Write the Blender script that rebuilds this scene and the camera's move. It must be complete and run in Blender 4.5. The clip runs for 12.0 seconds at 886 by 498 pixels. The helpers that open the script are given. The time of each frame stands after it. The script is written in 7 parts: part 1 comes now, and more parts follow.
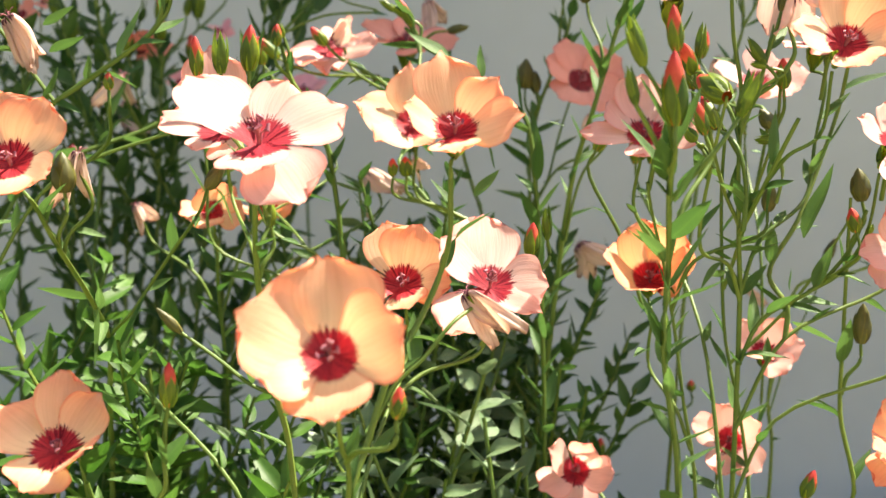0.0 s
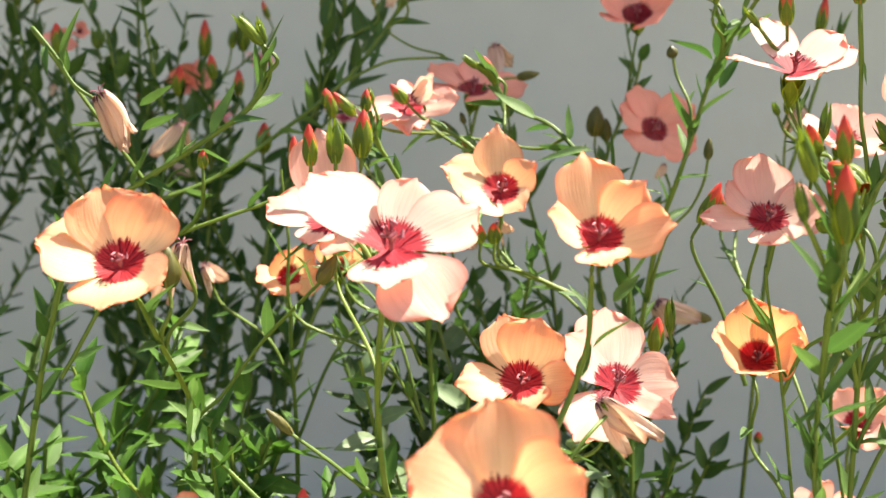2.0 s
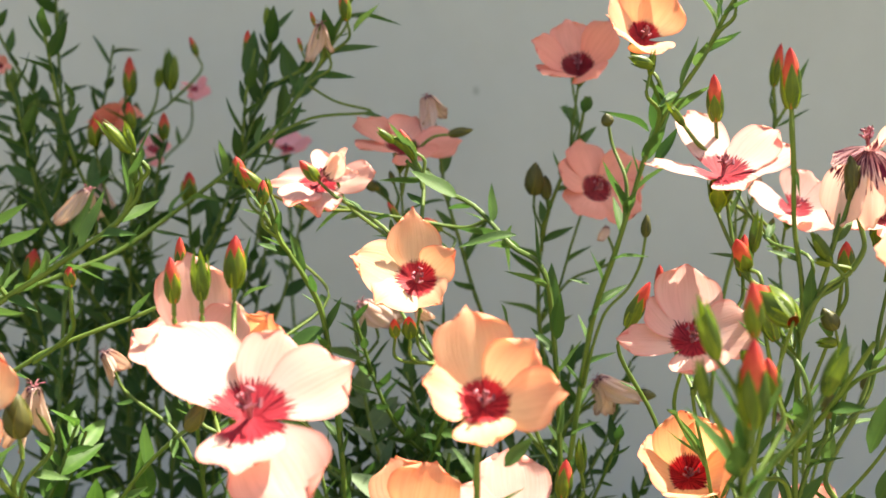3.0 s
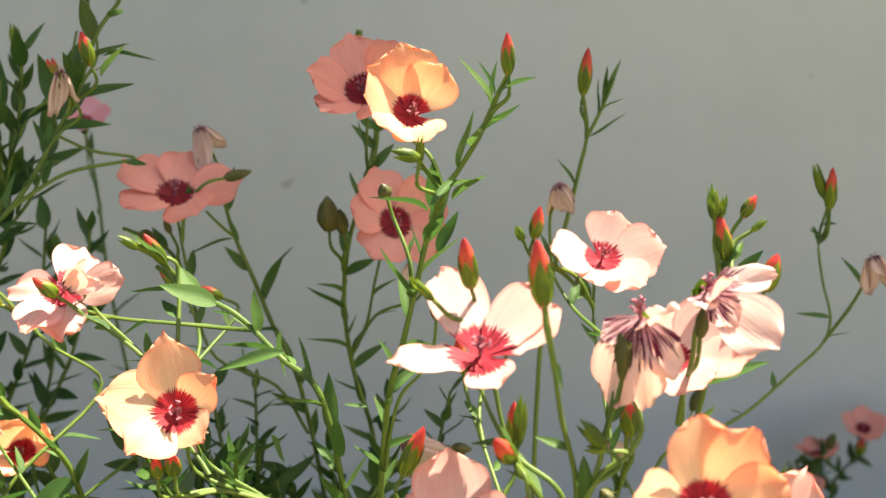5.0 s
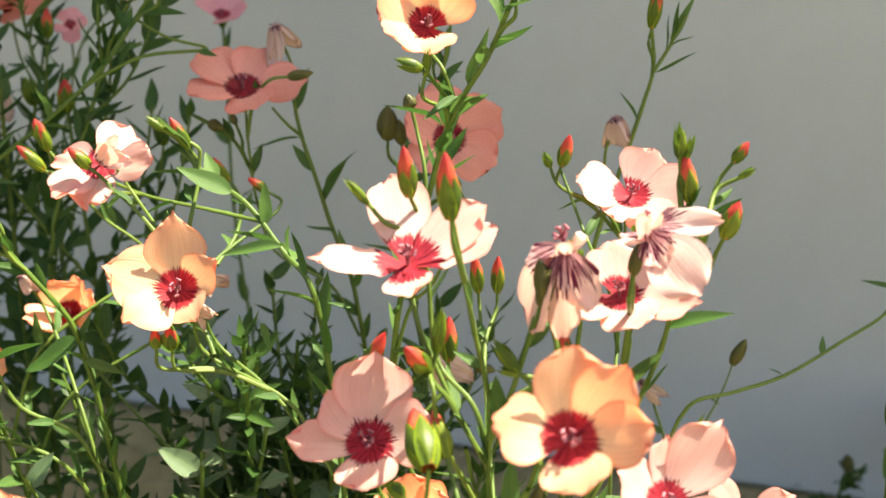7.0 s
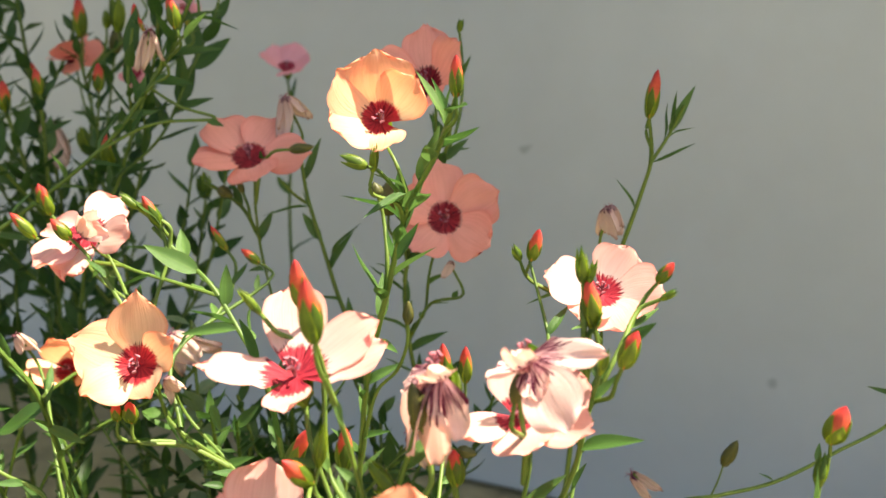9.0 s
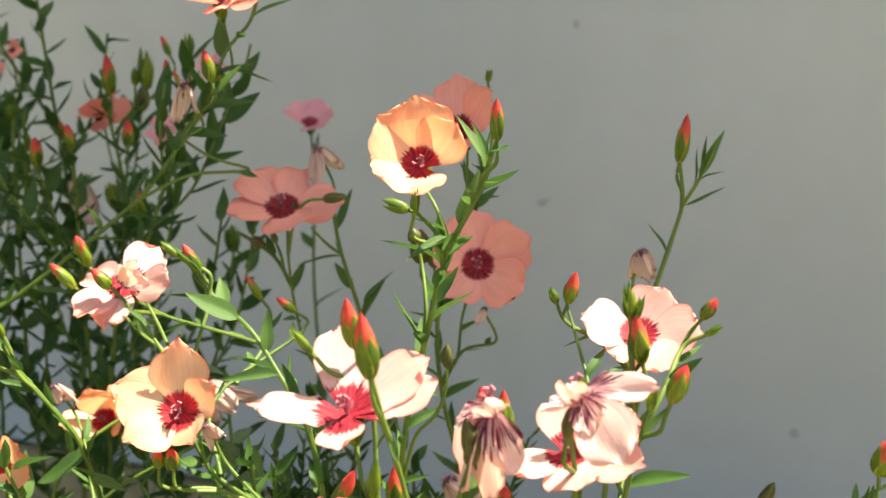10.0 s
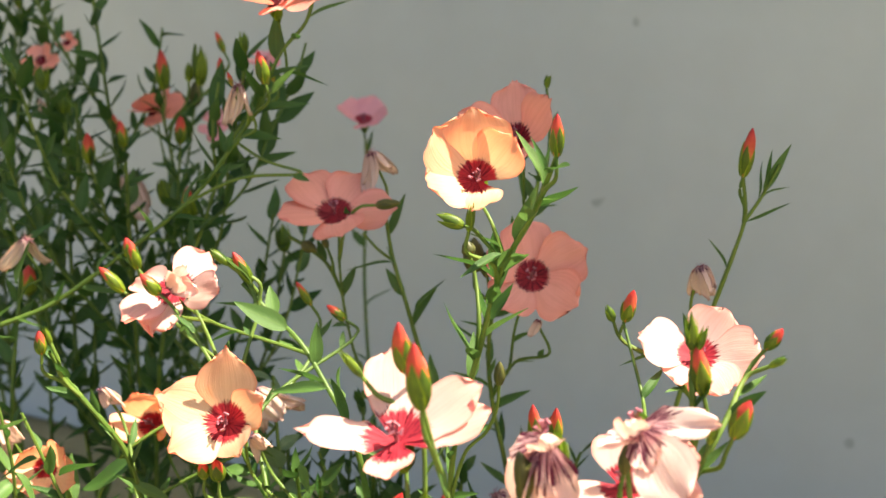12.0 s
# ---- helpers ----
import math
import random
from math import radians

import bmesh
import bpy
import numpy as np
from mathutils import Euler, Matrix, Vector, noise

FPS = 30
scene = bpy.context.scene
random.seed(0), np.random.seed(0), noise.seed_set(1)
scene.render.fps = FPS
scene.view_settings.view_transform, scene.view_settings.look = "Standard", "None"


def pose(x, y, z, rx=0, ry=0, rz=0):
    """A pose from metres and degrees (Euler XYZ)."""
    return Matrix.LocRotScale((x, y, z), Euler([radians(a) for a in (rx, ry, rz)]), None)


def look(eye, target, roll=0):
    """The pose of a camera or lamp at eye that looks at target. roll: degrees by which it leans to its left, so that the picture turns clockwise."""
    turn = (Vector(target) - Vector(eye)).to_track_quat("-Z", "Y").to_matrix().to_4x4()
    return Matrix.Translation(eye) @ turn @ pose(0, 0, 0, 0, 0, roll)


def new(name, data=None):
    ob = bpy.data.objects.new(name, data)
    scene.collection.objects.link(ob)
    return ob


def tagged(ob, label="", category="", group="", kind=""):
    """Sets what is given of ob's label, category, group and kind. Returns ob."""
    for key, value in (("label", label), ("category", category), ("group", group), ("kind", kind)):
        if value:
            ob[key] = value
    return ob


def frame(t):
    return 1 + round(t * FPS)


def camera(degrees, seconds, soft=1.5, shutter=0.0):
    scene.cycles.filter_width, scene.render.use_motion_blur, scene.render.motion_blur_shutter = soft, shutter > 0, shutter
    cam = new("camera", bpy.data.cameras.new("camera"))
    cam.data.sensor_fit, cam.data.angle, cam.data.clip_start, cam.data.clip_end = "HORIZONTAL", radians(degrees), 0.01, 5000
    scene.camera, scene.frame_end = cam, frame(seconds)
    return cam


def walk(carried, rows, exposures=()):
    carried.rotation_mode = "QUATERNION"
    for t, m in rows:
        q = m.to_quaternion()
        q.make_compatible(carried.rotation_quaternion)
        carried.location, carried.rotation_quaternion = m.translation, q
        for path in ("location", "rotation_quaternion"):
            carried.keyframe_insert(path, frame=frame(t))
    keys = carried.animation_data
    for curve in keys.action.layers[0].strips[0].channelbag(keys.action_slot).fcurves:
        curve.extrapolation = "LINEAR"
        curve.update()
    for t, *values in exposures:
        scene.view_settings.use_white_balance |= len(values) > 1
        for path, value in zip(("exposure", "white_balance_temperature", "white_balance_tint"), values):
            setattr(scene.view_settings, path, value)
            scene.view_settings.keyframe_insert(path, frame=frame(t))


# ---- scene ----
cam = camera(37.32, 12.0)
cam.data.dof.use_dof, cam.data.dof.focus_distance, cam.data.dof.aperture_fstop = True, 0.37, 21.0
PATH = [
    (0, (0.0021, -0.0065, 0.3958), (0.0786, 1.9712, 0.1079), 1.87),
    (0.5, (-0.0115, -0.0073, 0.3908), (0.0733, 1.9722, 0.1181), 2.04),
    (1, (-0.0155, -0.0049, 0.3989), (0.0648, 1.9727, 0.1109), 2.29),
    (1.5, (-0.0196, -0.0018, 0.4008), (0.0537, 1.9778, 0.1259), 1.60),
    (2, (-0.0364, 0.0166, 0.4223), (0.0775, 1.9879, 0.1047), 2.15),
    (2.5, (-0.0262, 0.0368, 0.4319), (0.0839, 2.0090, 0.1182), 2.60),
    (3, (-0.0080, 0.0568, 0.4597), (0.1088, 2.0169, 0.0802), 1.80),
    (3.2, (-0.0053, 0.0658, 0.4700), (0.1398, 2.0200, 0.0696), 0.41),
    (4.8, (0.0213, 0.1165, 0.5354), (0.2682, 1.9902, -0.1190), -1.09),
    (5, (0.0413, 0.1244, 0.5438), (0.2805, 1.9764, -0.1724), -1.54),
    (5.5, (0.0991, 0.1149, 0.5371), (0.1082, 1.9573, -0.2409), -1.36),
    (6, (0.0719, 0.0998, 0.5224), (0.1329, 1.9324, -0.2762), 0.87),
    (6.5, (0.1019, 0.1032, 0.5262), (0.0626, 1.9275, -0.2925), 0.92),
    (7, (0.1094, 0.1178, 0.5398), (-0.0179, 1.9421, -0.2699), 1.01),
    (7.5, (0.1318, 0.1318, 0.5506), (-0.1492, 1.9455, -0.2440), 0.08),
    (7.7, (0.1315, 0.1323, 0.5501), (-0.1330, 1.9577, -0.2232), 0.36),
    (9.3, (0.1790, 0.1388, 0.5625), (-0.2625, 1.9209, -0.2305), -0.56),
    (9.5, (0.1813, 0.1332, 0.5566), (-0.2676, 1.9421, -0.1687), -1.72),
    (10, (0.1619, 0.1301, 0.5578), (-0.2421, 1.9568, -0.1494), -0.15),
    (10.5, (0.1600, 0.1295, 0.5590), (-0.2465, 1.9588, -0.1398), 0.14),
    (11, (0.1770, 0.1381, 0.5609), (-0.2918, 1.9492, -0.1463), -0.78),
    (11.5, (0.1571, 0.1357, 0.5620), (-0.2731, 1.9574, -0.1424), 0.84),
    (12, (0.1578, 0.1415, 0.5625), (-0.3179, 1.9420, -0.1666), 0.28),
]
walk(cam, [(t, look(eye, target, roll)) for t, eye, target, roll in PATH], exposures=[(0, 2.04, 7100, 9.2), (3.2, 2.04, 7100, 9.2), (5.5, 2.04, 7250, 9.0), (12, 2.02, 7200, 9.0)])


# ---- light ----
SUN_DIR = Vector((0.42, 0.28, 0.86)).normalized()
world = bpy.data.worlds.new("sky")
scene.world = world
world.use_nodes = True
wn = world.node_tree.nodes
sky = wn.new("ShaderNodeTexSky")
sky.sky_type, sky.sun_disc = "NISHITA", False
sky.sun_elevation = math.asin(SUN_DIR.z)
sky.sun_rotation = math.atan2(SUN_DIR.x, SUN_DIR.y)
sky.air_density, sky.dust_density, sky.ozone_density = 0.6, 2.8, 0.5  # hazy
world.node_tree.links.new(sky.outputs[0], wn["Background"].inputs[0])
wn["Background"].inputs[1].default_value = 0.090
sun = new("sun", bpy.data.lights.new("sun", "SUN"))
sun.data.energy, sun.data.angle, sun.data.color = 5.0, radians(0.53), (1.0, 0.935, 0.84)
sun.matrix_world = look(SUN_DIR * 5, (0, 0, 0))


# ---- materials ----
def material(name, rough=0.6, spec=0.3):
    m = bpy.data.materials.new(name)
    m.use_nodes = True
    nt = m.node_tree
    b = nt.nodes["Principled BSDF"]
    b.inputs["Roughness"].default_value = rough
    b.inputs["Specular IOR Level"].default_value = spec
    return m, nt, b


def node(nt, kind, **values):
    n = nt.nodes.new(kind)
    for k, v in values.items():
        n.inputs[k].default_value = v
    return n


def ramp(nt, source, stops):
    r = nt.nodes.new("ShaderNodeValToRGB")
    while len(r.color_ramp.elements) < len(stops):
        r.color_ramp.elements.new(0.5)
    for e, (p, c) in zip(r.color_ramp.elements, stops):
        e.position, e.color = p, (*c, 1) if len(c) == 3 else c
    nt.links.new(source, r.inputs[0])
    return r.outputs[0]


def mix(nt, kind, fac, a, b):
    n = nt.nodes.new("ShaderNodeMix")
    n.data_type, n.blend_type = "RGBA", kind
    for s, v in ((n.inputs[0], fac), (n.inputs[6], a), (n.inputs[7], b)):
        if hasattr(v, "is_linked"):
            nt.links.new(v, s)
        else:
            s.default_value = v if isinstance(v, float) else (*v, 1)
    return n.outputs[2]


def maths(nt, op, a, b=0.0):
    n = nt.nodes.new("ShaderNodeMath")
    n.operation = op
    for s, v in ((n.inputs[0], a), (n.inputs[1], b)):
        if hasattr(v, "is_linked"):
            nt.links.new(v, s)
        else:
            s.default_value = v
    return n.outputs[0]


def noise_of(nt, vector, scale, detail=3.0, rough=0.55):
    n = node(nt, "ShaderNodeTexNoise", Scale=scale, Detail=detail, Roughness=rough)
    nt.links.new(vector, n.inputs["Vector"])
    return n.outputs["Fac"]


def bump(nt, bsdf, height, strength, distance):
    n = node(nt, "ShaderNodeBump", Strength=strength, Distance=distance)
    nt.links.new(height, n.inputs["Height"])
    nt.links.new(n.outputs[0], bsdf.inputs["Normal"])
    return n.outputs[0]


def let_light_through(nt, bsdf, colour, share):
    """Mixes light that shines through the thin sheet with the light off its face."""
    tr = nt.nodes.new("ShaderNodeBsdfTranslucent")
    nt.links.new(colour, tr.inputs["Color"])
    mx = node(nt, "ShaderNodeMixShader", Fac=share)
    nt.links.new(bsdf.outputs[0], mx.inputs[1])
    nt.links.new(tr.outputs[0], mx.inputs[2])
    nt.links.new(mx.outputs[0], nt.nodes["Material Output"].inputs["Surface"])


def petal_material(name, inner, outer, rim, eye_dark, eye_light, eye=0.35, share=0.42, feather=0.13, lines=(0.36, 0.46)):
    m, nt, b = material(name, 0.55, 0.22)
    uv = nt.nodes.new("ShaderNodeUVMap")
    uv.uv_map = "UVMap"
    sep = nt.nodes.new("ShaderNodeSeparateXYZ")
    nt.links.new(uv.outputs[0], sep.inputs[0])
    info = nt.nodes.new("ShaderNodeObjectInfo")
    along, across = sep.outputs[1], sep.outputs[0]
    comb = nt.nodes.new("ShaderNodeCombineXYZ")
    nt.links.new(maths(nt, "MULTIPLY", across, 34.0), comb.inputs[0])
    nt.links.new(maths(nt, "MULTIPLY", along, 1.6), comb.inputs[1])
    nt.links.new(maths(nt, "MULTIPLY", info.outputs["Random"], 40.0), comb.inputs[2])
    stripe = noise_of(nt, comb.outputs[0], 1.0, 2.0)
    comb2 = nt.nodes.new("ShaderNodeCombineXYZ")
    nt.links.new(maths(nt, "MULTIPLY", across, 3.0), comb2.inputs[0])
    nt.links.new(maths(nt, "MULTIPLY", along, 3.0), comb2.inputs[1])
    nt.links.new(maths(nt, "MULTIPLY", info.outputs["Random"], 70.0), comb2.inputs[2])
    soft = noise_of(nt, comb2.outputs[0], 1.0, 3.0)
    face = ramp(nt, along, [(0.3, inner), (0.72, outer), (0.90, outer), (1.0, rim)])
    brink = maths(nt, "ABSOLUTE", maths(nt, "SUBTRACT", across, 0.5))
    face = mix(nt, "MIX", ramp(nt, maths(nt, "ADD", brink, maths(nt, "MULTIPLY", maths(nt, "SUBTRACT", soft, 0.5), 0.10)), [(0.44, (0, 0, 0)), (0.515, (0.8, 0.8, 0.8))]), face, rim)
    vein = ramp(nt, stripe, [(0.38, (0.90, 0.84, 0.80)), (0.56, (1.0, 1.0, 1.0))])
    face = mix(nt, "MULTIPLY", 0.42, face, vein)
    tone = ramp(nt, soft, [(0.3, (0.93, 0.88, 0.86)), (0.7, (1.0, 1.0, 1.0))])
    face = mix(nt, "MULTIPLY", 0.6, face, tone)
    uv2 = nt.nodes.new("ShaderNodeUVMap")
    uv2.uv_map = "Heart"
    sep2 = nt.nodes.new("ShaderNodeSeparateXYZ")
    nt.links.new(uv2.outputs[0], sep2.inputs[0])
    angle, away = sep2.outputs[0], sep2.outputs[1]
    comb3 = nt.nodes.new("ShaderNodeCombineXYZ")
    nt.links.new(maths(nt, "MULTIPLY", angle, 24.0), comb3.inputs[0])
    nt.links.new(maths(nt, "MULTIPLY", away, 3.0), comb3.inputs[1])
    nt.links.new(maths(nt, "MULTIPLY", info.outputs["Random"], 40.0), comb3.inputs[2])
    ray = noise_of(nt, comb3.outputs[0], 1.0, 1.0)
    heart = mix(nt, "MIX", ramp(nt, ray, [(lines[0], (0, 0, 0)), (lines[1], (1, 1, 1))]), eye_dark, eye_light)
    edge = maths(nt, "ADD", away, maths(nt, "MULTIPLY", maths(nt, "SUBTRACT", ray, 0.5), feather))
    mask = ramp(nt, edge, [(eye - 0.012, (0, 0, 0)), (eye + 0.02, (1, 1, 1))])
    colour = mix(nt, "MIX", mask, heart, face)
    nt.links.new(colour, b.inputs["Base Color"])
    bump(nt, b, stripe, 0.26, 0.0006)
    let_light_through(nt, b, mix(nt, "MULTIPLY", 0.85, colour, colour), share)
    return m


def leaf_material(name, low, high, share=0.3, rough=0.5, spec=0.35, margin=1.0):
    m, nt, b = material(name, rough, spec)
    info = nt.nodes.new("ShaderNodeObjectInfo")
    tc = nt.nodes.new("ShaderNodeTexCoord")
    uv = nt.nodes.new("ShaderNodeUVMap")
    sep = nt.nodes.new("ShaderNodeSeparateXYZ")
    nt.links.new(uv.outputs[0], sep.inputs[0])
    isle = nt.nodes.new("ShaderNodeNewGeometry")
    base = ramp(nt, maths(nt, "FRACT", maths(nt, "ADD", info.outputs["Random"], isle.outputs["Random Per Island"])), [(0.0, low), (1.0, high)])
    patch = noise_of(nt, tc.outputs["Object"], 260.0, 3.0)
    base = mix(nt, "MULTIPLY", 0.7, base, ramp(nt, patch, [(0.3, (0.72, 0.78, 0.66)), (0.65, (1.08, 1.05, 1.0))]))
    rib = ramp(nt, maths(nt, "ABSOLUTE", maths(nt, "SUBTRACT", sep.outputs[0], 0.5)), [(0.0, (1.25, 1.2, 1.05)), (0.07, (1, 1, 1)), (0.36, (1, 1, 1)), (0.49, (margin * 1.1, margin, 1))])
    base = mix(nt, "MULTIPLY", 1.0, base, rib)
    nt.links.new(base, b.inputs["Base Color"])
    bump(nt, b, patch, 0.3, 0.0004)
    if share:
        let_light_through(nt, b, base, share)
    return m


ORANGE = petal_material("petal_apricot", (0.98, 0.72, 0.48), (0.97, 0.51, 0.31), (0.88, 0.26, 0.15), (0.21, 0.008, 0.020), (0.66, 0.052, 0.066), 0.345, 0.50, 0.27, (0.39, 0.49))
PINK = petal_material("petal_pale_pink", (0.95, 0.67, 0.60), (0.94, 0.54, 0.46), (0.86, 0.31, 0.25), (0.18, 0.008, 0.024), (0.56, 0.044, 0.066), 0.345, 0.50, 0.30, (0.39, 0.49))
SALMON = petal_material("petal_salmon", (0.92, 0.45, 0.36), (0.90, 0.41, 0.32), (0.82, 0.30, 0.23), (0.11, 0.007, 0.014), (0.36, 0.026, 0.036), 0.31, 0.42, 0.22, (0.40, 0.50))
ROSE = petal_material("petal_rose", (0.90, 0.48, 0.50), (0.90, 0.46, 0.48), (0.85, 0.40, 0.42), (0.22, 0.015, 0.03), (0.50, 0.06, 0.09), 0.3)
WITHERED = petal_material("petal_withered", (0.66, 0.47, 0.40), (0.79, 0.62, 0.52), (0.52, 0.34, 0.26), (0.14, 0.038, 0.065), (0.62, 0.42, 0.37), 0.33, 0.38, 0.55, (0.44, 0.56))
FADED = petal_material("petal_faded_pink", (0.90, 0.70, 0.64), (0.90, 0.65, 0.58), (0.80, 0.48, 0.42), (0.13, 0.015, 0.045), (0.75, 0.43, 0.43), 0.41, 0.4, 0.75, (0.45, 0.55))
LEAF = leaf_material("leaf_grey_green", (0.046, 0.118, 0.024), (0.098, 0.188, 0.048), 0.36, 0.48, 0.28)
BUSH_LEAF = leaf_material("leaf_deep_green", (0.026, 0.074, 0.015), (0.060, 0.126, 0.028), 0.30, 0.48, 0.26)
SOFT_LEAF = leaf_material("leaf_fresh_green", (0.040, 0.115, 0.014), (0.092, 0.200, 0.036), 0.42, 0.5, 0.3)
BROAD = leaf_material("leaf_blue_green", (0.105, 0.180, 0.088), (0.160, 0.240, 0.125), 0.25)
SEPAL = leaf_material("sepal_yellow_green", (0.052, 0.108, 0.010), (0.185, 0.260, 0.022), 0.38, 0.45, 0.4, 1.9)
DARK_SEPAL = leaf_material("sepal_dry_green", (0.060, 0.068, 0.018), (0.105, 0.102, 0.028), 0.15, 0.5, 0.35, 1.5)
STEM = leaf_material("stem_green", (0.066, 0.122, 0.018), (0.115, 0.175, 0.030), 0.0, 0.5, 0.3)


def bud_tip_material():
    m, nt, b = material("bud_red_orange", 0.5, 0.3)
    uv = nt.nodes.new("ShaderNodeUVMap")
    sep = nt.nodes.new("ShaderNodeSeparateXYZ")
    nt.links.new(uv.outputs[0], sep.inputs[0])
    tc = nt.nodes.new("ShaderNodeTexCoord")
    n = noise_of(nt, tc.outputs["Object"], 420.0, 2.0)
    c = ramp(nt, sep.outputs[1], [(0.35, (0.60, 0.20, 0.055)), (0.62, (0.66, 0.115, 0.055)), (1.0, (0.48, 0.028, 0.035))])
    c = mix(nt, "MULTIPLY", 0.6, c, ramp(nt, n, [(0.35, (0.7, 0.55, 0.5)), (0.6, (1, 1, 1))]))
    nt.links.new(c, b.inputs["Base Color"])
    bump(nt, b, n, 0.3, 0.0004)
    let_light_through(nt, b, c, 0.25)
    return m


def filament_material():
    m, nt, b = material("stamen_maroon", 0.55, 0.2)
    tc = nt.nodes.new("ShaderNodeTexCoord")
    n = noise_of(nt, tc.outputs["Object"], 500.0, 2.0)
    nt.links.new(ramp(nt, n, [(0.35, (0.17, 0.035, 0.060)), (0.65, (0.44, 0.17, 0.19))]), b.inputs["Base Color"])
    return m


def wall_material():
    m, nt, b = material("wall_grey_paint", 0.75, 0.25)
    tc = nt.nodes.new("ShaderNodeTexCoord")
    big = noise_of(nt, tc.outputs["Object"], 3.5, 4.0)
    mid = noise_of(nt, tc.outputs["Object"], 26.0, 5.0, 0.6)
    fine = noise_of(nt, tc.outputs["Object"], 420.0, 3.0)
    spot = noise_of(nt, tc.outputs["Object"], 34.0, 1.0)
    c = ramp(nt, big, [(0.3, (0.482, 0.517, 0.493)), (0.7, (0.541, 0.577, 0.552))])
    c = mix(nt, "MULTIPLY", 0.6, c, ramp(nt, mid, [(0.3, (0.93, 0.93, 0.92)), (0.65, (1, 1, 1))]))
    c = mix(nt, "MULTIPLY", 0.5, c, ramp(nt, spot, [(0.235, (0.45, 0.43, 0.40)), (0.26, (1, 1, 1))]))
    nt.links.new(c, b.inputs["Base Color"])
    bump(nt, b, mix(nt, "MIX", 0.35, mid, fine), 0.25, 0.002)
    return m


def ground_material():
    m, nt, b = material("ground_earth", 0.9, 0.2)
    tc = nt.nodes.new("ShaderNodeTexCoord")
    big = noise_of(nt, tc.outputs["Object"], 5.0, 4.0)
    mid = noise_of(nt, tc.outputs["Object"], 45.0, 6.0, 0.65)
    c = ramp(nt, big, [(0.3, (0.240, 0.213, 0.108)), (0.7, (0.335, 0.296, 0.168))])
    c = mix(nt, "MULTIPLY", 0.8, c, ramp(nt, mid, [(0.3, (0.62, 0.60, 0.55)), (0.65, (1.08, 1.06, 1.0))]))
    nt.links.new(c, b.inputs["Base Color"])
    bump(nt, b, mid, 0.6, 0.012)
    return m


TIP, FILAMENT, WALL, GROUND = bud_tip_material(), filament_material(), wall_material(), ground_material()


# ---- setting ----
def sheet(name, rows, mat, heart=None):
    """A mesh from rows of points; uv runs across (x) and along (y). heart: a second map, by row and column."""
    n, k = len(rows), len(rows[0])
    me = bpy.data.meshes.new(name)
    me.from_pydata([p for r in rows for p in r], [], [(i * k + j, i * k + j + 1, (i + 1) * k + j + 1, (i + 1) * k + j) for i in range(n - 1) for j in range(k - 1)])
    uv = me.uv_layers.new(name="UVMap")
    for loop in me.loops:
        i, j = divmod(loop.vertex_index, k)
        uv.data[loop.index].uv = (j / (k - 1), i / (n - 1))
    if heart:
        uv = me.uv_layers.new(name="Heart")
        for loop in me.loops:
            i, j = divmod(loop.vertex_index, k)
            uv.data[loop.index].uv = heart[i][j]
    me.polygons.foreach_set("use_smooth", [True] * len(me.polygons))
    me.materials.append(mat)
    return me


def joined(name, meshes_rows, mat):
    """One mesh of several sheets."""
    verts, faces, uvs = [], [], []
    for rows in meshes_rows:
        o, n, k = len(verts), len(rows), len(rows[0])
        verts += [p for r in rows for p in r]
        uvs += [(j / (k - 1), i / (n - 1)) for i in range(n) for j in range(k)]
        faces += [(o + i * k + j, o + i * k + j + 1, o + (i + 1) * k + j + 1, o + (i + 1) * k + j) for i in range(n - 1) for j in range(k - 1)]
    me = bpy.data.meshes.new(name)
    me.from_pydata(verts, [], faces)
    uv = me.uv_layers.new(name="UVMap")
    for loop in me.loops:
        uv.data[loop.index].uv = uvs[loop.vertex_index]
    me.polygons.foreach_set("use_smooth", [True] * len(me.polygons))
    me.materials.append(mat)
    return me


WALL_TURN = -8.0  # the wall runs nearer to the right
WALL_AT = Vector((0.0, 0.971, 0.0))
WALL_TOP = 1.50


def build_wall():
    bm = bmesh.new()
    bmesh.ops.create_cube(bm, size=1)
    bmesh.ops.scale(bm, vec=(6.0, 0.16, WALL_TOP), verts=bm.verts)
    bmesh.ops.translate(bm, vec=(0, 0.08, WALL_TOP / 2), verts=bm.verts)
    bmesh.ops.bevel(bm, geom=bm.edges[:], offset=0.006, segments=2, affect="EDGES")
    me = bpy.data.meshes.new("wall_back")
    bm.to_mesh(me)
    me.materials.append(WALL)
    ob = new("wall_back", me)
    ob.matrix_basis = pose(*WALL_AT, 0, 0, WALL_TURN)
    tagged(ob, "plain light grey painted wall in its own shade", "wall", kind="structure")


def build_ground():
    """Fine and uneven near the plants, flat out to the horizon."""
    edge = [-400, -60, -12, -4] + [-1.6 + 0.05 * i for i in range(65)] + [4, 12, 60, 400]
    rows = [[(x, y, 0.006 * noise.noise((x * 7, y * 7, 0)) + 0.003 * noise.noise((x * 31, y * 31, 3)) if abs(x) < 2 and abs(y) < 2 else 0.0) for x in edge] for y in edge]
    tagged(new("ground", sheet("ground", rows, GROUND)), "bare olive-brown earth at the foot of the wall", "ground", kind="structure")


build_wall()
build_ground()


# ---- plants ----
UP = Vector((0, 0, 1))


def part(name, me, parent, at, label=""):
    """Links a mesh as one part of a thing or of a part; at is its place in the world."""
    ob = new(name, me)
    ob.parent = parent
    ob.location = Vector(at) - place_of(parent)
    if label:
        ob["label"] = label
    return ob


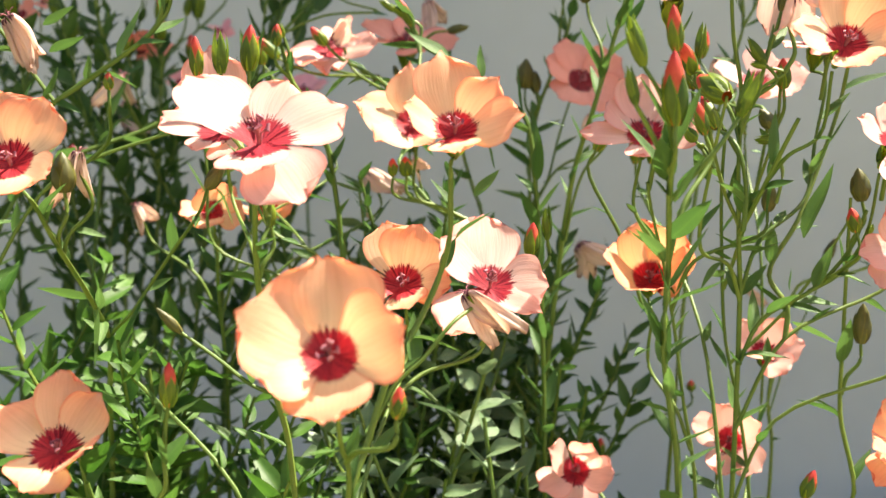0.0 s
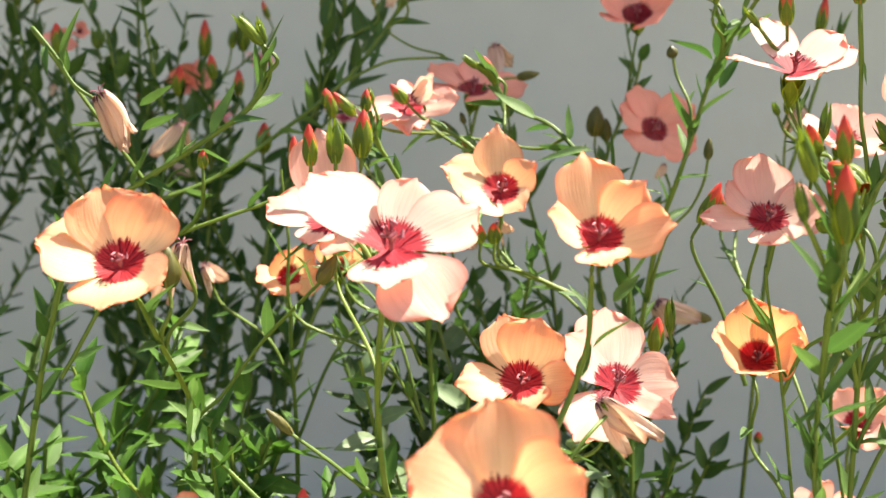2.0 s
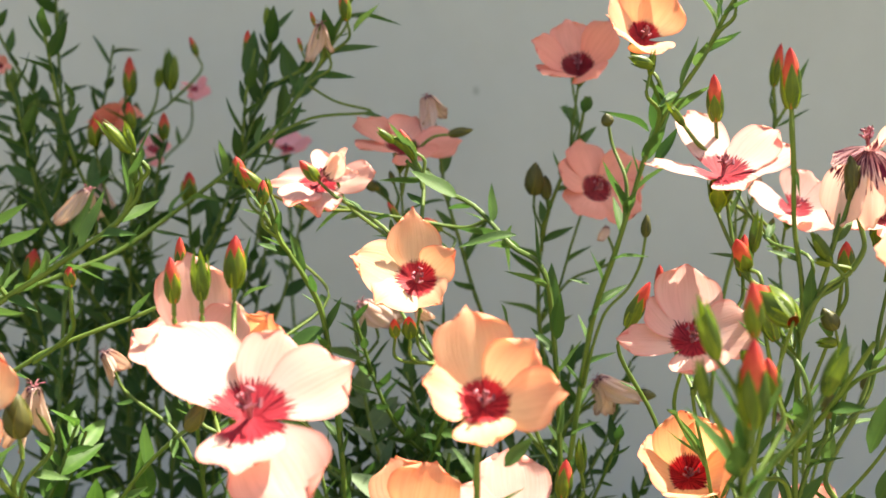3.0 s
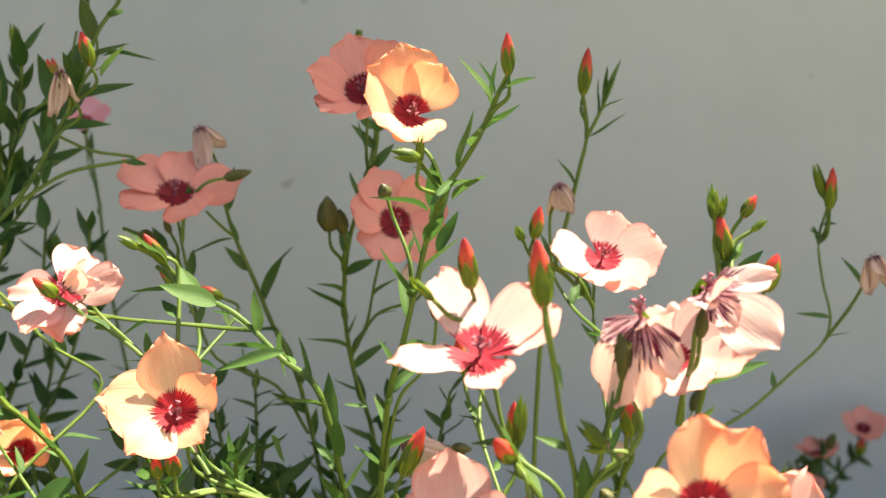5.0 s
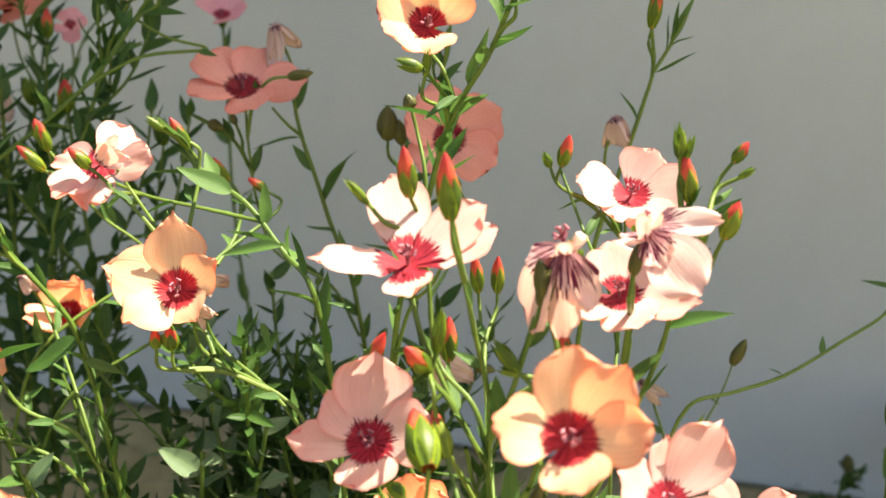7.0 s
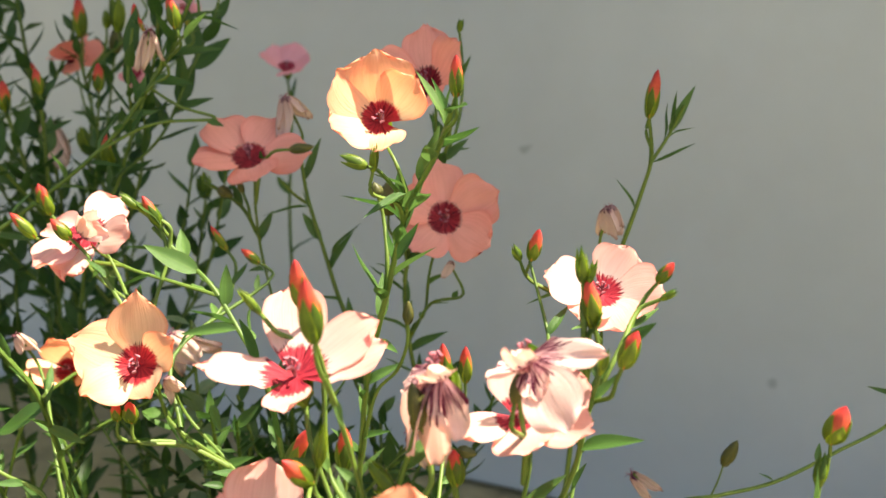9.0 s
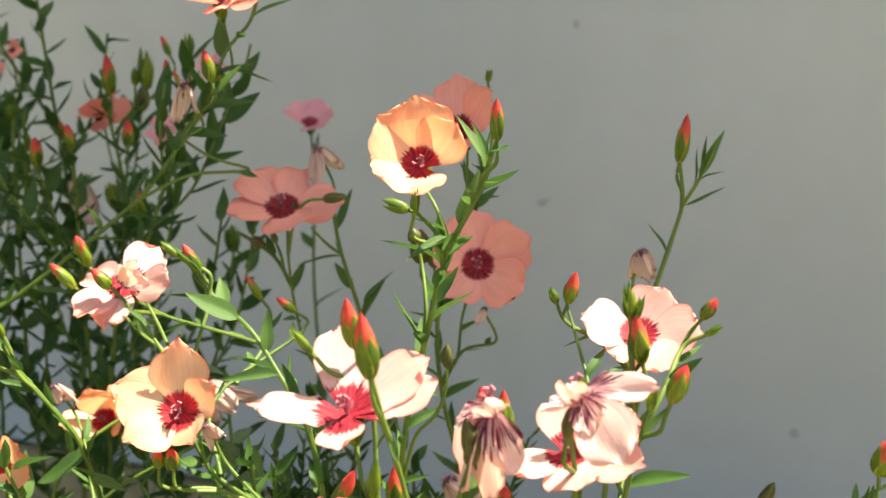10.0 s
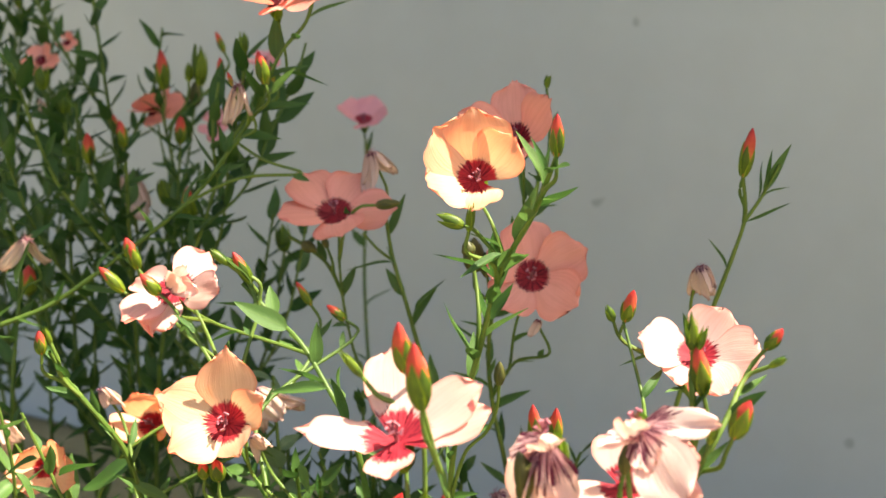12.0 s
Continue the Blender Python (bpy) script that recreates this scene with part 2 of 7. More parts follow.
def place_of(ob):
    p = Vector((0, 0, 0))
    while ob:
        p += ob.location
        ob = ob.parent
    return p


def spline(points, steps=6):
    """Points on a smooth line through the points given, with no overshoot at short spans."""
    p = [Vector(q) for q in points]
    p = [2 * p[0] - p[1]] + p + [2 * p[-1] - p[-2]]
    out = []
    for a, b, c, d in zip(p, p[1:], p[2:], p[3:]):
        t1 = max(1e-4, (b - a).length) ** 0.5
        t2 = t1 + max(1e-4, (c - b).length) ** 0.5
        t3 = t2 + max(1e-4, (d - c).length) ** 0.5
        for i in range(steps):
            t = t1 + (t2 - t1) * i / steps
            ab, bc, cd = a.lerp(b, t / t1), b.lerp(c, (t - t1) / (t2 - t1)), c.lerp(d, (t - t2) / (t3 - t2))
            out.append(ab.lerp(bc, t / t2).lerp(bc.lerp(cd, (t - t1) / (t3 - t1)), (t - t1) / (t2 - t1)))
    return out + [p[-2]]


def side_of(v):
    s = v.cross(UP)
    if s.length < 0.05:
        s = v.cross(Vector((1, 0, 0)))
    return s.normalized()


def tube_rows(line, r0, r1, sides=6):
    rows = []
    for i, p in enumerate(line):
        t = (line[min(i + 1, len(line) - 1)] - line[max(i - 1, 0)]).normalized()
        s = side_of(t)
        n = s.cross(t)
        f = i / (len(line) - 1)
        r = r0 + (r1 - r0) * f
        rows.append([p + r * (math.cos(a) * s + math.sin(a) * n) for a in [2 * math.pi * k / sides for k in range(sides + 1)]])
    return rows


def leaf_mesh(name, mat, half, bend, fold, wave):
    """A pointed blade one unit long, folded along its rib and bent down."""
    rows = []
    for i in range(9):
        v = i / 8
        w = half * (math.sin(math.pi * min(1, v ** 0.76)) ** 0.88 * (1 - 0.2 * v) + 0.10 * (1 - v))
        z = bend * v * v + wave * math.sin(v * 7)
        rows.append([(v, w * u, z + fold * w * abs(u) + 0.03 * wave * u) for u in (-1, -0.5, 0, 0.5, 1)])
    return sheet(name, rows, mat)


LEAVES = [leaf_mesh("leaf", LEAF, h, b, f, w) for h, b, f, w in ((0.14, -0.14, 0.4, 0.01), (0.16, 0.16, 0.35, -0.01), (0.13, -0.30, 0.5, 0.02), (0.175, 0.04, 0.3, 0.015))]
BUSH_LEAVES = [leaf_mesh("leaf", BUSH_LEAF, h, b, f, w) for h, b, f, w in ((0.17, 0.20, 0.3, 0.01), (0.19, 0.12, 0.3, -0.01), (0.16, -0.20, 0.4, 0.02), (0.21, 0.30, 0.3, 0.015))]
SOFT_LEAVES = [leaf_mesh("leaf", SOFT_LEAF, h, b, f, w) for h, b, f, w in ((0.16, -0.14, 0.3, 0.01), (0.18, 0.16, 0.3, -0.01), (0.15, -0.28, 0.4, 0.02))]
BROAD_LEAVES = [leaf_mesh("leaf", BROAD, h, b, f, w) for h, b, f, w in ((0.24, -0.12, 0.3, 0.01), (0.29, 0.10, 0.3, -0.01), (0.26, -0.22, 0.35, 0.02))]


def leaf_matrix(at, along, length, roll=0.0, width=1.0):
    """Where a leaf lies that grows from a place along a direction."""
    along = Vector(along).normalized()
    s = side_of(along)
    n = along.cross(s) * -1
    if n.z < 0:
        n, s = -n, -s
    turn = Matrix((along, n.cross(along), n)).transposed().to_4x4()
    return Matrix.Translation(at) @ turn @ pose(0, 0, 0, roll + random.uniform(-48, 48)) @ Matrix.Diagonal((length, length * width, length, 1))


def leaf(plant, at, along, length, kind=LEAVES, roll=0.0, width=1.0):
    """One leaf that grows from a stem at a place, along a direction."""
    ob = new("leaf", random.choice(kind))
    ob.parent = plant
    ob.matrix_basis = leaf_matrix(Vector(at) - place_of(plant), along, length, roll, width)
    return ob


def stem(plant, points, r0=0.0007, r1=0.0011, gap=0.0, size=0.02, spread=45, kind=LEAVES, start=0.0, steps=6, name="stem", heap=None, leafy=9.0):
    """A thin stem through points, from its tip down, with leaves on it every gap metres; a heap takes the leaves' matrices; no leaves past leafy metres."""
    line = spline(points, steps)
    if name == "stem" and r0 < 0.0006 and kind is LEAVES:
        gap, size = gap * 1.7, size * 0.85  # side shoots are nearly bare
    at = line[len(line) // 2]
    part(name, sheet(name, [[q - at for q in r] for r in tube_rows(line, r0, r1)], STEM), plant, at)
    if gap:
        run, turn, due = 0.0, random.uniform(0, 6.28), start + gap * random.uniform(0.3, 1.0)
        for a, b in zip(line, line[1:]):
            step = (b - a).length
            t = (a - b).normalized()
            s = side_of(t)
            n = s.cross(t)
            while run + step >= due and due < leafy:
                q = a.lerp(b, (due - run) / step)
                due += gap * random.uniform(0.7, 1.3)
                turn += 2.4
                out = math.cos(turn) * s + math.sin(turn) * n
                lean = radians(spread + random.uniform(-14, 14))
                along, long = math.cos(lean) * t + math.sin(lean) * out, size * random.uniform(0.7, 1.25)
                if heap is None:
                    leaf(plant, q, along, long, kind)
                else:
                    heap.append((random.choice(kind), leaf_matrix(q, along, long)))
            run += step
    return line


def foliage(p, heap):
    """The small leaves of a plant's side shoots in one mesh."""
    if not heap:
        return
    at = place_of(p)
    verts, faces, uvs = [], [], []
    for me, m in heap:
        o = len(verts)
        verts += [m @ v.co - at for v in me.vertices]
        faces += [tuple(o + k for k in f.vertices) for f in me.polygons]
        uvs += [tuple(u.uv) for u in me.uv_layers[0].data]
    me = bpy.data.meshes.new("foliage")
    me.from_pydata(verts, [], faces)
    uv = me.uv_layers.new(name="UVMap")
    uv.data.foreach_set("uv", [c for q in uvs for c in q])
    me.polygons.foreach_set("use_smooth", [True] * len(me.polygons))
    me.materials.append(heap[0][0].materials[0])
    tagged(part("foliage", me, p, at), kind="stuff")


def plant(x, y, label, group=""):
    e = new("flax_plant")
    e.location = (x, y, 0)
    return tagged(e, label, "flower plant", group)


def petal_rows(tip, axis, half, seed, droop=0.0, ruffle=0.05, cup=0.14, point=0.0, whole=0.0, nv=13, nu=9):
    """One petal from the flower's heart to its tip: narrow foot, broad rounded end, one edge lifted over its neighbour. Also its map of angle and distance round the heart."""
    tip, axis = Vector(tip), Vector(axis).normalized()
    size = tip.length
    d = tip.normalized()
    s = axis.cross(d)
    s = s.normalized() if s.length > 0.05 else side_of(axis)
    flat = s.cross(axis).normalized()
    p0 = -0.05 * size * axis
    p1 = p0 + size * (0.05 * axis + 0.30 * flat)
    end = (0.72 * (tip - p1).normalized() + 0.36 * flat - (0.10 + droop) * axis).normalized()
    p2 = tip - 0.32 * size * end
    twist = 0.17 + 0.10 * noise.noise((seed, 0.3, 5.1))
    blunt = 3.6 + 1.2 * noise.noise((seed, 8.3, 1.1))
    rows, heart = [], []
    for i in range(nv):
        v = 1 - (1 - i / (nv - 1)) ** 1.4
        u1 = 1 - v
        c = u1 ** 3 * p0 + 3 * u1 * u1 * v * p1 + 3 * u1 * v * v * p2 + v ** 3 * tip
        t = (3 * u1 * u1 * (p1 - p0) + 6 * u1 * v * (p2 - p1) + 3 * v * v * (tip - p2)).normalized()
        n = s.cross(t).normalized()
        if n.dot(axis) < 0:
            n = -n
        k = min(1.0, v / 0.60)
        w = half * (0.20 + 0.80 * k * k * (3 - 2 * k)) * math.sqrt(1 - 0.89 * max(0.0, (v - 0.50) / 0.50) ** blunt) * (1 - point * max(0.0, (v - 0.45) / 0.55) ** 1.3)
        far = (c - p0).length / (whole or size)
        w = max(w, 0.72 * far * (whole or size) * min(1.0, max(0.0, (0.56 - far) / 0.22)))  # broad enough round the heart to close it
        a = twist * min(1.0, v * 2)
        across, lift = math.cos(a) * s + math.sin(a) * n, math.cos(a) * n - math.sin(a) * s
        back = 0.13 * size * max(0.0, (v - 0.55) / 0.45) ** 2
        row = []
        for j in range(nu):
            u = 2 * j / (nu - 1) - 1
            wave = noise.noise((u * 1.9 + seed, v * 1.5, seed * 1.3)) * ruffle * size * (0.2 + 1.2 * v * v)
            fine = noise.noise((u * 5.5 + seed, v * 2.5, 7.7)) * 0.035 * size * v ** 3
            trim = (noise.noise((u * 2.6, seed, 2.2)) * 0.055 + noise.noise((u * 8.0, seed, 4.4)) * 0.042) * size * v ** 4
            row.append(c + across * (u * w) + lift * (cup * w * u * u * (1.2 - v) + wave + fine) + t * (trim - back * u * u))
        rows.append(row)
        heart.append([(0.5 + math.atan2(q.dot(s), max(1e-5, q.dot(flat))) / 1.26, (q - p0).length / (whole or size)) for q in row])
    return rows, heart


def calyx_rows(axis, size, spread=0.5, length=0.36):
    """Five pointed sepals round the foot of a flower, below its heart."""
    axis = Vector(axis).normalized()
    s = side_of(axis)
    n = s.cross(axis)
    sheets = []
    foot = -0.42 * size * axis
    for k in range(5):
        a = 2 * math.pi * k / 5
        out = math.cos(a) * s + math.sin(a) * n
        across = axis.cross(out)
        rows = []
        for i in range(6):
            v = i / 5
            c = foot + axis * (length * size * v) + out * size * (0.05 + spread * 0.22 * math.sin(1.7 * v))
            w = 0.10 * size * (math.sin(math.pi * (0.18 + 0.82 * v)) + 0.02)
            rows.append([c + across * (w * u) - out * (0.25 * w * u * u) for u in (-1, -0.4, 0.4, 1)])
        sheets.append(rows)
    sheets.append(tube_rows([foot - 0.06 * size * axis, foot + 0.05 * size * axis, foot + 0.22 * size * axis, foot + 0.34 * size * axis], 0.045 * size, 0.11 * size, 8))
    return sheets


def stamen_rows(axis, size, seed):
    axis = Vector(axis).normalized()
    s = side_of(axis)
    n = s.cross(axis)
    rnd = random.Random(seed)
    sheets = []
    for k in range(10):
        a = 2 * math.pi * k / 10 + rnd.uniform(-0.2, 0.2)
        out = math.cos(a) * s + math.sin(a) * n
        reach = rnd.uniform(0.15, 0.22) if k % 2 else rnd.uniform(0.18, 0.28)
        lean = rnd.uniform(0.25, 0.55) if k % 2 else rnd.uniform(0.05, 0.25)
        end = size * reach * (axis + lean * out)
        mid = size * reach * 0.55 * (axis + lean * 0.4 * out)
        sheets.append(tube_rows([-0.08 * size * axis, mid, end], 0.014 * size, 0.011 * size, 4))
        if k % 2:
            bar = (s * math.sin(a) - n * math.cos(a) + 0.6 * axis).normalized()
            sheets.append(tube_rows([end - 0.035 * size * bar, end, end + 0.035 * size * bar], 0.019 * size, 0.015 * size, 5))
    return sheets


count = 0


def flower(p, at, axis, tips, mat, half=0.44, ruffle=0.045, cup=0.12, droop=0.0, label="", point=0.0):
    """An open flower: five petals to the tips given from the heart, stamens and a green calyx."""
    global count
    count += 1
    size = max(Vector(t).length for t in tips)
    name_of = {ORANGE: "open apricot flower with a dark red striped heart", PINK: "open pale pink flower with a crimson striped heart",
               SALMON: "open salmon flower with a maroon heart", ROSE: "open rose-pink flower", FADED: "fading pale pink flower with purple veins"}
    f = part("flower", joined("flower", calyx_rows(axis, size), SEPAL), p, at, label or name_of.get(mat, ""))
    for k, t in enumerate(tips):
        rows, heart = petal_rows(t, axis, (half[k] if isinstance(half, tuple) else half) * Vector(t).length, count * 3.7 + k * 1.9, droop, ruffle, cup, point, sorted(Vector(q).length for q in tips)[2])
        part("petal", sheet("petal", rows, mat, heart), f, at)
    part("style", joined("style", stamen_rows(axis, size, count), FILAMENT), f, at)
    return f


def bud(p, foot, tip, kind="red", fat=0.30):
    """A closed bud on its foot: five sepals, and the rolled petals that show above them."""
    foot, tip = Vector(foot), Vector(tip)
    axis = tip - foot
    size = axis.length
    axis.normalize()
    s = side_of(axis)
    n = s.cross(axis)
    rnd = random.Random(int(foot.x * 9e4) + int(foot.z * 9e4))
    high = {"red": 0.74, "green": 1.0, "dark": 0.85, "half": 0.82}[kind]
    fat *= (0.46 if kind == "red" else 0.54) * size

    def girth(v):
        return fat * ((0.42 + 0.58 * math.sin(1.5708 * v / 0.36)) if v < 0.36 else max(0.0, 1 - ((v - 0.36) / 0.64) ** 1.9) ** 0.8)

    sheets = []
    for k in range(5):
        a = 2 * math.pi * k / 5 + rnd.uniform(-0.2, 0.2)
        out = math.cos(a) * s + math.sin(a) * n
        across = axis.cross(out)
        rows = []
        top = high * rnd.uniform(0.80, 1.04)
        flare = rnd.uniform(0.0, 0.45) if kind == "green" else rnd.uniform(-0.02, 0.10)
        for i in range(8):
            v = i / 7
            r = girth(min(0.9, v * top)) * 1.10 + fat * flare * v * v
            w = fat * (0.74 if kind == "green" else 0.80) * (math.sin(math.pi * (0.20 + 0.80 * v ** 0.9)) + 0.012)
            rows.append([axis * (size * top * v) + out * (r - 0.42 * w * u * u) + across * (w * u) for u in (-1, -0.4, 0.4, 1)])
        sheets.append(rows)
    b = part("bud", joined("bud", sheets, DARK_SEPAL if kind == "dark" else SEPAL), p, foot, {"red": "green bud with a red rolled tip", "green": "closed yellow-green bud", "dark": "dry brownish green bud", "half": "green bud with an orange tip"}[kind])
    rows = []
    for i in range(12):
        v = i / 11
        r = girth(v) * 0.92 + 0.00012
        rows.append([axis * (size * v * (1.0 if kind != "green" else 0.72)) + r * (1 + 0.10 * math.cos(5 * (a + 2.2 * v))) * (math.cos(a) * s + math.sin(a) * n) for a in [2 * math.pi * k / 15 for k in range(16)]])
    part("rolled_petals", sheet("rolled_petals", rows, SEPAL if kind == "green" else (DARK_SEPAL if kind == "dark" else TIP)), b, foot)
    return b


def wilted(p, at, tip, mat=None, blades=4, wide=0.3, out=0.25):
    """A spent flower: limp petals that fold over from the heart and hang round the calyx."""
    global count
    count += 1
    mat = mat or WITHERED
    at, tip = Vector(at), Vector(tip)
    hang = tip - at
    size = hang.length * 0.86
    d = hang.normalized()
    s = side_of(d)
    n = s.cross(d)
    rnd = random.Random(count)
    crimp = 0.022 if mat == FADED else 0.050
    f = part("flower", joined("flower", calyx_rows(-d, size * 0.42, 0.5, 0.5), SEPAL), p, at, "withered hanging flower with crumpled petals")
    for k in range(blades):
        a = 2 * math.pi * k / blades + rnd.uniform(-0.4, 0.4)
        o = math.cos(a) * s + math.sin(a) * n
        across = d.cross(o)
        reach, flare, ph = rnd.uniform(0.58, 1.05), rnd.uniform(0.5, 2.4) * out, rnd.uniform(0, 9)
        q0, q1, q2 = 0.02 * d, 0.75 * out * o - 0.20 * d, 0.8 * out * o + 0.40 * d
        q3 = reach * d + flare * o + rnd.uniform(-0.42, 0.42) * across
        rows = []
        for i in range(13):
            v = i / 12
            c = size * ((1 - v) ** 3 * q0 + 3 * v * (1 - v) ** 2 * q1 + 3 * v * v * (1 - v) * q2 + v ** 3 * q3)
            w = wide * size * (0.16 + 0.95 * math.sin(math.pi * min(1, 0.02 + 0.52 * v)) ** 1.3) * (1 - 0.5 * v ** 7)
            row = []
            for j in range(11):
                u = 2 * j / 10 - 1
                pleat = crimp * size * math.sin(9.5 * u + ph + 1.5 * v) * (1.15 - 0.5 * v) + 0.10 * size * v * noise.noise((u * 2.0 + ph, v * 2.6, k))
                trim = 0.09 * size * v ** 3 * (noise.noise((u * 3, ph, v)) + 0.6 * noise.noise((u * 9, ph, 1.5))) - 0.12 * size * v ** 3 * u * u
                row.append(c + across * (w * u) + o * (pleat - 0.20 * w * u * u) + d * trim)
            rows.append(row)
        part("petal", sheet("petal", rows, mat, [[(0.5 + 0.7 * (j / 10 - 0.5), i / 12) for j in range(11)] for i in range(13)]), f, at)
    hairs = []
    for k in range(5):
        a = k * 1.2566 + ph
        end = size * (-0.11 * d + 0.15 * (math.cos(a) * s + math.sin(a) * n))
        hairs.append(tube_rows([0.0 * d, end * 0.5 - 0.04 * size * d, end], 0.010 * size, 0.007 * size, 4))
    part("style", joined("style", hairs, FILAMENT), f, at)
    return f

# the plants by the wall, each from its stem up
twin = p = plant(-0.015, 0.362, "flax plant with two pale pink flowers and upright buds", "flax plants by the wall")
stem(p, [(-0.0325, 0.3194, 0.3644), (-0.0331, 0.3272, 0.3477), (-0.0328, 0.3388, 0.3282), (-0.0305, 0.3465, 0.3073), (-0.0256, 0.3513, 0.2876), (-0.0157, 0.3589, 0.1418), (-0.0153, 0.3616, -0.004)], 0.00066, 0.0011, 0.011, 0.0114, 45, LEAVES, 0.0)
flower(p, (-0.0311, 0.3151, 0.3743), (-0.0300, -0.5997, 0.7996), [(-0.0197, 0.0136, 0.0156), (0.0059, 0.0135, 0.0145), (0.0207, 0.0088, 0.0085), (0.0117, -0.0178, -0.0129), (-0.0009, -0.0157, -0.0064)], PINK, (0.37, 0.35, 0.37, 0.44, 0.55))
stem(p, [(-0.0307, 0.3269, 0.3673), (-0.0303, 0.3338, 0.3516), (-0.0323, 0.3309, 0.346), (-0.0331, 0.3316, 0.3404)], 0.0005, 0.0007, 0.0120, 0.013, 40, LEAVES, 0.012)
bud(p, (-0.0516, 0.3512, 0.3889), (-0.0524, 0.3513, 0.3996), "red", 0.370)
stem(p, [(-0.0516, 0.3512, 0.3889), (-0.0511, 0.3512, 0.3829), (-0.0369, 0.335, 0.3699), (-0.0304, 0.333, 0.3536)], 0.0005, 0.0008, 0.0120, 0.011, 35, LEAVES, 0.008)
bud(p, (-0.0453, 0.3512, 0.3897), (-0.046, 0.3513, 0.4028), "green", 0.296)
stem(p, [(-0.0453, 0.3512, 0.3897), (-0.045, 0.3512, 0.3836), (-0.0395, 0.3398, 0.3741), (-0.0336, 0.334, 0.3616)], 0.0005, 0.0008, 0.0120, 0.011, 35, LEAVES, 0.008)
bud(p, (-0.0388, 0.3606, 0.3906), (-0.0386, 0.3606, 0.4032), "half", 0.370)
stem(p, [(-0.0388, 0.3606, 0.3906), (-0.0389, 0.3605, 0.3845), (-0.0367, 0.3423, 0.372), (-0.0312, 0.3332, 0.3555)], 0.0005, 0.0008, 0.0120, 0.011, 35, LEAVES, 0.008)
bud(p, (-0.03, 0.3368, 0.3507), (-0.0309, 0.3368, 0.3581), "green", 0.370)
stem(p, [(-0.03, 0.3368, 0.3507), (-0.0293, 0.3368, 0.3451), (-0.0319, 0.3341, 0.3403), (-0.033, 0.3345, 0.3356)], 0.0005, 0.0008, 0.0120, 0.011, 35, LEAVES, 0.008)
bud(p, (-0.0487, 0.3512, 0.3586), (-0.0444, 0.3512, 0.3659), "dark", 0.440)
stem(p, [(-0.0487, 0.3512, 0.3586), (-0.0549, 0.3748, 0.3483), (-0.0676, 0.3945, 0.3311), (-0.0791, 0.401, 0.3137), (-0.087, 0.4052, 0.303), (-0.0424, 0.3688, 0.2678), (-0.0207, 0.3551, 0.2147)], 0.0005, 0.0007, 0.0112, 0.014, 40, LEAVES, 0.01)
bud(p, (-0.0548, 0.346, 0.3195), (-0.0617, 0.346, 0.3262), "dark", 0.264)
stem(p, [(-0.0548, 0.346, 0.3195), (-0.0451, 0.3461, 0.3126), (-0.0355, 0.3464, 0.3052), (-0.0293, 0.3477, 0.3024)], 0.0005, 0.0007, 0.0112, 0.014, 40, LEAVES, 0.01)
leaf(p, (-0.0386, 0.3634, 0.3874), (0.0052, 0, 0.0144), 0.0153, LEAVES, 0, 0.72)
leaf(p, (-0.037, 0.3634, 0.3875), (0.0063, 0, 0.005), 0.0080, LEAVES, 0, 0.72)
leaf(p, (-0.0341, 0.3272, 0.3477), (-0.0042, 0, 0.0058), 0.0072, LEAVES, 0, 0.72)
leaf(p, (-0.0321, 0.3369, 0.3279), (0.0011, 0, 0.0055), 0.0056, LEAVES, 0, 1.3)
p = plant(-0.021, 0.286, "flax plant with apricot flowers on thin branching stems", "flax plants by the wall")
stem(p, [(0.0159, 0.3157, 0.3665), (0.0162, 0.3182, 0.3515), (0.0137, 0.3198, 0.3405), (0.0092, 0.3172, 0.3301), (0.0019, 0.3097, 0.3176), (-0.003, 0.3061, 0.3008), (-0.0065, 0.3021, 0.2902), (-0.0204, 0.2904, 0.1431), (-0.021, 0.286, -0.004)], 0.00066, 0.0011, 0.015, 0.0122, 45, LEAVES, 0.0)
flower(p, (0.0164, 0.3116, 0.3782), (-0.0331, -0.7216, 0.6915), [(-0.0037, 0.0057, 0.0191), (0.0098, 0.0018, 0.0134), (0.0156, -0.0078, 0.0051), (-0.0004, -0.0133, -0.0042), (-0.0127, -0.0043, 0.0063)], ORANGE, (0.44, 0.39, 0.38, 0.46, 0.46))
stem(p, [(0.0167, 0.3185, 0.3719), (0.0158, 0.3156, 0.3704), (0.016, 0.3161, 0.3647), (0.016, 0.3169, 0.3589)], 0.0005, 0.0007, 0.0112, 0.014, 40, LEAVES, 0.01)
flower(p, (-0.0099, 0.2499, 0.3361), (-0.0720, -0.8585, 0.5077), [(-0.0183, -0.0025, 0.0092), (-0.0013, 0.0065, 0.0198), (0.0146, -0.0039, 0.0081), (0.0003, -0.0123, -0.0101), (-0.0149, -0.0070, -0.0016)], ORANGE, (0.53, 0.56, 0.58, 0.58, 0.51))
stem(p, [(-0.009, 0.2591, 0.3307), (-0.0082, 0.2661, 0.3149), (-0.0067, 0.2914, 0.2973), (-0.0082, 0.3007, 0.2718)], 0.0005, 0.0007, 0.0120, 0.013, 40, LEAVES, 0.012)
flower(p, (0.0050, 0.3506, 0.3334), (-0.1003, -0.7425, 0.6623), [(-0.0054, 0.0075, 0.0168), (0.0041, 0.0046, 0.0166), (0.0133, -0.0074, 0.0023), (0.0019, -0.0099, -0.0045), (-0.0176, -0.0048, 0.0009)], ORANGE, (0.43, 0.54, 0.41, 0.58, 0.36))
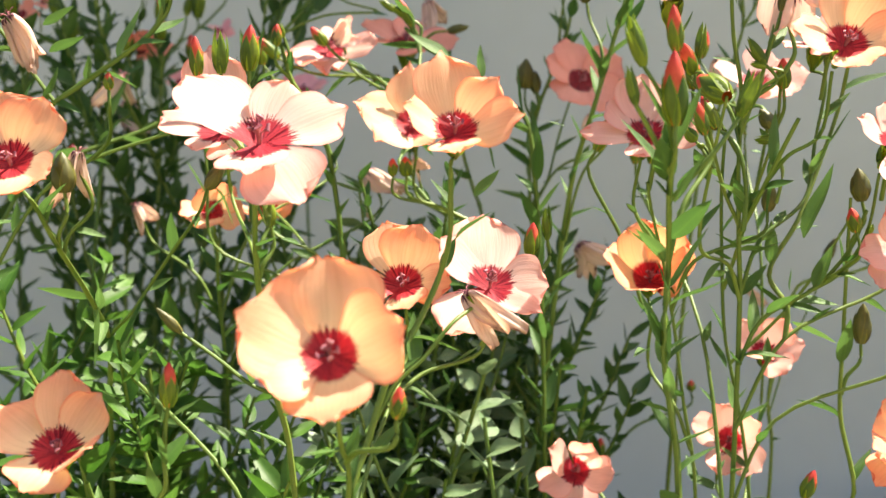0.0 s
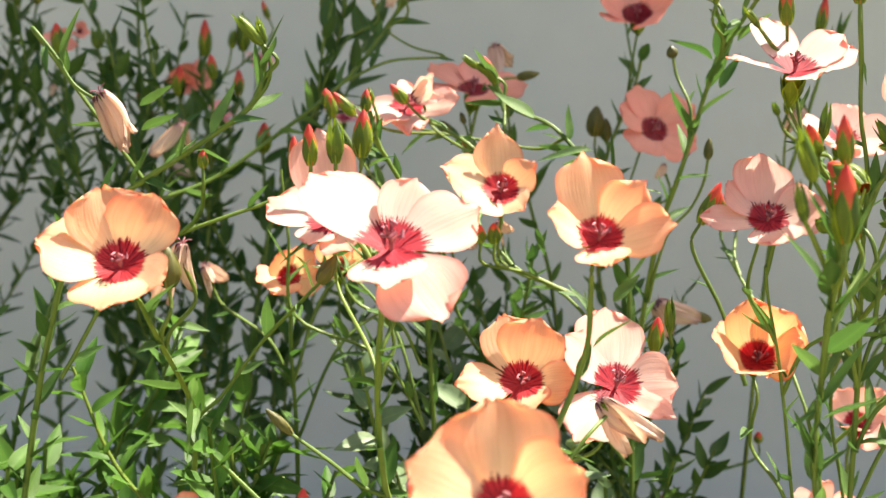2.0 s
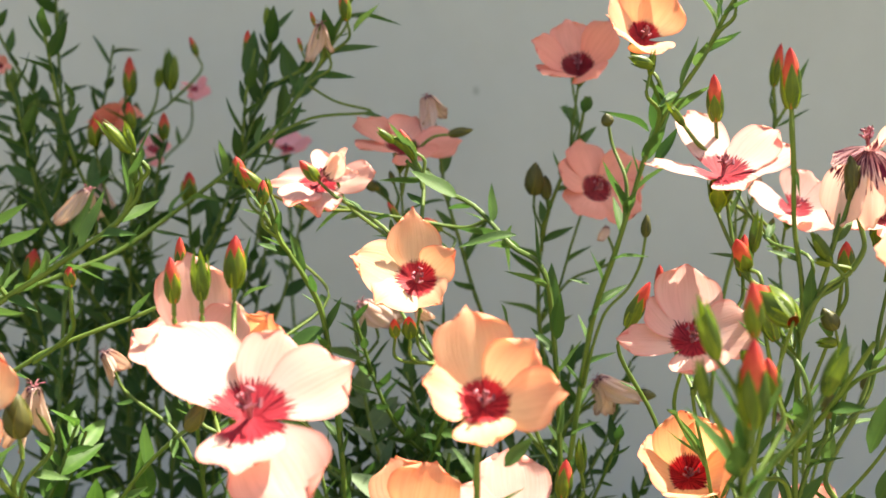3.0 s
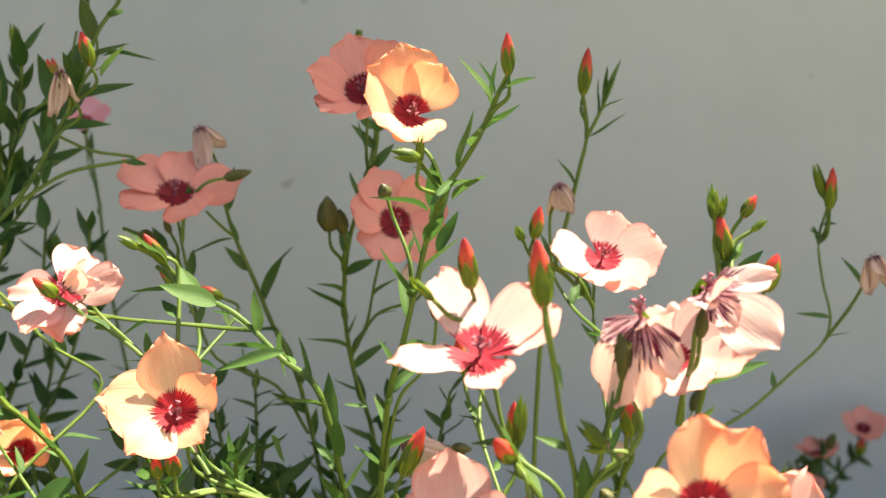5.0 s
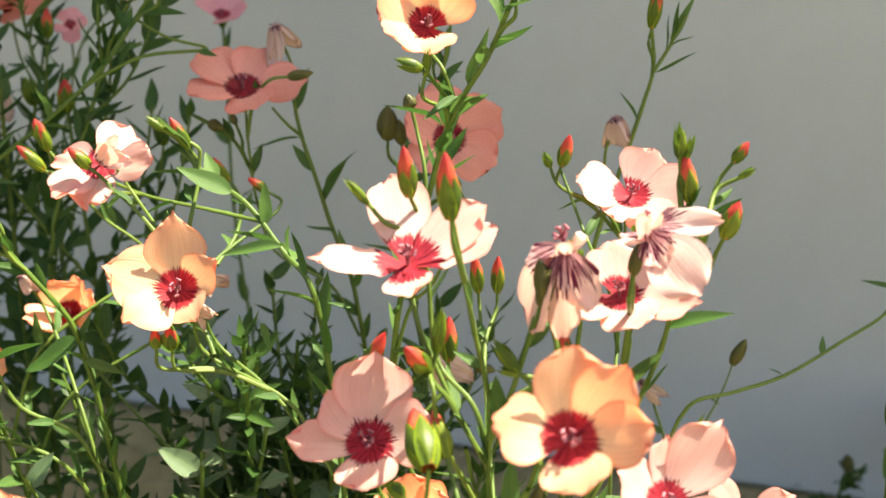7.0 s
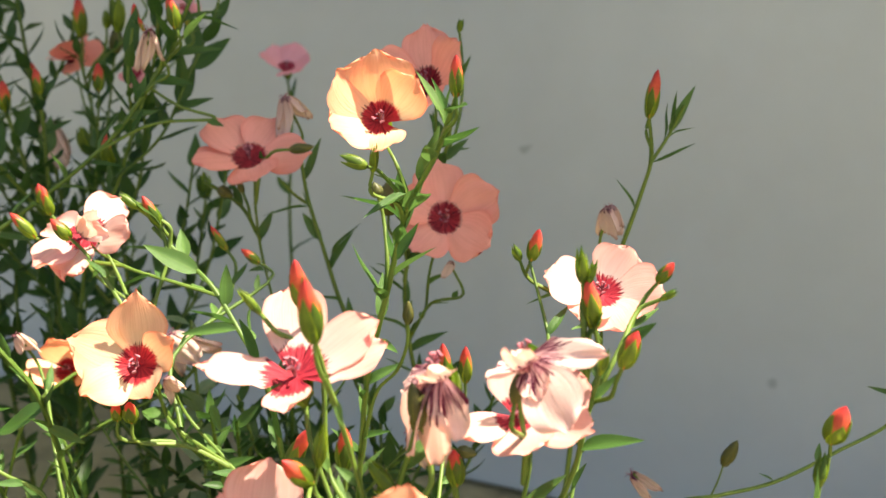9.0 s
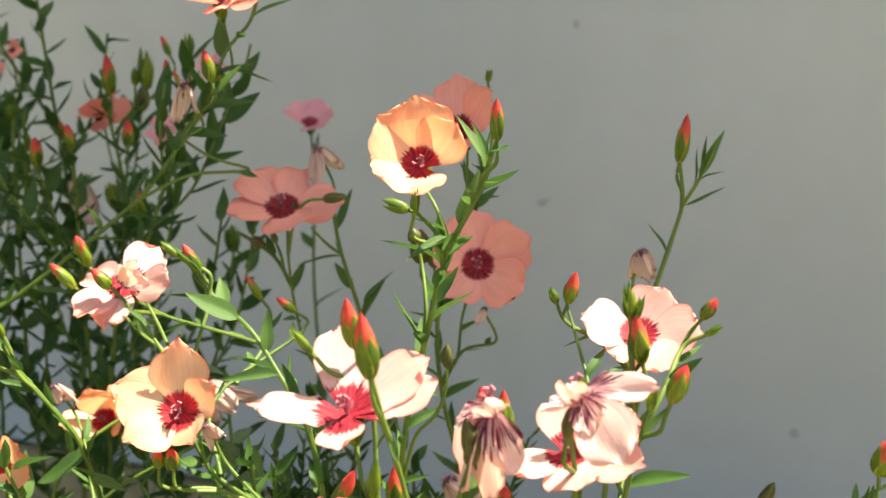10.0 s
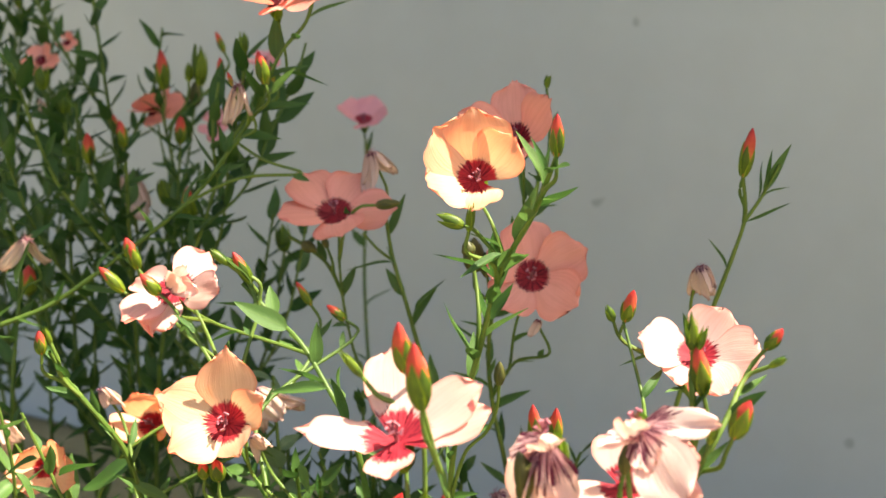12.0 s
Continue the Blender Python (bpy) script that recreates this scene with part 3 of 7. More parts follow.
stem(p, [(0.0061, 0.3588, 0.3277), (0.0071, 0.3656, 0.311), (-0.0029, 0.3208, 0.2902), (-0.0099, 0.2993, 0.2534)], 0.0005, 0.0007, 0.0120, 0.013, 40, LEAVES, 0.012)
flower(p, (0.0287, 0.3430, 0.3352), (0.0521, -0.7011, 0.7111), [(-0.0017, 0.0131, 0.0181), (0.0156, -0.0015, 0.0011), (0.0126, -0.0131, -0.0046), (-0.0138, 0.0027, 0.0128), (-0.0124, -0.0151, -0.0104)], PINK, (0.45, 0.58, 0.20, 0.42, 0.39))
stem(p, [(0.0281, 0.352, 0.3296), (0.0278, 0.3589, 0.3133), (0.0112, 0.3542, 0.3075), (0.002, 0.3431, 0.3007)], 0.0005, 0.0007, 0.0120, 0.013, 40, LEAVES, 0.012)
wilted(p, (0.0215, 0.3248, 0.336), (0.0324, 0.3249, 0.3194), WITHERED, 3, 0.22, 0.07)
stem(p, [(0.0235, 0.3248, 0.3329), (0.0175, 0.3172, 0.3298), (0.0106, 0.3135, 0.3217), (0.0036, 0.3101, 0.3155), (-0.0011, 0.3074, 0.3071)], 0.0005, 0.0007, 0.0112, 0.014, 40, LEAVES, 0.01)
bud(p, (0.0039, 0.2661, 0.3192), (0.0044, 0.266, 0.3262), "half", 0.484)
stem(p, [(0.0039, 0.2661, 0.3192), (0.0035, 0.2662, 0.3134), (-0.0044, 0.2733, 0.3094), (-0.0072, 0.282, 0.304)], 0.0005, 0.0008, 0.0120, 0.011, 35, LEAVES, 0.008)
bud(p, (0.0403, 0.3533, 0.342), (0.0408, 0.3531, 0.3516), "half", 0.396)
stem(p, [(0.0403, 0.3533, 0.342), (0.04, 0.3533, 0.336), (0.0316, 0.3532, 0.3297), (0.028, 0.3554, 0.3215)], 0.0005, 0.0008, 0.0120, 0.011, 35, LEAVES, 0.008)
bud(p, (0.0457, 0.3595, 0.3461), (0.0448, 0.3591, 0.356), "green", 0.252)
stem(p, [(0.0457, 0.3595, 0.3461), (0.0463, 0.3596, 0.3401), (0.0335, 0.3559, 0.3291), (0.0279, 0.3581, 0.3153)], 0.0005, 0.0008, 0.0120, 0.011, 35, LEAVES, 0.008)
leaf(p, (0.0177, 0.3183, 0.351), (0.0081, 0, 0.0083), 0.0116, LEAVES, 0, 0.72)
leaf(p, (0.0223, 0.3207, 0.3618), (0.0063, 0, 0.0068), 0.0092, LEAVES, 0, 1.15)
leaf(p, (-0.003, 0.3061, 0.3008), (-0.0088, 0, -0.0047), 0.0100, LEAVES, 0, 0.94)
leaf(p, (-0.0057, 0.3061, 0.2917), (0.0043, 0, 0.0009), 0.0044, LEAVES, 0, 0.72)
leaf(p, (0.0047, 0.3097, 0.3192), (0.0056, 0, 0.0031), 0.0064, LEAVES, 0, 1.01)
p = plant(-0.092, 0.434, "flax plant with an apricot flower and a withered bloom", "flax plants by the wall")
stem(p, [(-0.0931, 0.3417, 0.3545), (-0.0902, 0.3511, 0.3432), (-0.0867, 0.3794, 0.3213), (-0.087, 0.4052, 0.303), (-0.0889, 0.4137, 0.2813), (-0.09, 0.4222, 0.2545), (-0.0916, 0.4313, 0.1252), (-0.0915, 0.4342, -0.004)], 0.00066, 0.0011, 0.011, 0.0137, 45, LEAVES, 0.0)
flower(p, (-0.0956, 0.3302, 0.3657), (-0.0330, -0.7507, 0.6598), [(-0.0192, -0.0025, 0.0060), (-0.0058, 0.0058, 0.0185), (0.0075, 0.0055, 0.0166), (0.0114, -0.0101, -0.0026), (-0.0017, -0.0146, -0.0078)], ORANGE, (0.48, 0.52, 0.49, 0.46, 0.58))
stem(p, [(-0.0954, 0.3384, 0.3584), (-0.0927, 0.3369, 0.3561), (-0.0921, 0.343, 0.3516), (-0.0908, 0.3487, 0.346)], 0.0005, 0.0007, 0.0112, 0.014, 40, LEAVES, 0.01)
bud(p, (-0.0872, 0.3511, 0.3564), (-0.088, 0.3511, 0.3674), "dark", 0.528)
stem(p, [(-0.0872, 0.3511, 0.3564), (-0.0867, 0.3511, 0.3504), (-0.089, 0.3516, 0.3449), (-0.0898, 0.3547, 0.3404)], 0.0005, 0.0008, 0.0120, 0.011, 35, LEAVES, 0.008)
wilted(p, (-0.0845, 0.3548, 0.367), (-0.0875, 0.3549, 0.349), WITHERED, 3, 0.2, 0.1)
stem(p, [(-0.085, 0.3548, 0.3636), (-0.0813, 0.3579, 0.3517), (-0.0873, 0.3553, 0.344), (-0.0894, 0.3582, 0.3377)], 0.0005, 0.0007, 0.012, 0.011, 40, LEAVES, 0.012)
leaf(p, (-0.0884, 0.3841, 0.3228), (0.0044, 0, -0.0231), 0.0235, LEAVES, 0, 0.72)
leaf(p, (-0.0914, 0.3558, 0.3419), (0.0024, 0, -0.0048), 0.0054, LEAVES, 0, 0.72)
p = plant(-0.060, 0.320, "flax plant with a large apricot flower low down", "flax plants by the wall")
stem(p, [(-0.0706, 0.3032, 0.291), (-0.0688, 0.306, 0.281), (-0.0604, 0.3175, 0.1386), (-0.0602, 0.3201, -0.004)], 0.00066, 0.0011, 0.01, 0.0152, 45, LEAVES, 0.0)
flower(p, (-0.0755, 0.2951, 0.3012), (0.1201, -0.6608, 0.7409), [(-0.0145, 0.0052, 0.0092), (0.0000, 0.0084, 0.0184), (0.0094, 0.0042, 0.0135), (0.0111, -0.0165, 0.0053), (-0.0045, -0.0123, -0.0059)], ORANGE, (0.58, 0.34, 0.36, 0.31, 0.58))
stem(p, [(-0.0773, 0.3035, 0.2938), (-0.0785, 0.3101, 0.2765), (-0.0711, 0.3083, 0.271), (-0.0675, 0.3085, 0.2633)], 0.0005, 0.0007, 0.0120, 0.013, 40, LEAVES, 0.012)
bud(p, (-0.0491, 0.2922, 0.3134), (-0.0491, 0.2929, 0.3239), "half", 0.370)
stem(p, [(-0.0491, 0.2922, 0.3134), (-0.0497, 0.2928, 0.3103), (-0.0505, 0.295, 0.2994), (-0.0508, 0.2966, 0.2914), (-0.0632, 0.3035, 0.2793), (-0.0675, 0.3085, 0.2633)], 0.0005, 0.0007, 0.007, 0.014, 40, LEAVES, 0.01)
leaf(p, (-0.0487, 0.2929, 0.3103), (0.0077, 0, 0.0052), 0.0093, LEAVES, 0, 0.72)
leaf(p, (-0.0504, 0.2928, 0.3089), (-0.0033, 0, 0.0106), 0.0110, LEAVES, 0, 0.72)
leaf(p, (-0.0494, 0.2929, 0.3117), (0.004, 0, 0.0072), 0.0083, LEAVES, 0, 0.72)
p = plant(0.083, 0.306, "tall flax stem with a cluster of red-tipped buds", "flax plants by the wall")
stem(p, [(0.0649, 0.2892, 0.3835), (0.0659, 0.2954, 0.3694), (0.069, 0.3059, 0.3487), (0.0691, 0.3061, 0.3272), (0.0718, 0.3061, 0.311), (0.0741, 0.3062, 0.2992), (0.0825, 0.3062, 0.1476), (0.083, 0.3062, -0.004)], 0.00066, 0.00102, 0.0085, 0.0167, 30, LEAVES, 0.0)
bud(p, (0.0648, 0.2876, 0.3824), (0.0637, 0.2877, 0.3993), "red", 0.370)
stem(p, [(0.0648, 0.2876, 0.3824), (0.0652, 0.2876, 0.3765), (0.0658, 0.2933, 0.371), (0.0667, 0.2981, 0.3642)], 0.0005, 0.0008, 0.0120, 0.011, 35, LEAVES, 0.008)
bud(p, (0.0649, 0.2909, 0.3989), (0.0636, 0.291, 0.4094), "red", 0.370)
stem(p, [(0.0649, 0.2909, 0.3989), (0.0656, 0.2908, 0.393), (0.065, 0.2892, 0.3873), (0.065, 0.2899, 0.3817)], 0.0005, 0.0008, 0.0120, 0.011, 35, LEAVES, 0.008)
bud(p, (0.057, 0.2874, 0.3954), (0.0527, 0.2875, 0.4071), "green", 0.252)
stem(p, [(0.057, 0.2874, 0.3954), (0.0615, 0.2875, 0.3886), (0.0653, 0.2914, 0.3782)], 0.0005, 0.0007, 0.0112, 0.014, 40, LEAVES, 0.01)
bud(p, (0.0556, 0.2872, 0.3868), (0.0534, 0.2872, 0.3957), "green", 0.252)
stem(p, [(0.0556, 0.2872, 0.3868), (0.0583, 0.2888, 0.383), (0.0658, 0.2933, 0.371)], 0.0005, 0.0007, 0.0112, 0.014, 40, LEAVES, 0.01)
bud(p, (0.0831, 0.3019, 0.3844), (0.0874, 0.3018, 0.3958), "green", 0.296)
stem(p, [(0.0831, 0.3019, 0.3844), (0.0771, 0.2981, 0.3767), (0.0667, 0.2981, 0.3642)], 0.0005, 0.0007, 0.0084, 0.014, 40, LEAVES, 0.01)
bud(p, (0.0788, 0.3174, 0.3791), (0.076, 0.3174, 0.3875), "half", 0.352)
stem(p, [(0.0788, 0.3174, 0.3791), (0.0807, 0.3175, 0.3734), (0.0726, 0.3094, 0.3622), (0.069, 0.3059, 0.3487)], 0.0005, 0.0008, 0.0120, 0.011, 35, LEAVES, 0.008)
leaf(p, (0.0699, 0.306, 0.3381), (0.0125, -0.0079, 0.0077), 0.0167, LEAVES, 0, 0.72)
leaf(p, (0.0684, 0.306, 0.3401), (-0.006, 0, -0.0038), 0.0071, LEAVES, 0, 0.72)
leaf(p, (0.064, 0.2953, 0.3706), (-0.0086, 0, 0.0137), 0.0162, LEAVES, 0, 0.94)
leaf(p, (0.0673, 0.2955, 0.3642), (0.0079, 0, 0.0104), 0.0130, LEAVES, 0, 0.86)
leaf(p, (0.0693, 0.3061, 0.3272), (-0.0083, 0, 0.0127), 0.0152, LEAVES, 0, 0.86)
leaf(p, (0.0697, 0.3061, 0.3258), (0.0047, 0, 0.0052), 0.0070, LEAVES, 0, 0.72)
leaf(p, (0.0714, 0.3061, 0.311), (-0.0083, 0, 0.0027), 0.0087, LEAVES, 0, 0.72)
leaf(p, (0.0694, 0.3052, 0.3417), (-0.0047, 0, 0.007), 0.0084, LEAVES, 0, 0.72)
leaf(p, (0.0694, 0.3068, 0.3284), (0.002, 0, 0.0102), 0.0104, LEAVES, 0, 0.72)
leaf(p, (0.0728, 0.3062, 0.3022), (0.0117, 0, 0.0056), 0.0130, LEAVES, 0, 0.72)
leaf(p, (0.0707, 0.31, 0.3217), (0.0063, 0, 0.0105), 0.0123, LEAVES, 0, 0.72)
p = plant(0.112, 0.412, "flax plant with pink and apricot flowers behind the buds", "flax plants by the wall")
stem(p, [(0.0775, 0.382, 0.361), (0.0806, 0.3875, 0.3514), (0.0862, 0.3924, 0.3343), (0.0922, 0.3975, 0.311), (0.0971, 0.401, 0.2874), (0.1029, 0.4052, 0.2629), (0.1121, 0.4103, 0.1294), (0.1121, 0.412, -0.004)], 0.00049, 0.00068, 0.0175, 0.0152, 45, LEAVES, 0.0)
flower(p, (0.0752, 0.3756, 0.3755), (-0.0521, -0.7011, 0.7111), [(-0.0003, 0.0119, 0.0176), (-0.0107, 0.0062, 0.0096), (-0.0195, -0.0006, 0.0000), (0.0003, -0.0121, -0.0053), (0.0159, 0.0003, 0.0051)], PINK, (0.45, 0.44, 0.27, 0.58, 0.49))
stem(p, [(0.0757, 0.3838, 0.3690), (0.0755, 0.3904, 0.3522), (0.0814, 0.3906, 0.3433), (0.0854, 0.3917, 0.3364)], 0.0005, 0.0007, 0.0120, 0.013, 40, LEAVES, 0.012)
flower(p, (0.0851, 0.4076, 0.3271), (-0.103, -0.747, 0.657), [(-0.0046, -0.0012, 0.0198), (0.0085, -0.0074, 0.0168), (0.0097, -0.0151, 0.0079), (-0.0029, -0.0182, -0.0003), (-0.0161, -0.0071, 0.0088)], ORANGE, 0.45)
stem(p, [(0.0861, 0.4149, 0.3209), (0.0867, 0.4096, 0.3156), (0.0885, 0.4179, 0.2962), (0.0955, 0.4068, 0.2858), (0.1007, 0.4036, 0.2721)], 0.0005, 0.0007, 0.0112, 0.014, 40, LEAVES, 0.01)
bud(p, (0.0919, 0.3923, 0.3889), (0.0919, 0.3937, 0.4001), "red", 0.396)
stem(p, [(0.0919, 0.3923, 0.3889), (0.0919, 0.3916, 0.3828), (0.0807, 0.3826, 0.3712), (0.0783, 0.3834, 0.3586)], 0.0005, 0.0008, 0.0120, 0.011, 35, LEAVES, 0.008)
bud(p, (0.0675, 0.4204, 0.3675), (0.0735, 0.4208, 0.3809), "red", 0.352)
stem(p, [(0.0675, 0.4204, 0.3675), (0.0652, 0.4206, 0.3619), (0.0789, 0.4272, 0.3373), (0.0856, 0.4189, 0.3159)], 0.0005, 0.0008, 0.0120, 0.011, 35, LEAVES, 0.008)
bud(p, (0.1145, 0.3823, 0.3533), (0.1152, 0.3824, 0.3622), "dark", 0.440)
stem(p, [(0.1145, 0.3823, 0.3533), (0.1139, 0.3825, 0.3471), (0.0948, 0.3895, 0.3364), (0.0901, 0.3959, 0.3196)], 0.0005, 0.0008, 0.0120, 0.011, 35, LEAVES, 0.008)
leaf(p, (0.1064, 0.3895, 0.3408), (0.0147, 0, 0.0041), 0.0152, LEAVES, 0, 0.86)
wilted(p, (0.0777, 0.5169, 0.3228), (0.0913, 0.5169, 0.3092), WITHERED, 4, 0.3, 0.25)
stem(p, [(0.0802, 0.5169, 0.3203), (0.0729, 0.5194, 0.3116), (0.0621, 0.5194, 0.297), (0.0501, 0.5275, 0.2752), (0.0899, 0.4435, 0.2254), (0.111, 0.4097, 0.1461)], 0.0005, 0.0007, 0.0112, 0.014, 40, LEAVES, 0.01)
bud(p, (0.0935, 0.5194, 0.3171), (0.1006, 0.5194, 0.3161), "dark", 0.528)
stem(p, [(0.0935, 0.5194, 0.3171), (0.0876, 0.5194, 0.3178), (0.0774, 0.5194, 0.3136), (0.0689, 0.5194, 0.3061)], 0.0005, 0.0008, 0.0120, 0.011, 35, LEAVES, 0.008)
p = plant(0.134, 0.427, "flax plant with slender branching stems and buds", "flax plants by the wall")
stem(p, [(0.0976, 0.3721, 0.3778), (0.0997, 0.3808, 0.3612), (0.1051, 0.3964, 0.3371), (0.1124, 0.4137, 0.3072), (0.1191, 0.4179, 0.2846), (0.1263, 0.4222, 0.251), (0.1347, 0.4258, 0.1235), (0.1344, 0.4269, -0.004)], 0.00049, 0.00076, 0.015, 0.0167, 45, LEAVES, 0.0)
stem(p, [(0.1184, 0.3911, 0.3925), (0.1188, 0.3939, 0.3783), (0.1137, 0.3962, 0.3558), (0.1102, 0.4002, 0.3366), (0.1081, 0.4034, 0.3257)], 0.0005, 0.0007, 0.014, 0.016, 40, LEAVES, 0.01)
stem(p, [(0.1472, 0.4052, 0.3479), (0.139, 0.4095, 0.3299), (0.1301, 0.4137, 0.3154), (0.1149, 0.4153, 0.2987)], 0.0005, 0.0007, 0.0168, 0.018, 40, LEAVES, 0.01)
stem(p, [(0.1426, 0.3911, 0.3573), (0.1442, 0.3945, 0.3348), (0.146, 0.3977, 0.3102), (0.1468, 0.3977, 0.2876), (0.1538, 0.401, 0.2557), (0.1353, 0.4161, 0.241), (0.1284, 0.4231, 0.2191)], 0.0005, 0.001, 0.014, 0.018, 40, LEAVES, 0.01)
bud(p, (0.1462, 0.3911, 0.3564), (0.1441, 0.3911, 0.3666), "dark", 0.528)
stem(p, [(0.1462, 0.3911, 0.3564), (0.1475, 0.3912, 0.3503), (0.1449, 0.3928, 0.3443), (0.144, 0.3941, 0.3375)], 0.0005, 0.0008, 0.0120, 0.011, 35, LEAVES, 0.008)
bud(p, (0.1518, 0.3977, 0.3103), (0.1516, 0.3977, 0.3233), "dark", 0.396)
stem(p, [(0.1518, 0.3977, 0.3103), (0.1519, 0.3977, 0.3043), (0.1481, 0.3977, 0.2993), (0.1466, 0.3977, 0.2932)], 0.0005, 0.0008, 0.0120, 0.011, 35, LEAVES, 0.008)
bud(p, (0.1194, 0.3911, 0.3899), (0.1186, 0.3913, 0.3992), "half", 0.440)
stem(p, [(0.1194, 0.3911, 0.3899), (0.1199, 0.3909, 0.3839), (0.1188, 0.3931, 0.3787), (0.1174, 0.3944, 0.3726)], 0.0005, 0.0008, 0.0120, 0.011, 35, LEAVES, 0.008)
bud(p, (0.1326, 0.3841, 0.2634), (0.1355, 0.3841, 0.2725), "half", 0.440)
stem(p, [(0.1326, 0.3841, 0.2634), (0.1308, 0.3841, 0.2577), (0.1348, 0.4056, 0.2488), (0.1327, 0.4187, 0.2328)], 0.0005, 0.0008, 0.0120, 0.011, 35, LEAVES, 0.008)
flower(p, (0.1448, 0.3466, 0.3475), (-0.321, -0.836, 0.445), [(-0.0149, -0.0015, -0.001), (-0.008, -0.0015, 0.0127), (0.0086, -0.0079, 0.0095), (0.0036, -0.0101, -0.0106), (-0.0103, -0.0051, -0.0097)], PINK, 0.41)
stem(p, [(0.1472, 0.3524, 0.3442), (0.1488, 0.3514, 0.3317), (0.1533, 0.356, 0.3106), (0.1574, 0.3654, 0.2836), (0.161, 0.3748, 0.2621), (0.1576, 0.3918, 0.2589), (0.1492, 0.4048, 0.252)], 0.0005, 0.0007, 0.0112, 0.014, 40, LEAVES, 0.01)
flower(p, (0.1429, 0.3276, 0.2961), (-0.326, -0.776, 0.54), [(-0.014, -0.007, 0.002), (-0.0094, 0.0008, 0.0135), (0.0041, -0.0059, 0.0146), (0.0065, -0.0143, 0.002), (-0.0125, -0.0073, -0.0073)], ORANGE, 0.45)
stem(p, [(0.1453, 0.3335, 0.292), (0.1475, 0.3324, 0.2815), (0.1506, 0.3372, 0.2664), (0.1353, 0.3625, 0.2634), (0.1318, 0.3895, 0.2554)], 0.0005, 0.0007, 0.0112, 0.014, 40, LEAVES, 0.01)
flower(p, (0.1202, 0.4306, 0.2675), (-0.023, -0.829, 0.559), [(-0.0138, -0.002, 0.0074), (-0.0057, -0.0034, 0.0142), (0.008, -0.0095, 0.0094), (0.0088, -0.0111, -0.0073), (-0.005, -0.012, -0.0084)], PINK, 0.41)
stem(p, [(0.1203, 0.4367, 0.2634), (0.1205, 0.4433, 0.247), (0.1255, 0.4289, 0.2352), (0.1284, 0.4231, 0.2191)], 0.0005, 0.0007, 0.0120, 0.013, 40, LEAVES, 0.012)
leaf(p, (0.107, 0.3963, 0.3409), (0.0127, 0, 0.0036), 0.0132, LEAVES, 0, 0.94)
leaf(p, (0.134, 0.4137, 0.3136), (0.0149, 0, -0.0093), 0.0176, LEAVES, 0, 1.01)
leaf(p, (0.1134, 0.4137, 0.2975), (-0.0074, 0, 0.0114), 0.0136, LEAVES, 0, 0.86)
p = plant(0.113, 0.392, "branching flax plant with pale pink and apricot flowers and red buds", "flax plants by the wall")
stem(p, [(0.0937, 0.3685, 0.4355), (0.0958, 0.3706, 0.4237), (0.0989, 0.375, 0.4052), (0.1023, 0.3754, 0.3895), (0.103, 0.3756, 0.3676), (0.1056, 0.3792, 0.3435), (0.1082, 0.3836, 0.3253), (0.1126, 0.3896, 0.1605), (0.1129, 0.3919, -0.004)], 0.00053, 0.00094, 0.011, 0.0129, 45, LEAVES, 0.03)
bud(p, (0.0935, 0.3685, 0.4355), (0.0919, 0.368, 0.4502), "red", 0.352)
stem(p, [(0.0935, 0.3685, 0.4355), (0.0941, 0.3687, 0.4297), (0.0954, 0.3702, 0.4247), (0.0966, 0.3719, 0.4191)], 0.0005, 0.0008, 0.0120, 0.011, 35, LEAVES, 0.008)
bud(p, (0.0823, 0.3946, 0.4296), (0.0808, 0.394, 0.4419), "red", 0.370)
stem(p, [(0.0823, 0.3946, 0.4296), (0.0841, 0.398, 0.423), (0.0866, 0.395, 0.4098), (0.0901, 0.3867, 0.3912), (0.0986, 0.3786, 0.3855), (0.1026, 0.3753, 0.3758)], 0.0005, 0.0007, 0.0112, 0.014, 40, LEAVES, 0.01)
bud(p, (0.0732, 0.3913, 0.4287), (0.068, 0.3909, 0.4349), "green", 0.222)
stem(p, [(0.0732, 0.3913, 0.4287), (0.0769, 0.3916, 0.4243), (0.0827, 0.3954, 0.4197), (0.086, 0.3959, 0.4131)], 0.0005, 0.0008, 0.0120, 0.011, 35, LEAVES, 0.008)
flower(p, (0.0828, 0.3858, 0.4171), (-0.0400, -0.4002, 0.9155), [(-0.0211, -0.0059, 0.0026), (-0.0053, 0.0175, 0.0148), (0.0164, 0.0106, 0.0109), (0.0201, 0.0073, 0.0066), (0.0014, -0.0132, -0.0021)], PINK, (0.24, 0.32, 0.28, 0.26, 0.44))
stem(p, [(0.0828, 0.3924, 0.408), (0.0856, 0.3865, 0.4001), (0.0902, 0.3827, 0.3914), (0.0964, 0.3779, 0.3809), (0.1029, 0.3755, 0.3704)], 0.0005, 0.0007, 0.0112, 0.014, 40, LEAVES, 0.01)
bud(p, (0.09, 0.3789, 0.3982), (0.0911, 0.3799, 0.4093), "green", 0.252)
stem(p, [(0.09, 0.3789, 0.3982), (0.0892, 0.378, 0.3921), (0.0928, 0.3786, 0.3868), (0.0964, 0.3779, 0.3809)], 0.0005, 0.0008, 0.0120, 0.011, 35, LEAVES, 0.008)
bud(p, (0.1087, 0.3744, 0.397), (0.1025, 0.3749, 0.4047), "green", 0.296)
stem(p, [(0.1087, 0.3744, 0.397), (0.1123, 0.3742, 0.3925), (0.1054, 0.3751, 0.3864), (0.1025, 0.3753, 0.3785)], 0.0005, 0.0008, 0.0120, 0.011, 35, LEAVES, 0.008)
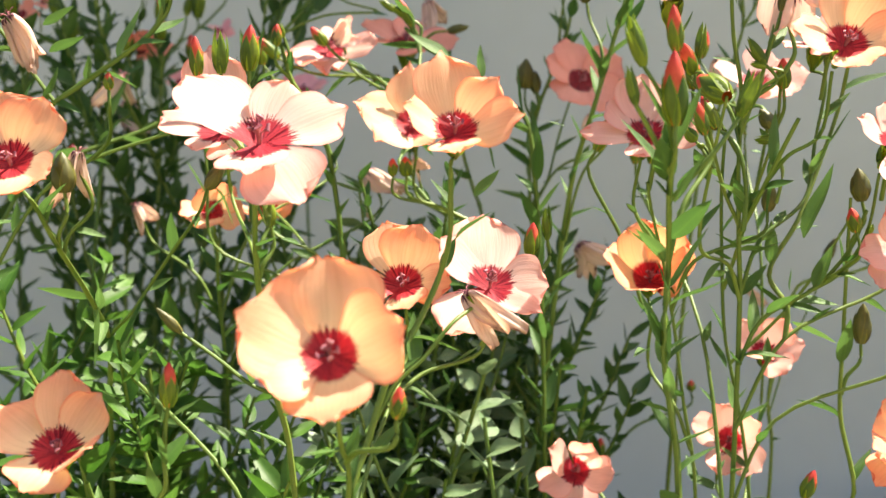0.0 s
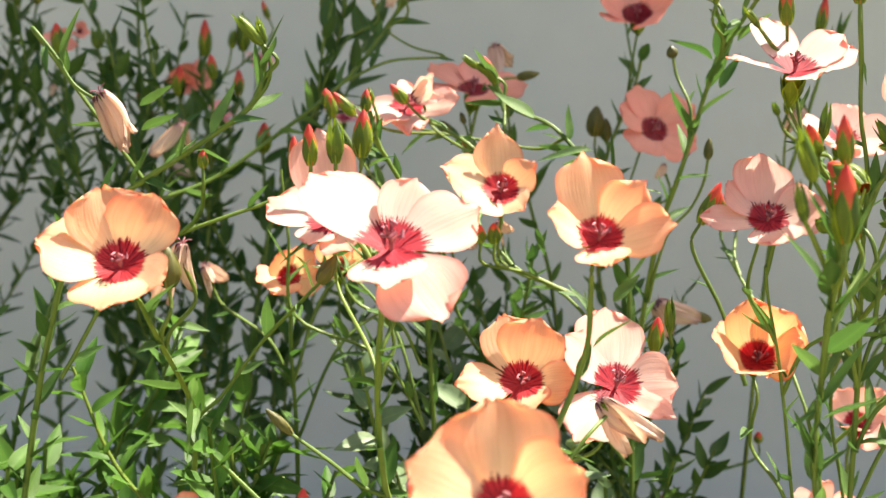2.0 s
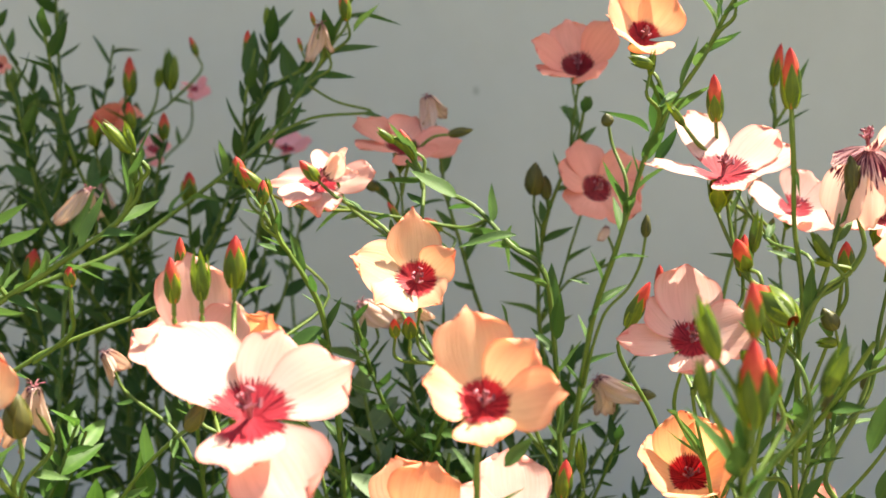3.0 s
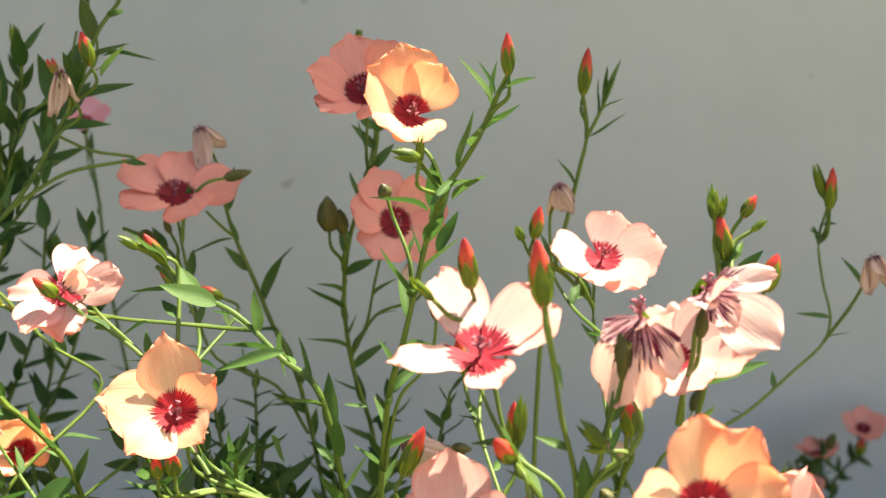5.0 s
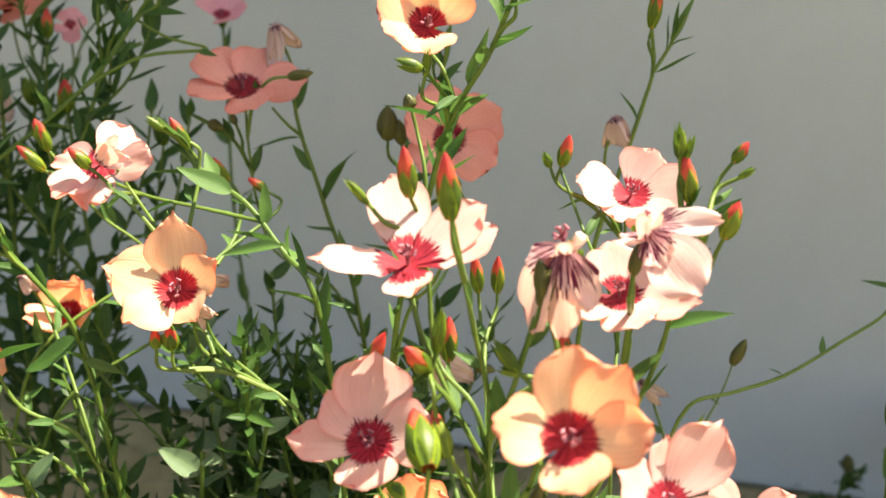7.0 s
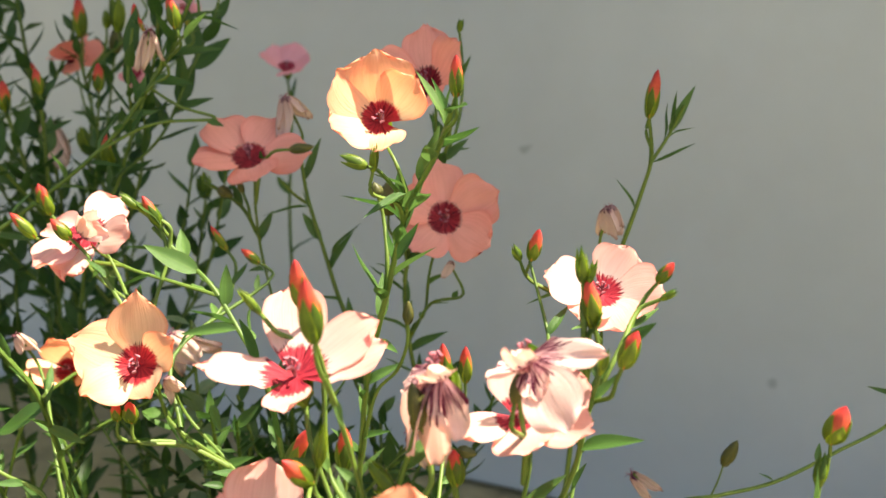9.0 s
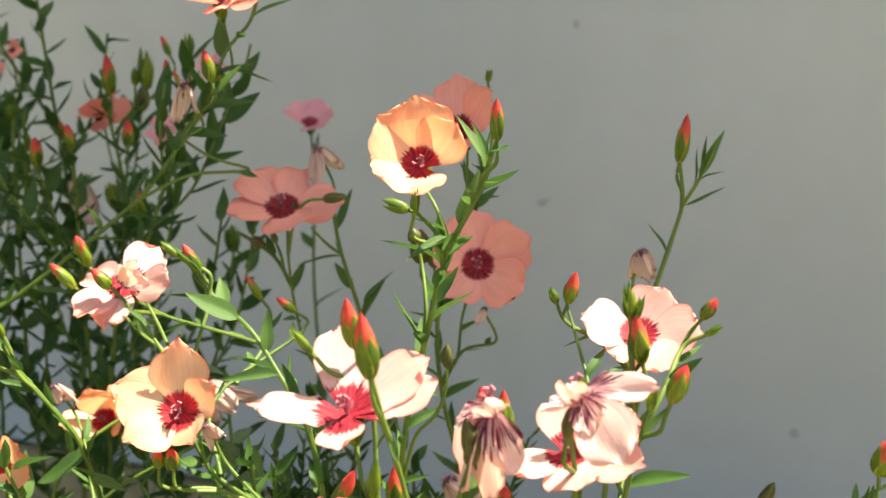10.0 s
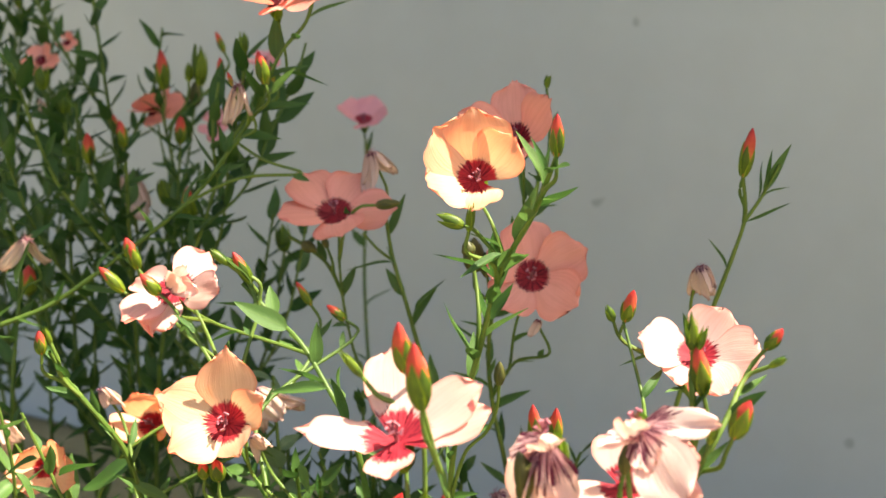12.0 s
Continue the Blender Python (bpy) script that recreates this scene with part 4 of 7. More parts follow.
bud(p, (0.1087, 0.3744, 0.3963), (0.1039, 0.3744, 0.3974), "green", 0.370)
stem(p, [(0.1087, 0.3744, 0.3963), (0.1143, 0.3744, 0.3948), (0.1087, 0.3749, 0.3905), (0.1047, 0.3751, 0.3845)], 0.0005, 0.0008, 0.0120, 0.011, 35, LEAVES, 0.008)
bud(p, (0.0885, 0.3780, 0.3939), (0.0836, 0.3727, 0.4025), "red", 0.44)
stem(p, [(0.0885, 0.3780, 0.3939), (0.0900, 0.3712, 0.3935), (0.0914, 0.3710, 0.3832), (0.0993, 0.3777, 0.3608), (0.1048, 0.378, 0.3496)], 0.0005, 0.0007, 0.0112, 0.014, 40, LEAVES, 0.01)
bud(p, (0.0912, 0.3473, 0.3880), (0.0864, 0.3631, 0.3929), "red", 0.44)
stem(p, [(0.0912, 0.3473, 0.3880), (0.0903, 0.3540, 0.3723), (0.091, 0.3662, 0.3437), (0.1026, 0.3776, 0.3372), (0.1082, 0.3836, 0.3253)], 0.0005, 0.0007, 0.0112, 0.014, 40, LEAVES, 0.01)
bud(p, (0.0938, 0.3665, 0.3783), (0.0900, 0.3723, 0.3874), "half", 0.34)
stem(p, [(0.0938, 0.3665, 0.3783), (0.0971, 0.3561, 0.3741), (0.0999, 0.3546, 0.3633), (0.1002, 0.3554, 0.3505)], 0.0005, 0.0008, 0.0240, 0.011, 35, LEAVES, 0.008)
bud(p, (0.0852, 0.3553, 0.3754), (0.0817, 0.3546, 0.3789), "green", 0.62)
stem(p, [(0.0852, 0.3553, 0.3754), (0.0872, 0.3542, 0.3728), (0.0902, 0.3522, 0.3682)], 0.0004, 0.0006, 0.0, 0.01, 35, LEAVES, 0.0)
bud(p, (0.0875, 0.3547, 0.3741), (0.0850, 0.3536, 0.3741), "green", 0.5)
stem(p, [(0.0875, 0.3547, 0.3741), (0.0891, 0.3537, 0.3717), (0.0902, 0.3522, 0.3682)], 0.0004, 0.0006, 0.0, 0.01, 35, LEAVES, 0.0)
bud(p, (0.1125, 0.3771, 0.3787), (0.1090, 0.3783, 0.3840), "dark", 0.62)
stem(p, [(0.1125, 0.3771, 0.3787), (0.1141, 0.3768, 0.3731), (0.1163, 0.3759, 0.3660), (0.1151, 0.3759, 0.3564)], 0.0004, 0.0006, 0.0, 0.01, 35, LEAVES, 0.0)
bud(p, (0.1136, 0.3777, 0.3751), (0.1074, 0.3775, 0.3750), "green", 0.4)
stem(p, [(0.1136, 0.3777, 0.3751), (0.1151, 0.3772, 0.3714), (0.1163, 0.3759, 0.3660)], 0.0004, 0.0006, 0.0, 0.01, 35, LEAVES, 0.0)
leaf(p, (0.0943, 0.3771, 0.3836), (0.0041, 0, -0.0024), 0.0048, LEAVES, 0, 1.3)
leaf(p, (0.1055, 0.3793, 0.3417), (0.0097, 0, 0.0006), 0.0097, LEAVES, 0, 1.08)
leaf(p, (0.0965, 0.3716, 0.4207), (0.0017, 0, -0.007), 0.0072, LEAVES, 0, 0.72)
bud(p, (0.0946, 0.4951, 0.3579), (0.0931, 0.4953, 0.3709), "red", 0.352)
stem(p, [(0.0946, 0.4951, 0.3579), (0.0952, 0.495, 0.352), (0.1052, 0.4182, 0.3095), (0.1106, 0.3869, 0.2428)], 0.0005, 0.0008, 0.0120, 0.011, 35, LEAVES, 0.008)
bud(p, (0.1007, 0.4951, 0.3581), (0.1005, 0.4954, 0.3708), "red", 0.352)
stem(p, [(0.1007, 0.4951, 0.3581), (0.1005, 0.495, 0.3521), (0.098, 0.4858, 0.347), (0.0978, 0.4758, 0.3414)], 0.0005, 0.0008, 0.0120, 0.011, 35, LEAVES, 0.008)
stem(p, [(0.112, 0.35, 0.3826), (0.1098, 0.3543, 0.3746), (0.107, 0.363, 0.3615), (0.1053, 0.3786, 0.3466)], 0.0006, 0.0008, 0.0098, 0.014, 40, LEAVES, 0.01)
flower(p, (0.1193, 0.3378, 0.4028), (0.0280, -0.7687, 0.6390), [(-0.0003, 0.0060, 0.0176), (0.0107, 0.0024, 0.0158), (0.0162, -0.0034, 0.0052), (0.0024, -0.0109, -0.0054), (-0.0150, -0.0019, 0.0041)], ORANGE, (0.42, 0.33, 0.38, 0.58, 0.47))
stem(p, [(0.119, 0.3462, 0.3956), (0.1187, 0.3522, 0.3779), (0.1118, 0.3561, 0.3721), (0.1078, 0.3609, 0.3647)], 0.0005, 0.0007, 0.0120, 0.013, 40, LEAVES, 0.012)
flower(p, (0.1177, 0.3799, 0.4256), (-0.2506, -0.3509, 0.9023), [(-0.0085, 0.0010, -0.0056), (-0.0071, -0.0014, -0.0213), (0.0005, -0.0047, -0.0203), (0.0060, -0.0076, -0.0120), (0.0015, -0.0188, 0.0095)], FADED, (0.41, 0.34, 0.25, 0.27, 0.16), 0.10, 0.3)
stem(p, [(0.1171, 0.3799, 0.4204), (0.1131, 0.3797, 0.4126), (0.1113, 0.3787, 0.4057), (0.1081, 0.376, 0.393), (0.1026, 0.3753, 0.3758)], 0.0005, 0.0007, 0.0112, 0.014, 40, LEAVES, 0.01)
bud(p, (0.113, 0.3769, 0.4124), (0.1148, 0.377, 0.4212), "dark", 0.352)
stem(p, [(0.113, 0.3769, 0.4124), (0.1117, 0.3768, 0.4067), (0.1103, 0.3773, 0.4016), (0.1088, 0.3768, 0.3962)], 0.0005, 0.0008, 0.0120, 0.011, 35, LEAVES, 0.008)
flower(p, (0.1319, 0.4009, 0.4043), (-0.0301, -0.4510, 0.8920), [(-0.0024, 0.0096, 0.0098), (0.0158, 0.0035, 0.0088), (0.0184, -0.0069, 0.0027), (0.0042, -0.0123, -0.0023), (-0.0124, -0.0088, -0.0017)], PINK, (0.52, 0.54, 0.32, 0.58, 0.35))
stem(p, [(0.1321, 0.4064, 0.3956), (0.135, 0.4013, 0.394), (0.1323, 0.3976, 0.374), (0.128, 0.3907, 0.3562), (0.1128, 0.3833, 0.344), (0.108, 0.3831, 0.3275)], 0.0005, 0.0007, 0.0112, 0.014, 40, LEAVES, 0.01)
flower(p, (0.1353, 0.3877, 0.4277), (-0.1498, -0.6991, 0.6991), [(0.0172, 0.0016, 0.0015), (0.0119, -0.0147, -0.0088), (0.0041, -0.0083, -0.0061), (-0.0060, -0.0167, 0.0018), (-0.0006, -0.0184, 0.0098)], FADED, (0.20, 0.34, 0.35, 0.14, 0.15), 0.09, 0.2)
stem(p, [(0.1382, 0.3877, 0.4248), (0.134, 0.3892, 0.4184), (0.1341, 0.392, 0.4086), (0.135, 0.4013, 0.394)], 0.0005, 0.0007, 0.0112, 0.014, 40, LEAVES, 0.01)
bud(p, (0.1333, 0.3851, 0.417), (0.134, 0.3855, 0.4247), "dark", 0.352)
stem(p, [(0.1333, 0.3851, 0.417), (0.1328, 0.3848, 0.4113), (0.1343, 0.3966, 0.4003), (0.1339, 0.3999, 0.3867)], 0.0005, 0.0008, 0.0120, 0.011, 35, LEAVES, 0.008)
bud(p, (0.1144, 0.3769, 0.4136), (0.1121, 0.377, 0.4237), "dark", 0.370)
stem(p, [(0.1144, 0.3769, 0.4136), (0.1157, 0.3768, 0.4079), (0.1171, 0.3748, 0.4006), (0.1143, 0.3744, 0.3948)], 0.0005, 0.0008, 0.0120, 0.011, 35, LEAVES, 0.008)
leaf(p, (0.1111, 0.3634, 0.3643), (-0.0049, 0, -0.0101), 0.0112, LEAVES, 0, 0.72)
leaf(p, (0.1206, 0.3745, 0.3305), (0.0002, 0, 0.007), 0.0070, LEAVES, 0, 1.58)
leaf(p, (0.1235, 0.3741, 0.3466), (0.0082, 0, 0.0221), 0.0236, LEAVES, 0, 0.86)
stem(p, [(0.1418, 0.3746, 0.3554), (0.1391, 0.3775, 0.3438), (0.13, 0.3803, 0.3308), (0.1151, 0.383, 0.3199), (0.1091, 0.3848, 0.3045)], 0.0006, 0.0008, 0.0098, 0.014, 40, LEAVES, 0.01)
flower(p, (0.1421, 0.3580, 0.3758), (0.1005, -0.7035, 0.7035), [(0.0116, 0.0094, 0.0146), (0.0114, -0.0078, -0.0036), (0.0021, -0.0137, -0.0117), (-0.0109, 0.0003, 0.0074), (-0.0004, 0.0084, 0.0120)], PINK, (0.37, 0.49, 0.45, 0.44, 0.28))
stem(p, [(0.1414, 0.3657, 0.3670), (0.1410, 0.3712, 0.3487), (0.1368, 0.3795, 0.3353), (0.1282, 0.3806, 0.3295)], 0.0005, 0.0007, 0.0120, 0.013, 40, LEAVES, 0.012)
flower(p, (0.1643, 0.3841, 0.3516), (0.291, -0.764, 0.575), [(0.0131, 0.0061, 0.0058), (0.0152, 0.0005, -0.0032), (-0.0001, -0.0147, -0.0012), (-0.0089, 0.0007, 0.0126), (0.0111, 0.0085, -0.0044)], PINK, 0.36)
stem(p, [(0.1622, 0.3896, 0.3475), (0.1599, 0.3957, 0.3308), (0.1243, 0.388, 0.3133), (0.1096, 0.3855, 0.284)], 0.0005, 0.0007, 0.0120, 0.013, 40, LEAVES, 0.012)
flower(p, (0.1682, 0.3748, 0.3333), (0.173, -0.551, 0.816), [(-0.0084, 0.0028, 0.0116), (0.0019, 0.0007, 0.0144), (0.0076, -0.0077, 0.0092), (0.002, -0.0138, -0.0007), (-0.0109, -0.008, -0.0057)], PINK, 0.4)
stem(p, [(0.167, 0.3785, 0.3278), (0.1656, 0.3829, 0.3093), (0.1253, 0.3959, 0.2847), (0.1099, 0.3908, 0.2512)], 0.0005, 0.0007, 0.0120, 0.013, 40, LEAVES, 0.012)
bud(p, (0.1468, 0.3699, 0.3788), (0.1505, 0.3702, 0.3912), "green", 0.222)
stem(p, [(0.1468, 0.3699, 0.3788), (0.1452, 0.3698, 0.3729), (0.1455, 0.3716, 0.366), (0.1456, 0.3737, 0.3585)], 0.0005, 0.0008, 0.0120, 0.011, 35, LEAVES, 0.008)
bud(p, (0.1358, 0.3651, 0.35), (0.1336, 0.3649, 0.3569), "half", 0.528)
stem(p, [(0.1358, 0.3651, 0.35), (0.1377, 0.3653, 0.344), (0.1376, 0.3752, 0.3382), (0.1325, 0.3801, 0.3324)], 0.0005, 0.0008, 0.0120, 0.011, 35, LEAVES, 0.008)
bud(p, (0.1394, 0.3652, 0.3493), (0.1405, 0.3652, 0.3528), "green", 0.444)
stem(p, [(0.1394, 0.3652, 0.3493), (0.1377, 0.3653, 0.3434), (0.1367, 0.3731, 0.3387), (0.1331, 0.3795, 0.3331)], 0.0005, 0.0008, 0.0120, 0.011, 35, LEAVES, 0.008)
flower(p, (0.1376, 0.456, 0.2928), (-0.237, -0.648, 0.724), [(-0.0086, -0.0006, 0.0129), (0.0081, 0.0003, 0.0134), (0.0133, -0.0058, 0.0056), (0.0058, -0.0138, -0.003), (-0.0065, -0.0128, 0.0024)], PINK, 0.41)
stem(p, [(0.1393, 0.4607, 0.2876), (0.1411, 0.4659, 0.2698), (0.1201, 0.4111, 0.2343), (0.1121, 0.3889, 0.1811)], 0.0005, 0.0007, 0.0120, 0.013, 40, LEAVES, 0.012)
stem(p, [(0.1453, 0.4078, 0.4242), (0.1457, 0.4075, 0.4178), (0.1463, 0.411, 0.4061), (0.1448, 0.414, 0.3857), (0.1387, 0.4094, 0.3683), (0.1296, 0.4007, 0.3487), (0.1198, 0.3942, 0.3319), (0.1249, 0.3902, 0.3228), (0.1243, 0.388, 0.3133)], 0.0006, 0.0009, 0.0154, 0.014, 40, LEAVES, 0.01)
bud(p, (0.1475, 0.4097, 0.4252), (0.1451, 0.41, 0.4374), "red", 0.370)
stem(p, [(0.1475, 0.4097, 0.4252), (0.1486, 0.4094, 0.4196), (0.1468, 0.4092, 0.4145), (0.1462, 0.4101, 0.4091)], 0.0005, 0.0008, 0.0120, 0.011, 35, LEAVES, 0.008)
bud(p, (0.1441, 0.4099, 0.436), (0.1432, 0.41, 0.4446), "green", 0.296)
stem(p, [(0.1441, 0.4099, 0.436), (0.1448, 0.4098, 0.4302), (0.1452, 0.4084, 0.4254), (0.1456, 0.4076, 0.4203)], 0.0005, 0.0008, 0.0120, 0.011, 35, LEAVES, 0.008)
bud(p, (0.1455, 0.4099, 0.436), (0.1469, 0.4101, 0.4425), "green", 0.252)
stem(p, [(0.1455, 0.4099, 0.436), (0.1443, 0.4097, 0.4304), (0.145, 0.4084, 0.4255), (0.1456, 0.4076, 0.4203)], 0.0005, 0.0008, 0.0120, 0.011, 35, LEAVES, 0.008)
bud(p, (0.155, 0.4025, 0.4194), (0.1578, 0.4029, 0.4287), "half", 0.422)
stem(p, [(0.155, 0.4025, 0.4194), (0.1537, 0.4035, 0.4149), (0.1526, 0.4056, 0.4097), (0.148, 0.4096, 0.4051), (0.1457, 0.4119, 0.3986)], 0.0005, 0.0007, 0.0112, 0.014, 40, LEAVES, 0.01)
bud(p, (0.1499, 0.4034, 0.4164), (0.1515, 0.4038, 0.4235), "green", 0.252)
stem(p, [(0.1499, 0.4034, 0.4164), (0.1486, 0.4029, 0.411), (0.148, 0.4077, 0.4066), (0.1466, 0.4111, 0.4011)], 0.0005, 0.0008, 0.0120, 0.011, 35, LEAVES, 0.008)
flower(p, (0.1411, 0.5026, 0.3903), (0.0502, -0.5517, 0.8325), [(-0.0174, -0.0029, 0.0064), (0.0081, 0.0090, 0.0117), (0.0189, -0.0047, 0.0047), (0.0093, -0.0150, -0.0042), (-0.0040, -0.0134, -0.0033)], PINK, (0.50, 0.58, 0.50, 0.45, 0.49))
stem(p, [(0.1403, 0.5086, 0.3825), (0.1412, 0.5127, 0.3651), (0.1381, 0.4705, 0.3306), (0.1393, 0.4607, 0.2876)], 0.0005, 0.0007, 0.0120, 0.013, 40, LEAVES, 0.012)
bud(p, (0.1602, 0.4335, 0.4272), (0.1636, 0.4335, 0.4328), "half", 0.440)
stem(p, [(0.1602, 0.4335, 0.4272), (0.1571, 0.4333, 0.4222), (0.1515, 0.4162, 0.4121), (0.146, 0.4117, 0.3994)], 0.0005, 0.0008, 0.0120, 0.011, 35, LEAVES, 0.008)
bud(p, (0.1613, 0.4293, 0.4246), (0.1657, 0.4294, 0.4277), "green", 0.296)
stem(p, [(0.1613, 0.4293, 0.4246), (0.1564, 0.4292, 0.4214), (0.1532, 0.4203, 0.4154), (0.1494, 0.4145, 0.4074)], 0.0005, 0.0008, 0.0120, 0.011, 35, LEAVES, 0.008)
stem(p, [(0.1185, 0.5028, 0.3985), (0.1226, 0.4963, 0.3905), (0.1272, 0.487, 0.3822), (0.1327, 0.4562, 0.3809), (0.1376, 0.4772, 0.3548), (0.1395, 0.4862, 0.3437)], 0.0005, 0.0007, 0.014, 0.012, 40, LEAVES, 0.01)
bud(p, (0.119, 0.5028, 0.399), (0.1211, 0.5029, 0.4093), "red", 0.440)
stem(p, [(0.119, 0.5028, 0.399), (0.1179, 0.5028, 0.3932), (0.1333, 0.5075, 0.3833), (0.1409, 0.5117, 0.3694)], 0.0005, 0.0008, 0.0120, 0.011, 35, LEAVES, 0.008)
bud(p, (0.1155, 0.5028, 0.3984), (0.1133, 0.5028, 0.4035), "green", 0.444)
stem(p, [(0.1155, 0.5028, 0.3984), (0.118, 0.5028, 0.393), (0.1296, 0.5068, 0.3843), (0.139, 0.5107, 0.3729)], 0.0005, 0.0008, 0.0120, 0.011, 35, LEAVES, 0.008)
p = plant(0.065, 0.456, "flax plant with apricot star-shaped flower and fading pink bloom", "flax plants by the wall")
stem(p, [(0.0044, 0.4826, 0.4065), (0.0133, 0.4812, 0.3986), (0.0261, 0.4734, 0.3936), (0.0384, 0.4654, 0.382), (0.0467, 0.457, 0.3774), (0.0517, 0.4566, 0.356), (0.0633, 0.456, 0.1755), (0.0651, 0.456, -0.004)], 0.00066, 0.0011, 0.007, 0.0152, 38, LEAVES, 0.0)
flower(p, (0.0079, 0.4580, 0.3717), (0.0797, -0.7975, 0.5981), [(-0.0020, 0.0064, 0.0219), (0.0119, 0.0007, 0.0102), (0.0076, -0.0092, -0.0050), (-0.0132, -0.0132, -0.0043), (-0.0209, -0.0029, 0.0080)], ORANGE, (0.44, 0.47, 0.58, 0.53, 0.50), point=0.55)
stem(p, [(0.0097, 0.4656, 0.3637), (0.0106, 0.4707, 0.3454), (0.0402, 0.4604, 0.3333), (0.0541, 0.456, 0.3101)], 0.0005, 0.0007, 0.0120, 0.013, 40, LEAVES, 0.012)
bud(p, (0.0072, 0.4826, 0.407), (0.002, 0.4821, 0.4167), "red", 0.370)
stem(p, [(0.0072, 0.4826, 0.407), (0.0099, 0.4828, 0.4019), (0.0093, 0.4681, 0.3848), (0.0097, 0.4656, 0.3637)], 0.0005, 0.0008, 0.0120, 0.011, 35, LEAVES, 0.008)
bud(p, (0.0002, 0.4823, 0.4123), (-0.0057, 0.4821, 0.4168), "green", 0.296)
stem(p, [(0.0002, 0.4823, 0.4123), (0.005, 0.4825, 0.4086), (0.0085, 0.4819, 0.403), (0.0099, 0.4793, 0.3978)], 0.0005, 0.0008, 0.0120, 0.011, 35, LEAVES, 0.008)
bud(p, (0.0051, 0.4824, 0.4103), (-0.0017, 0.4822, 0.4147), "green", 0.266)
stem(p, [(0.0051, 0.4824, 0.4103), (0.0102, 0.4825, 0.407), (0.0101, 0.4816, 0.4022), (0.0099, 0.4793, 0.3978)], 0.0005, 0.0008, 0.0120, 0.011, 35, LEAVES, 0.008)
flower(p, (-0.0238, 0.4923, 0.3975), (0.121, -0.58, 0.805), [(-0.0099, -0.0167, -0.0048), (0.0042, 0.018, 0.0065), (0.0184, -0.0049, 0.0038), (0.0014, -0.0179, -0.0077), (-0.0174, 0.0077, -0.0015)], PINK, 0.36, 0.12)
stem(p, [(-0.0249, 0.4976, 0.3901), (-0.0086, 0.4901, 0.3879), (0.007, 0.4874, 0.3862), (0.0238, 0.4844, 0.3843), (0.0307, 0.4705, 0.3894)], 0.0005, 0.0007, 0.0112, 0.014, 40, LEAVES, 0.01)
wilted(p, (-0.0217, 0.4864, 0.4003), (-0.0086, 0.4864, 0.4102), FADED, 3, 0.3, 0.2)
stem(p, [(-0.0192, 0.4864, 0.4022), (-0.0148, 0.4898, 0.3909), (0.0022, 0.471, 0.3792), (0.01, 0.4669, 0.3592)], 0.0005, 0.0007, 0.012, 0.011, 40, LEAVES, 0.012)
bud(p, (-0.0243, 0.4835, 0.3992), (-0.0303, 0.4832, 0.4055), "half", 0.440)
stem(p, [(-0.0243, 0.4835, 0.3992), (-0.0201, 0.4837, 0.3952), (0.0003, 0.4682, 0.3837), (0.0097, 0.4656, 0.3637)], 0.0005, 0.0008, 0.0120, 0.011, 35, LEAVES, 0.008)
bud(p, (-0.0426, 0.4939, 0.3935), (-0.0507, 0.4938, 0.4015), "half", 0.317)
stem(p, [(-0.0426, 0.4939, 0.3935), (-0.0292, 0.4923, 0.3885), (-0.0106, 0.491, 0.3881)], 0.0005, 0.0007, 0.0112, 0.014, 40, LEAVES, 0.01)
bud(p, (0.0198, 0.5318, 0.3746), (0.013, 0.5324, 0.3791), "red", 0.440)
stem(p, [(0.0198, 0.5318, 0.3746), (0.0248, 0.5312, 0.3712), (0.0036, 0.4919, 0.357), (0.0145, 0.4696, 0.3441)], 0.0005, 0.0008, 0.0120, 0.011, 35, LEAVES, 0.008)
bud(p, (0.005, 0.5384, 0.3755), (-0.0005, 0.5389, 0.3837), "half", 0.264)
stem(p, [(0.005, 0.5384, 0.3755), (0.0083, 0.538, 0.3705), (0.0119, 0.5183, 0.3652), (0.0086, 0.5013, 0.3602)], 0.0005, 0.0008, 0.0120, 0.011, 35, LEAVES, 0.008)
bud(p, (0.0015, 0.4537, 0.3543), (0.0011, 0.4538, 0.3605), "red", 0.616)
stem(p, [(0.0015, 0.4537, 0.3543), (0.0018, 0.4536, 0.3481), (0.017, 0.4628, 0.3431), (0.0329, 0.4631, 0.3366)], 0.0005, 0.0008, 0.0120, 0.011, 35, LEAVES, 0.008)
bud(p, (0.0062, 0.4537, 0.3543), (0.0056, 0.4538, 0.3613), "half", 0.616)
stem(p, [(0.0062, 0.4537, 0.3543), (0.0068, 0.4536, 0.3481), (0.0193, 0.4624, 0.3426), (0.0329, 0.4631, 0.3366)], 0.0005, 0.0008, 0.0120, 0.011, 35, LEAVES, 0.008)
flower(p, (-0.0478, 0.5153, 0.3323), (-0.155, -0.6, 0.785), [(-0.0123, -0.0116, 0.0031), (-0.0031, -0.0058, 0.0154), (0.0074, -0.0034, 0.0144), (0.012, -0.0072, 0.0079), (0.0002, -0.016, 0.0011)], ORANGE, 0.44)
stem(p, [(-0.0466, 0.5201, 0.3261), (-0.0454, 0.5248, 0.3078), (0.0303, 0.4767, 0.2558), (0.0633, 0.456, 0.1755)], 0.0005, 0.0007, 0.0120, 0.013, 40, LEAVES, 0.012)
wilted(p, (0.0091, 0.4739, 0.359), (0.0138, 0.4737, 0.3512), WITHERED, 3, 0.3, 0.25)
stem(p, [(0.0101, 0.4738, 0.3576), (0.0136, 0.4765, 0.3449), (0.0338, 0.4648, 0.3342), (0.0505, 0.457, 0.3158)], 0.0005, 0.0007, 0.012, 0.011, 40, LEAVES, 0.012)
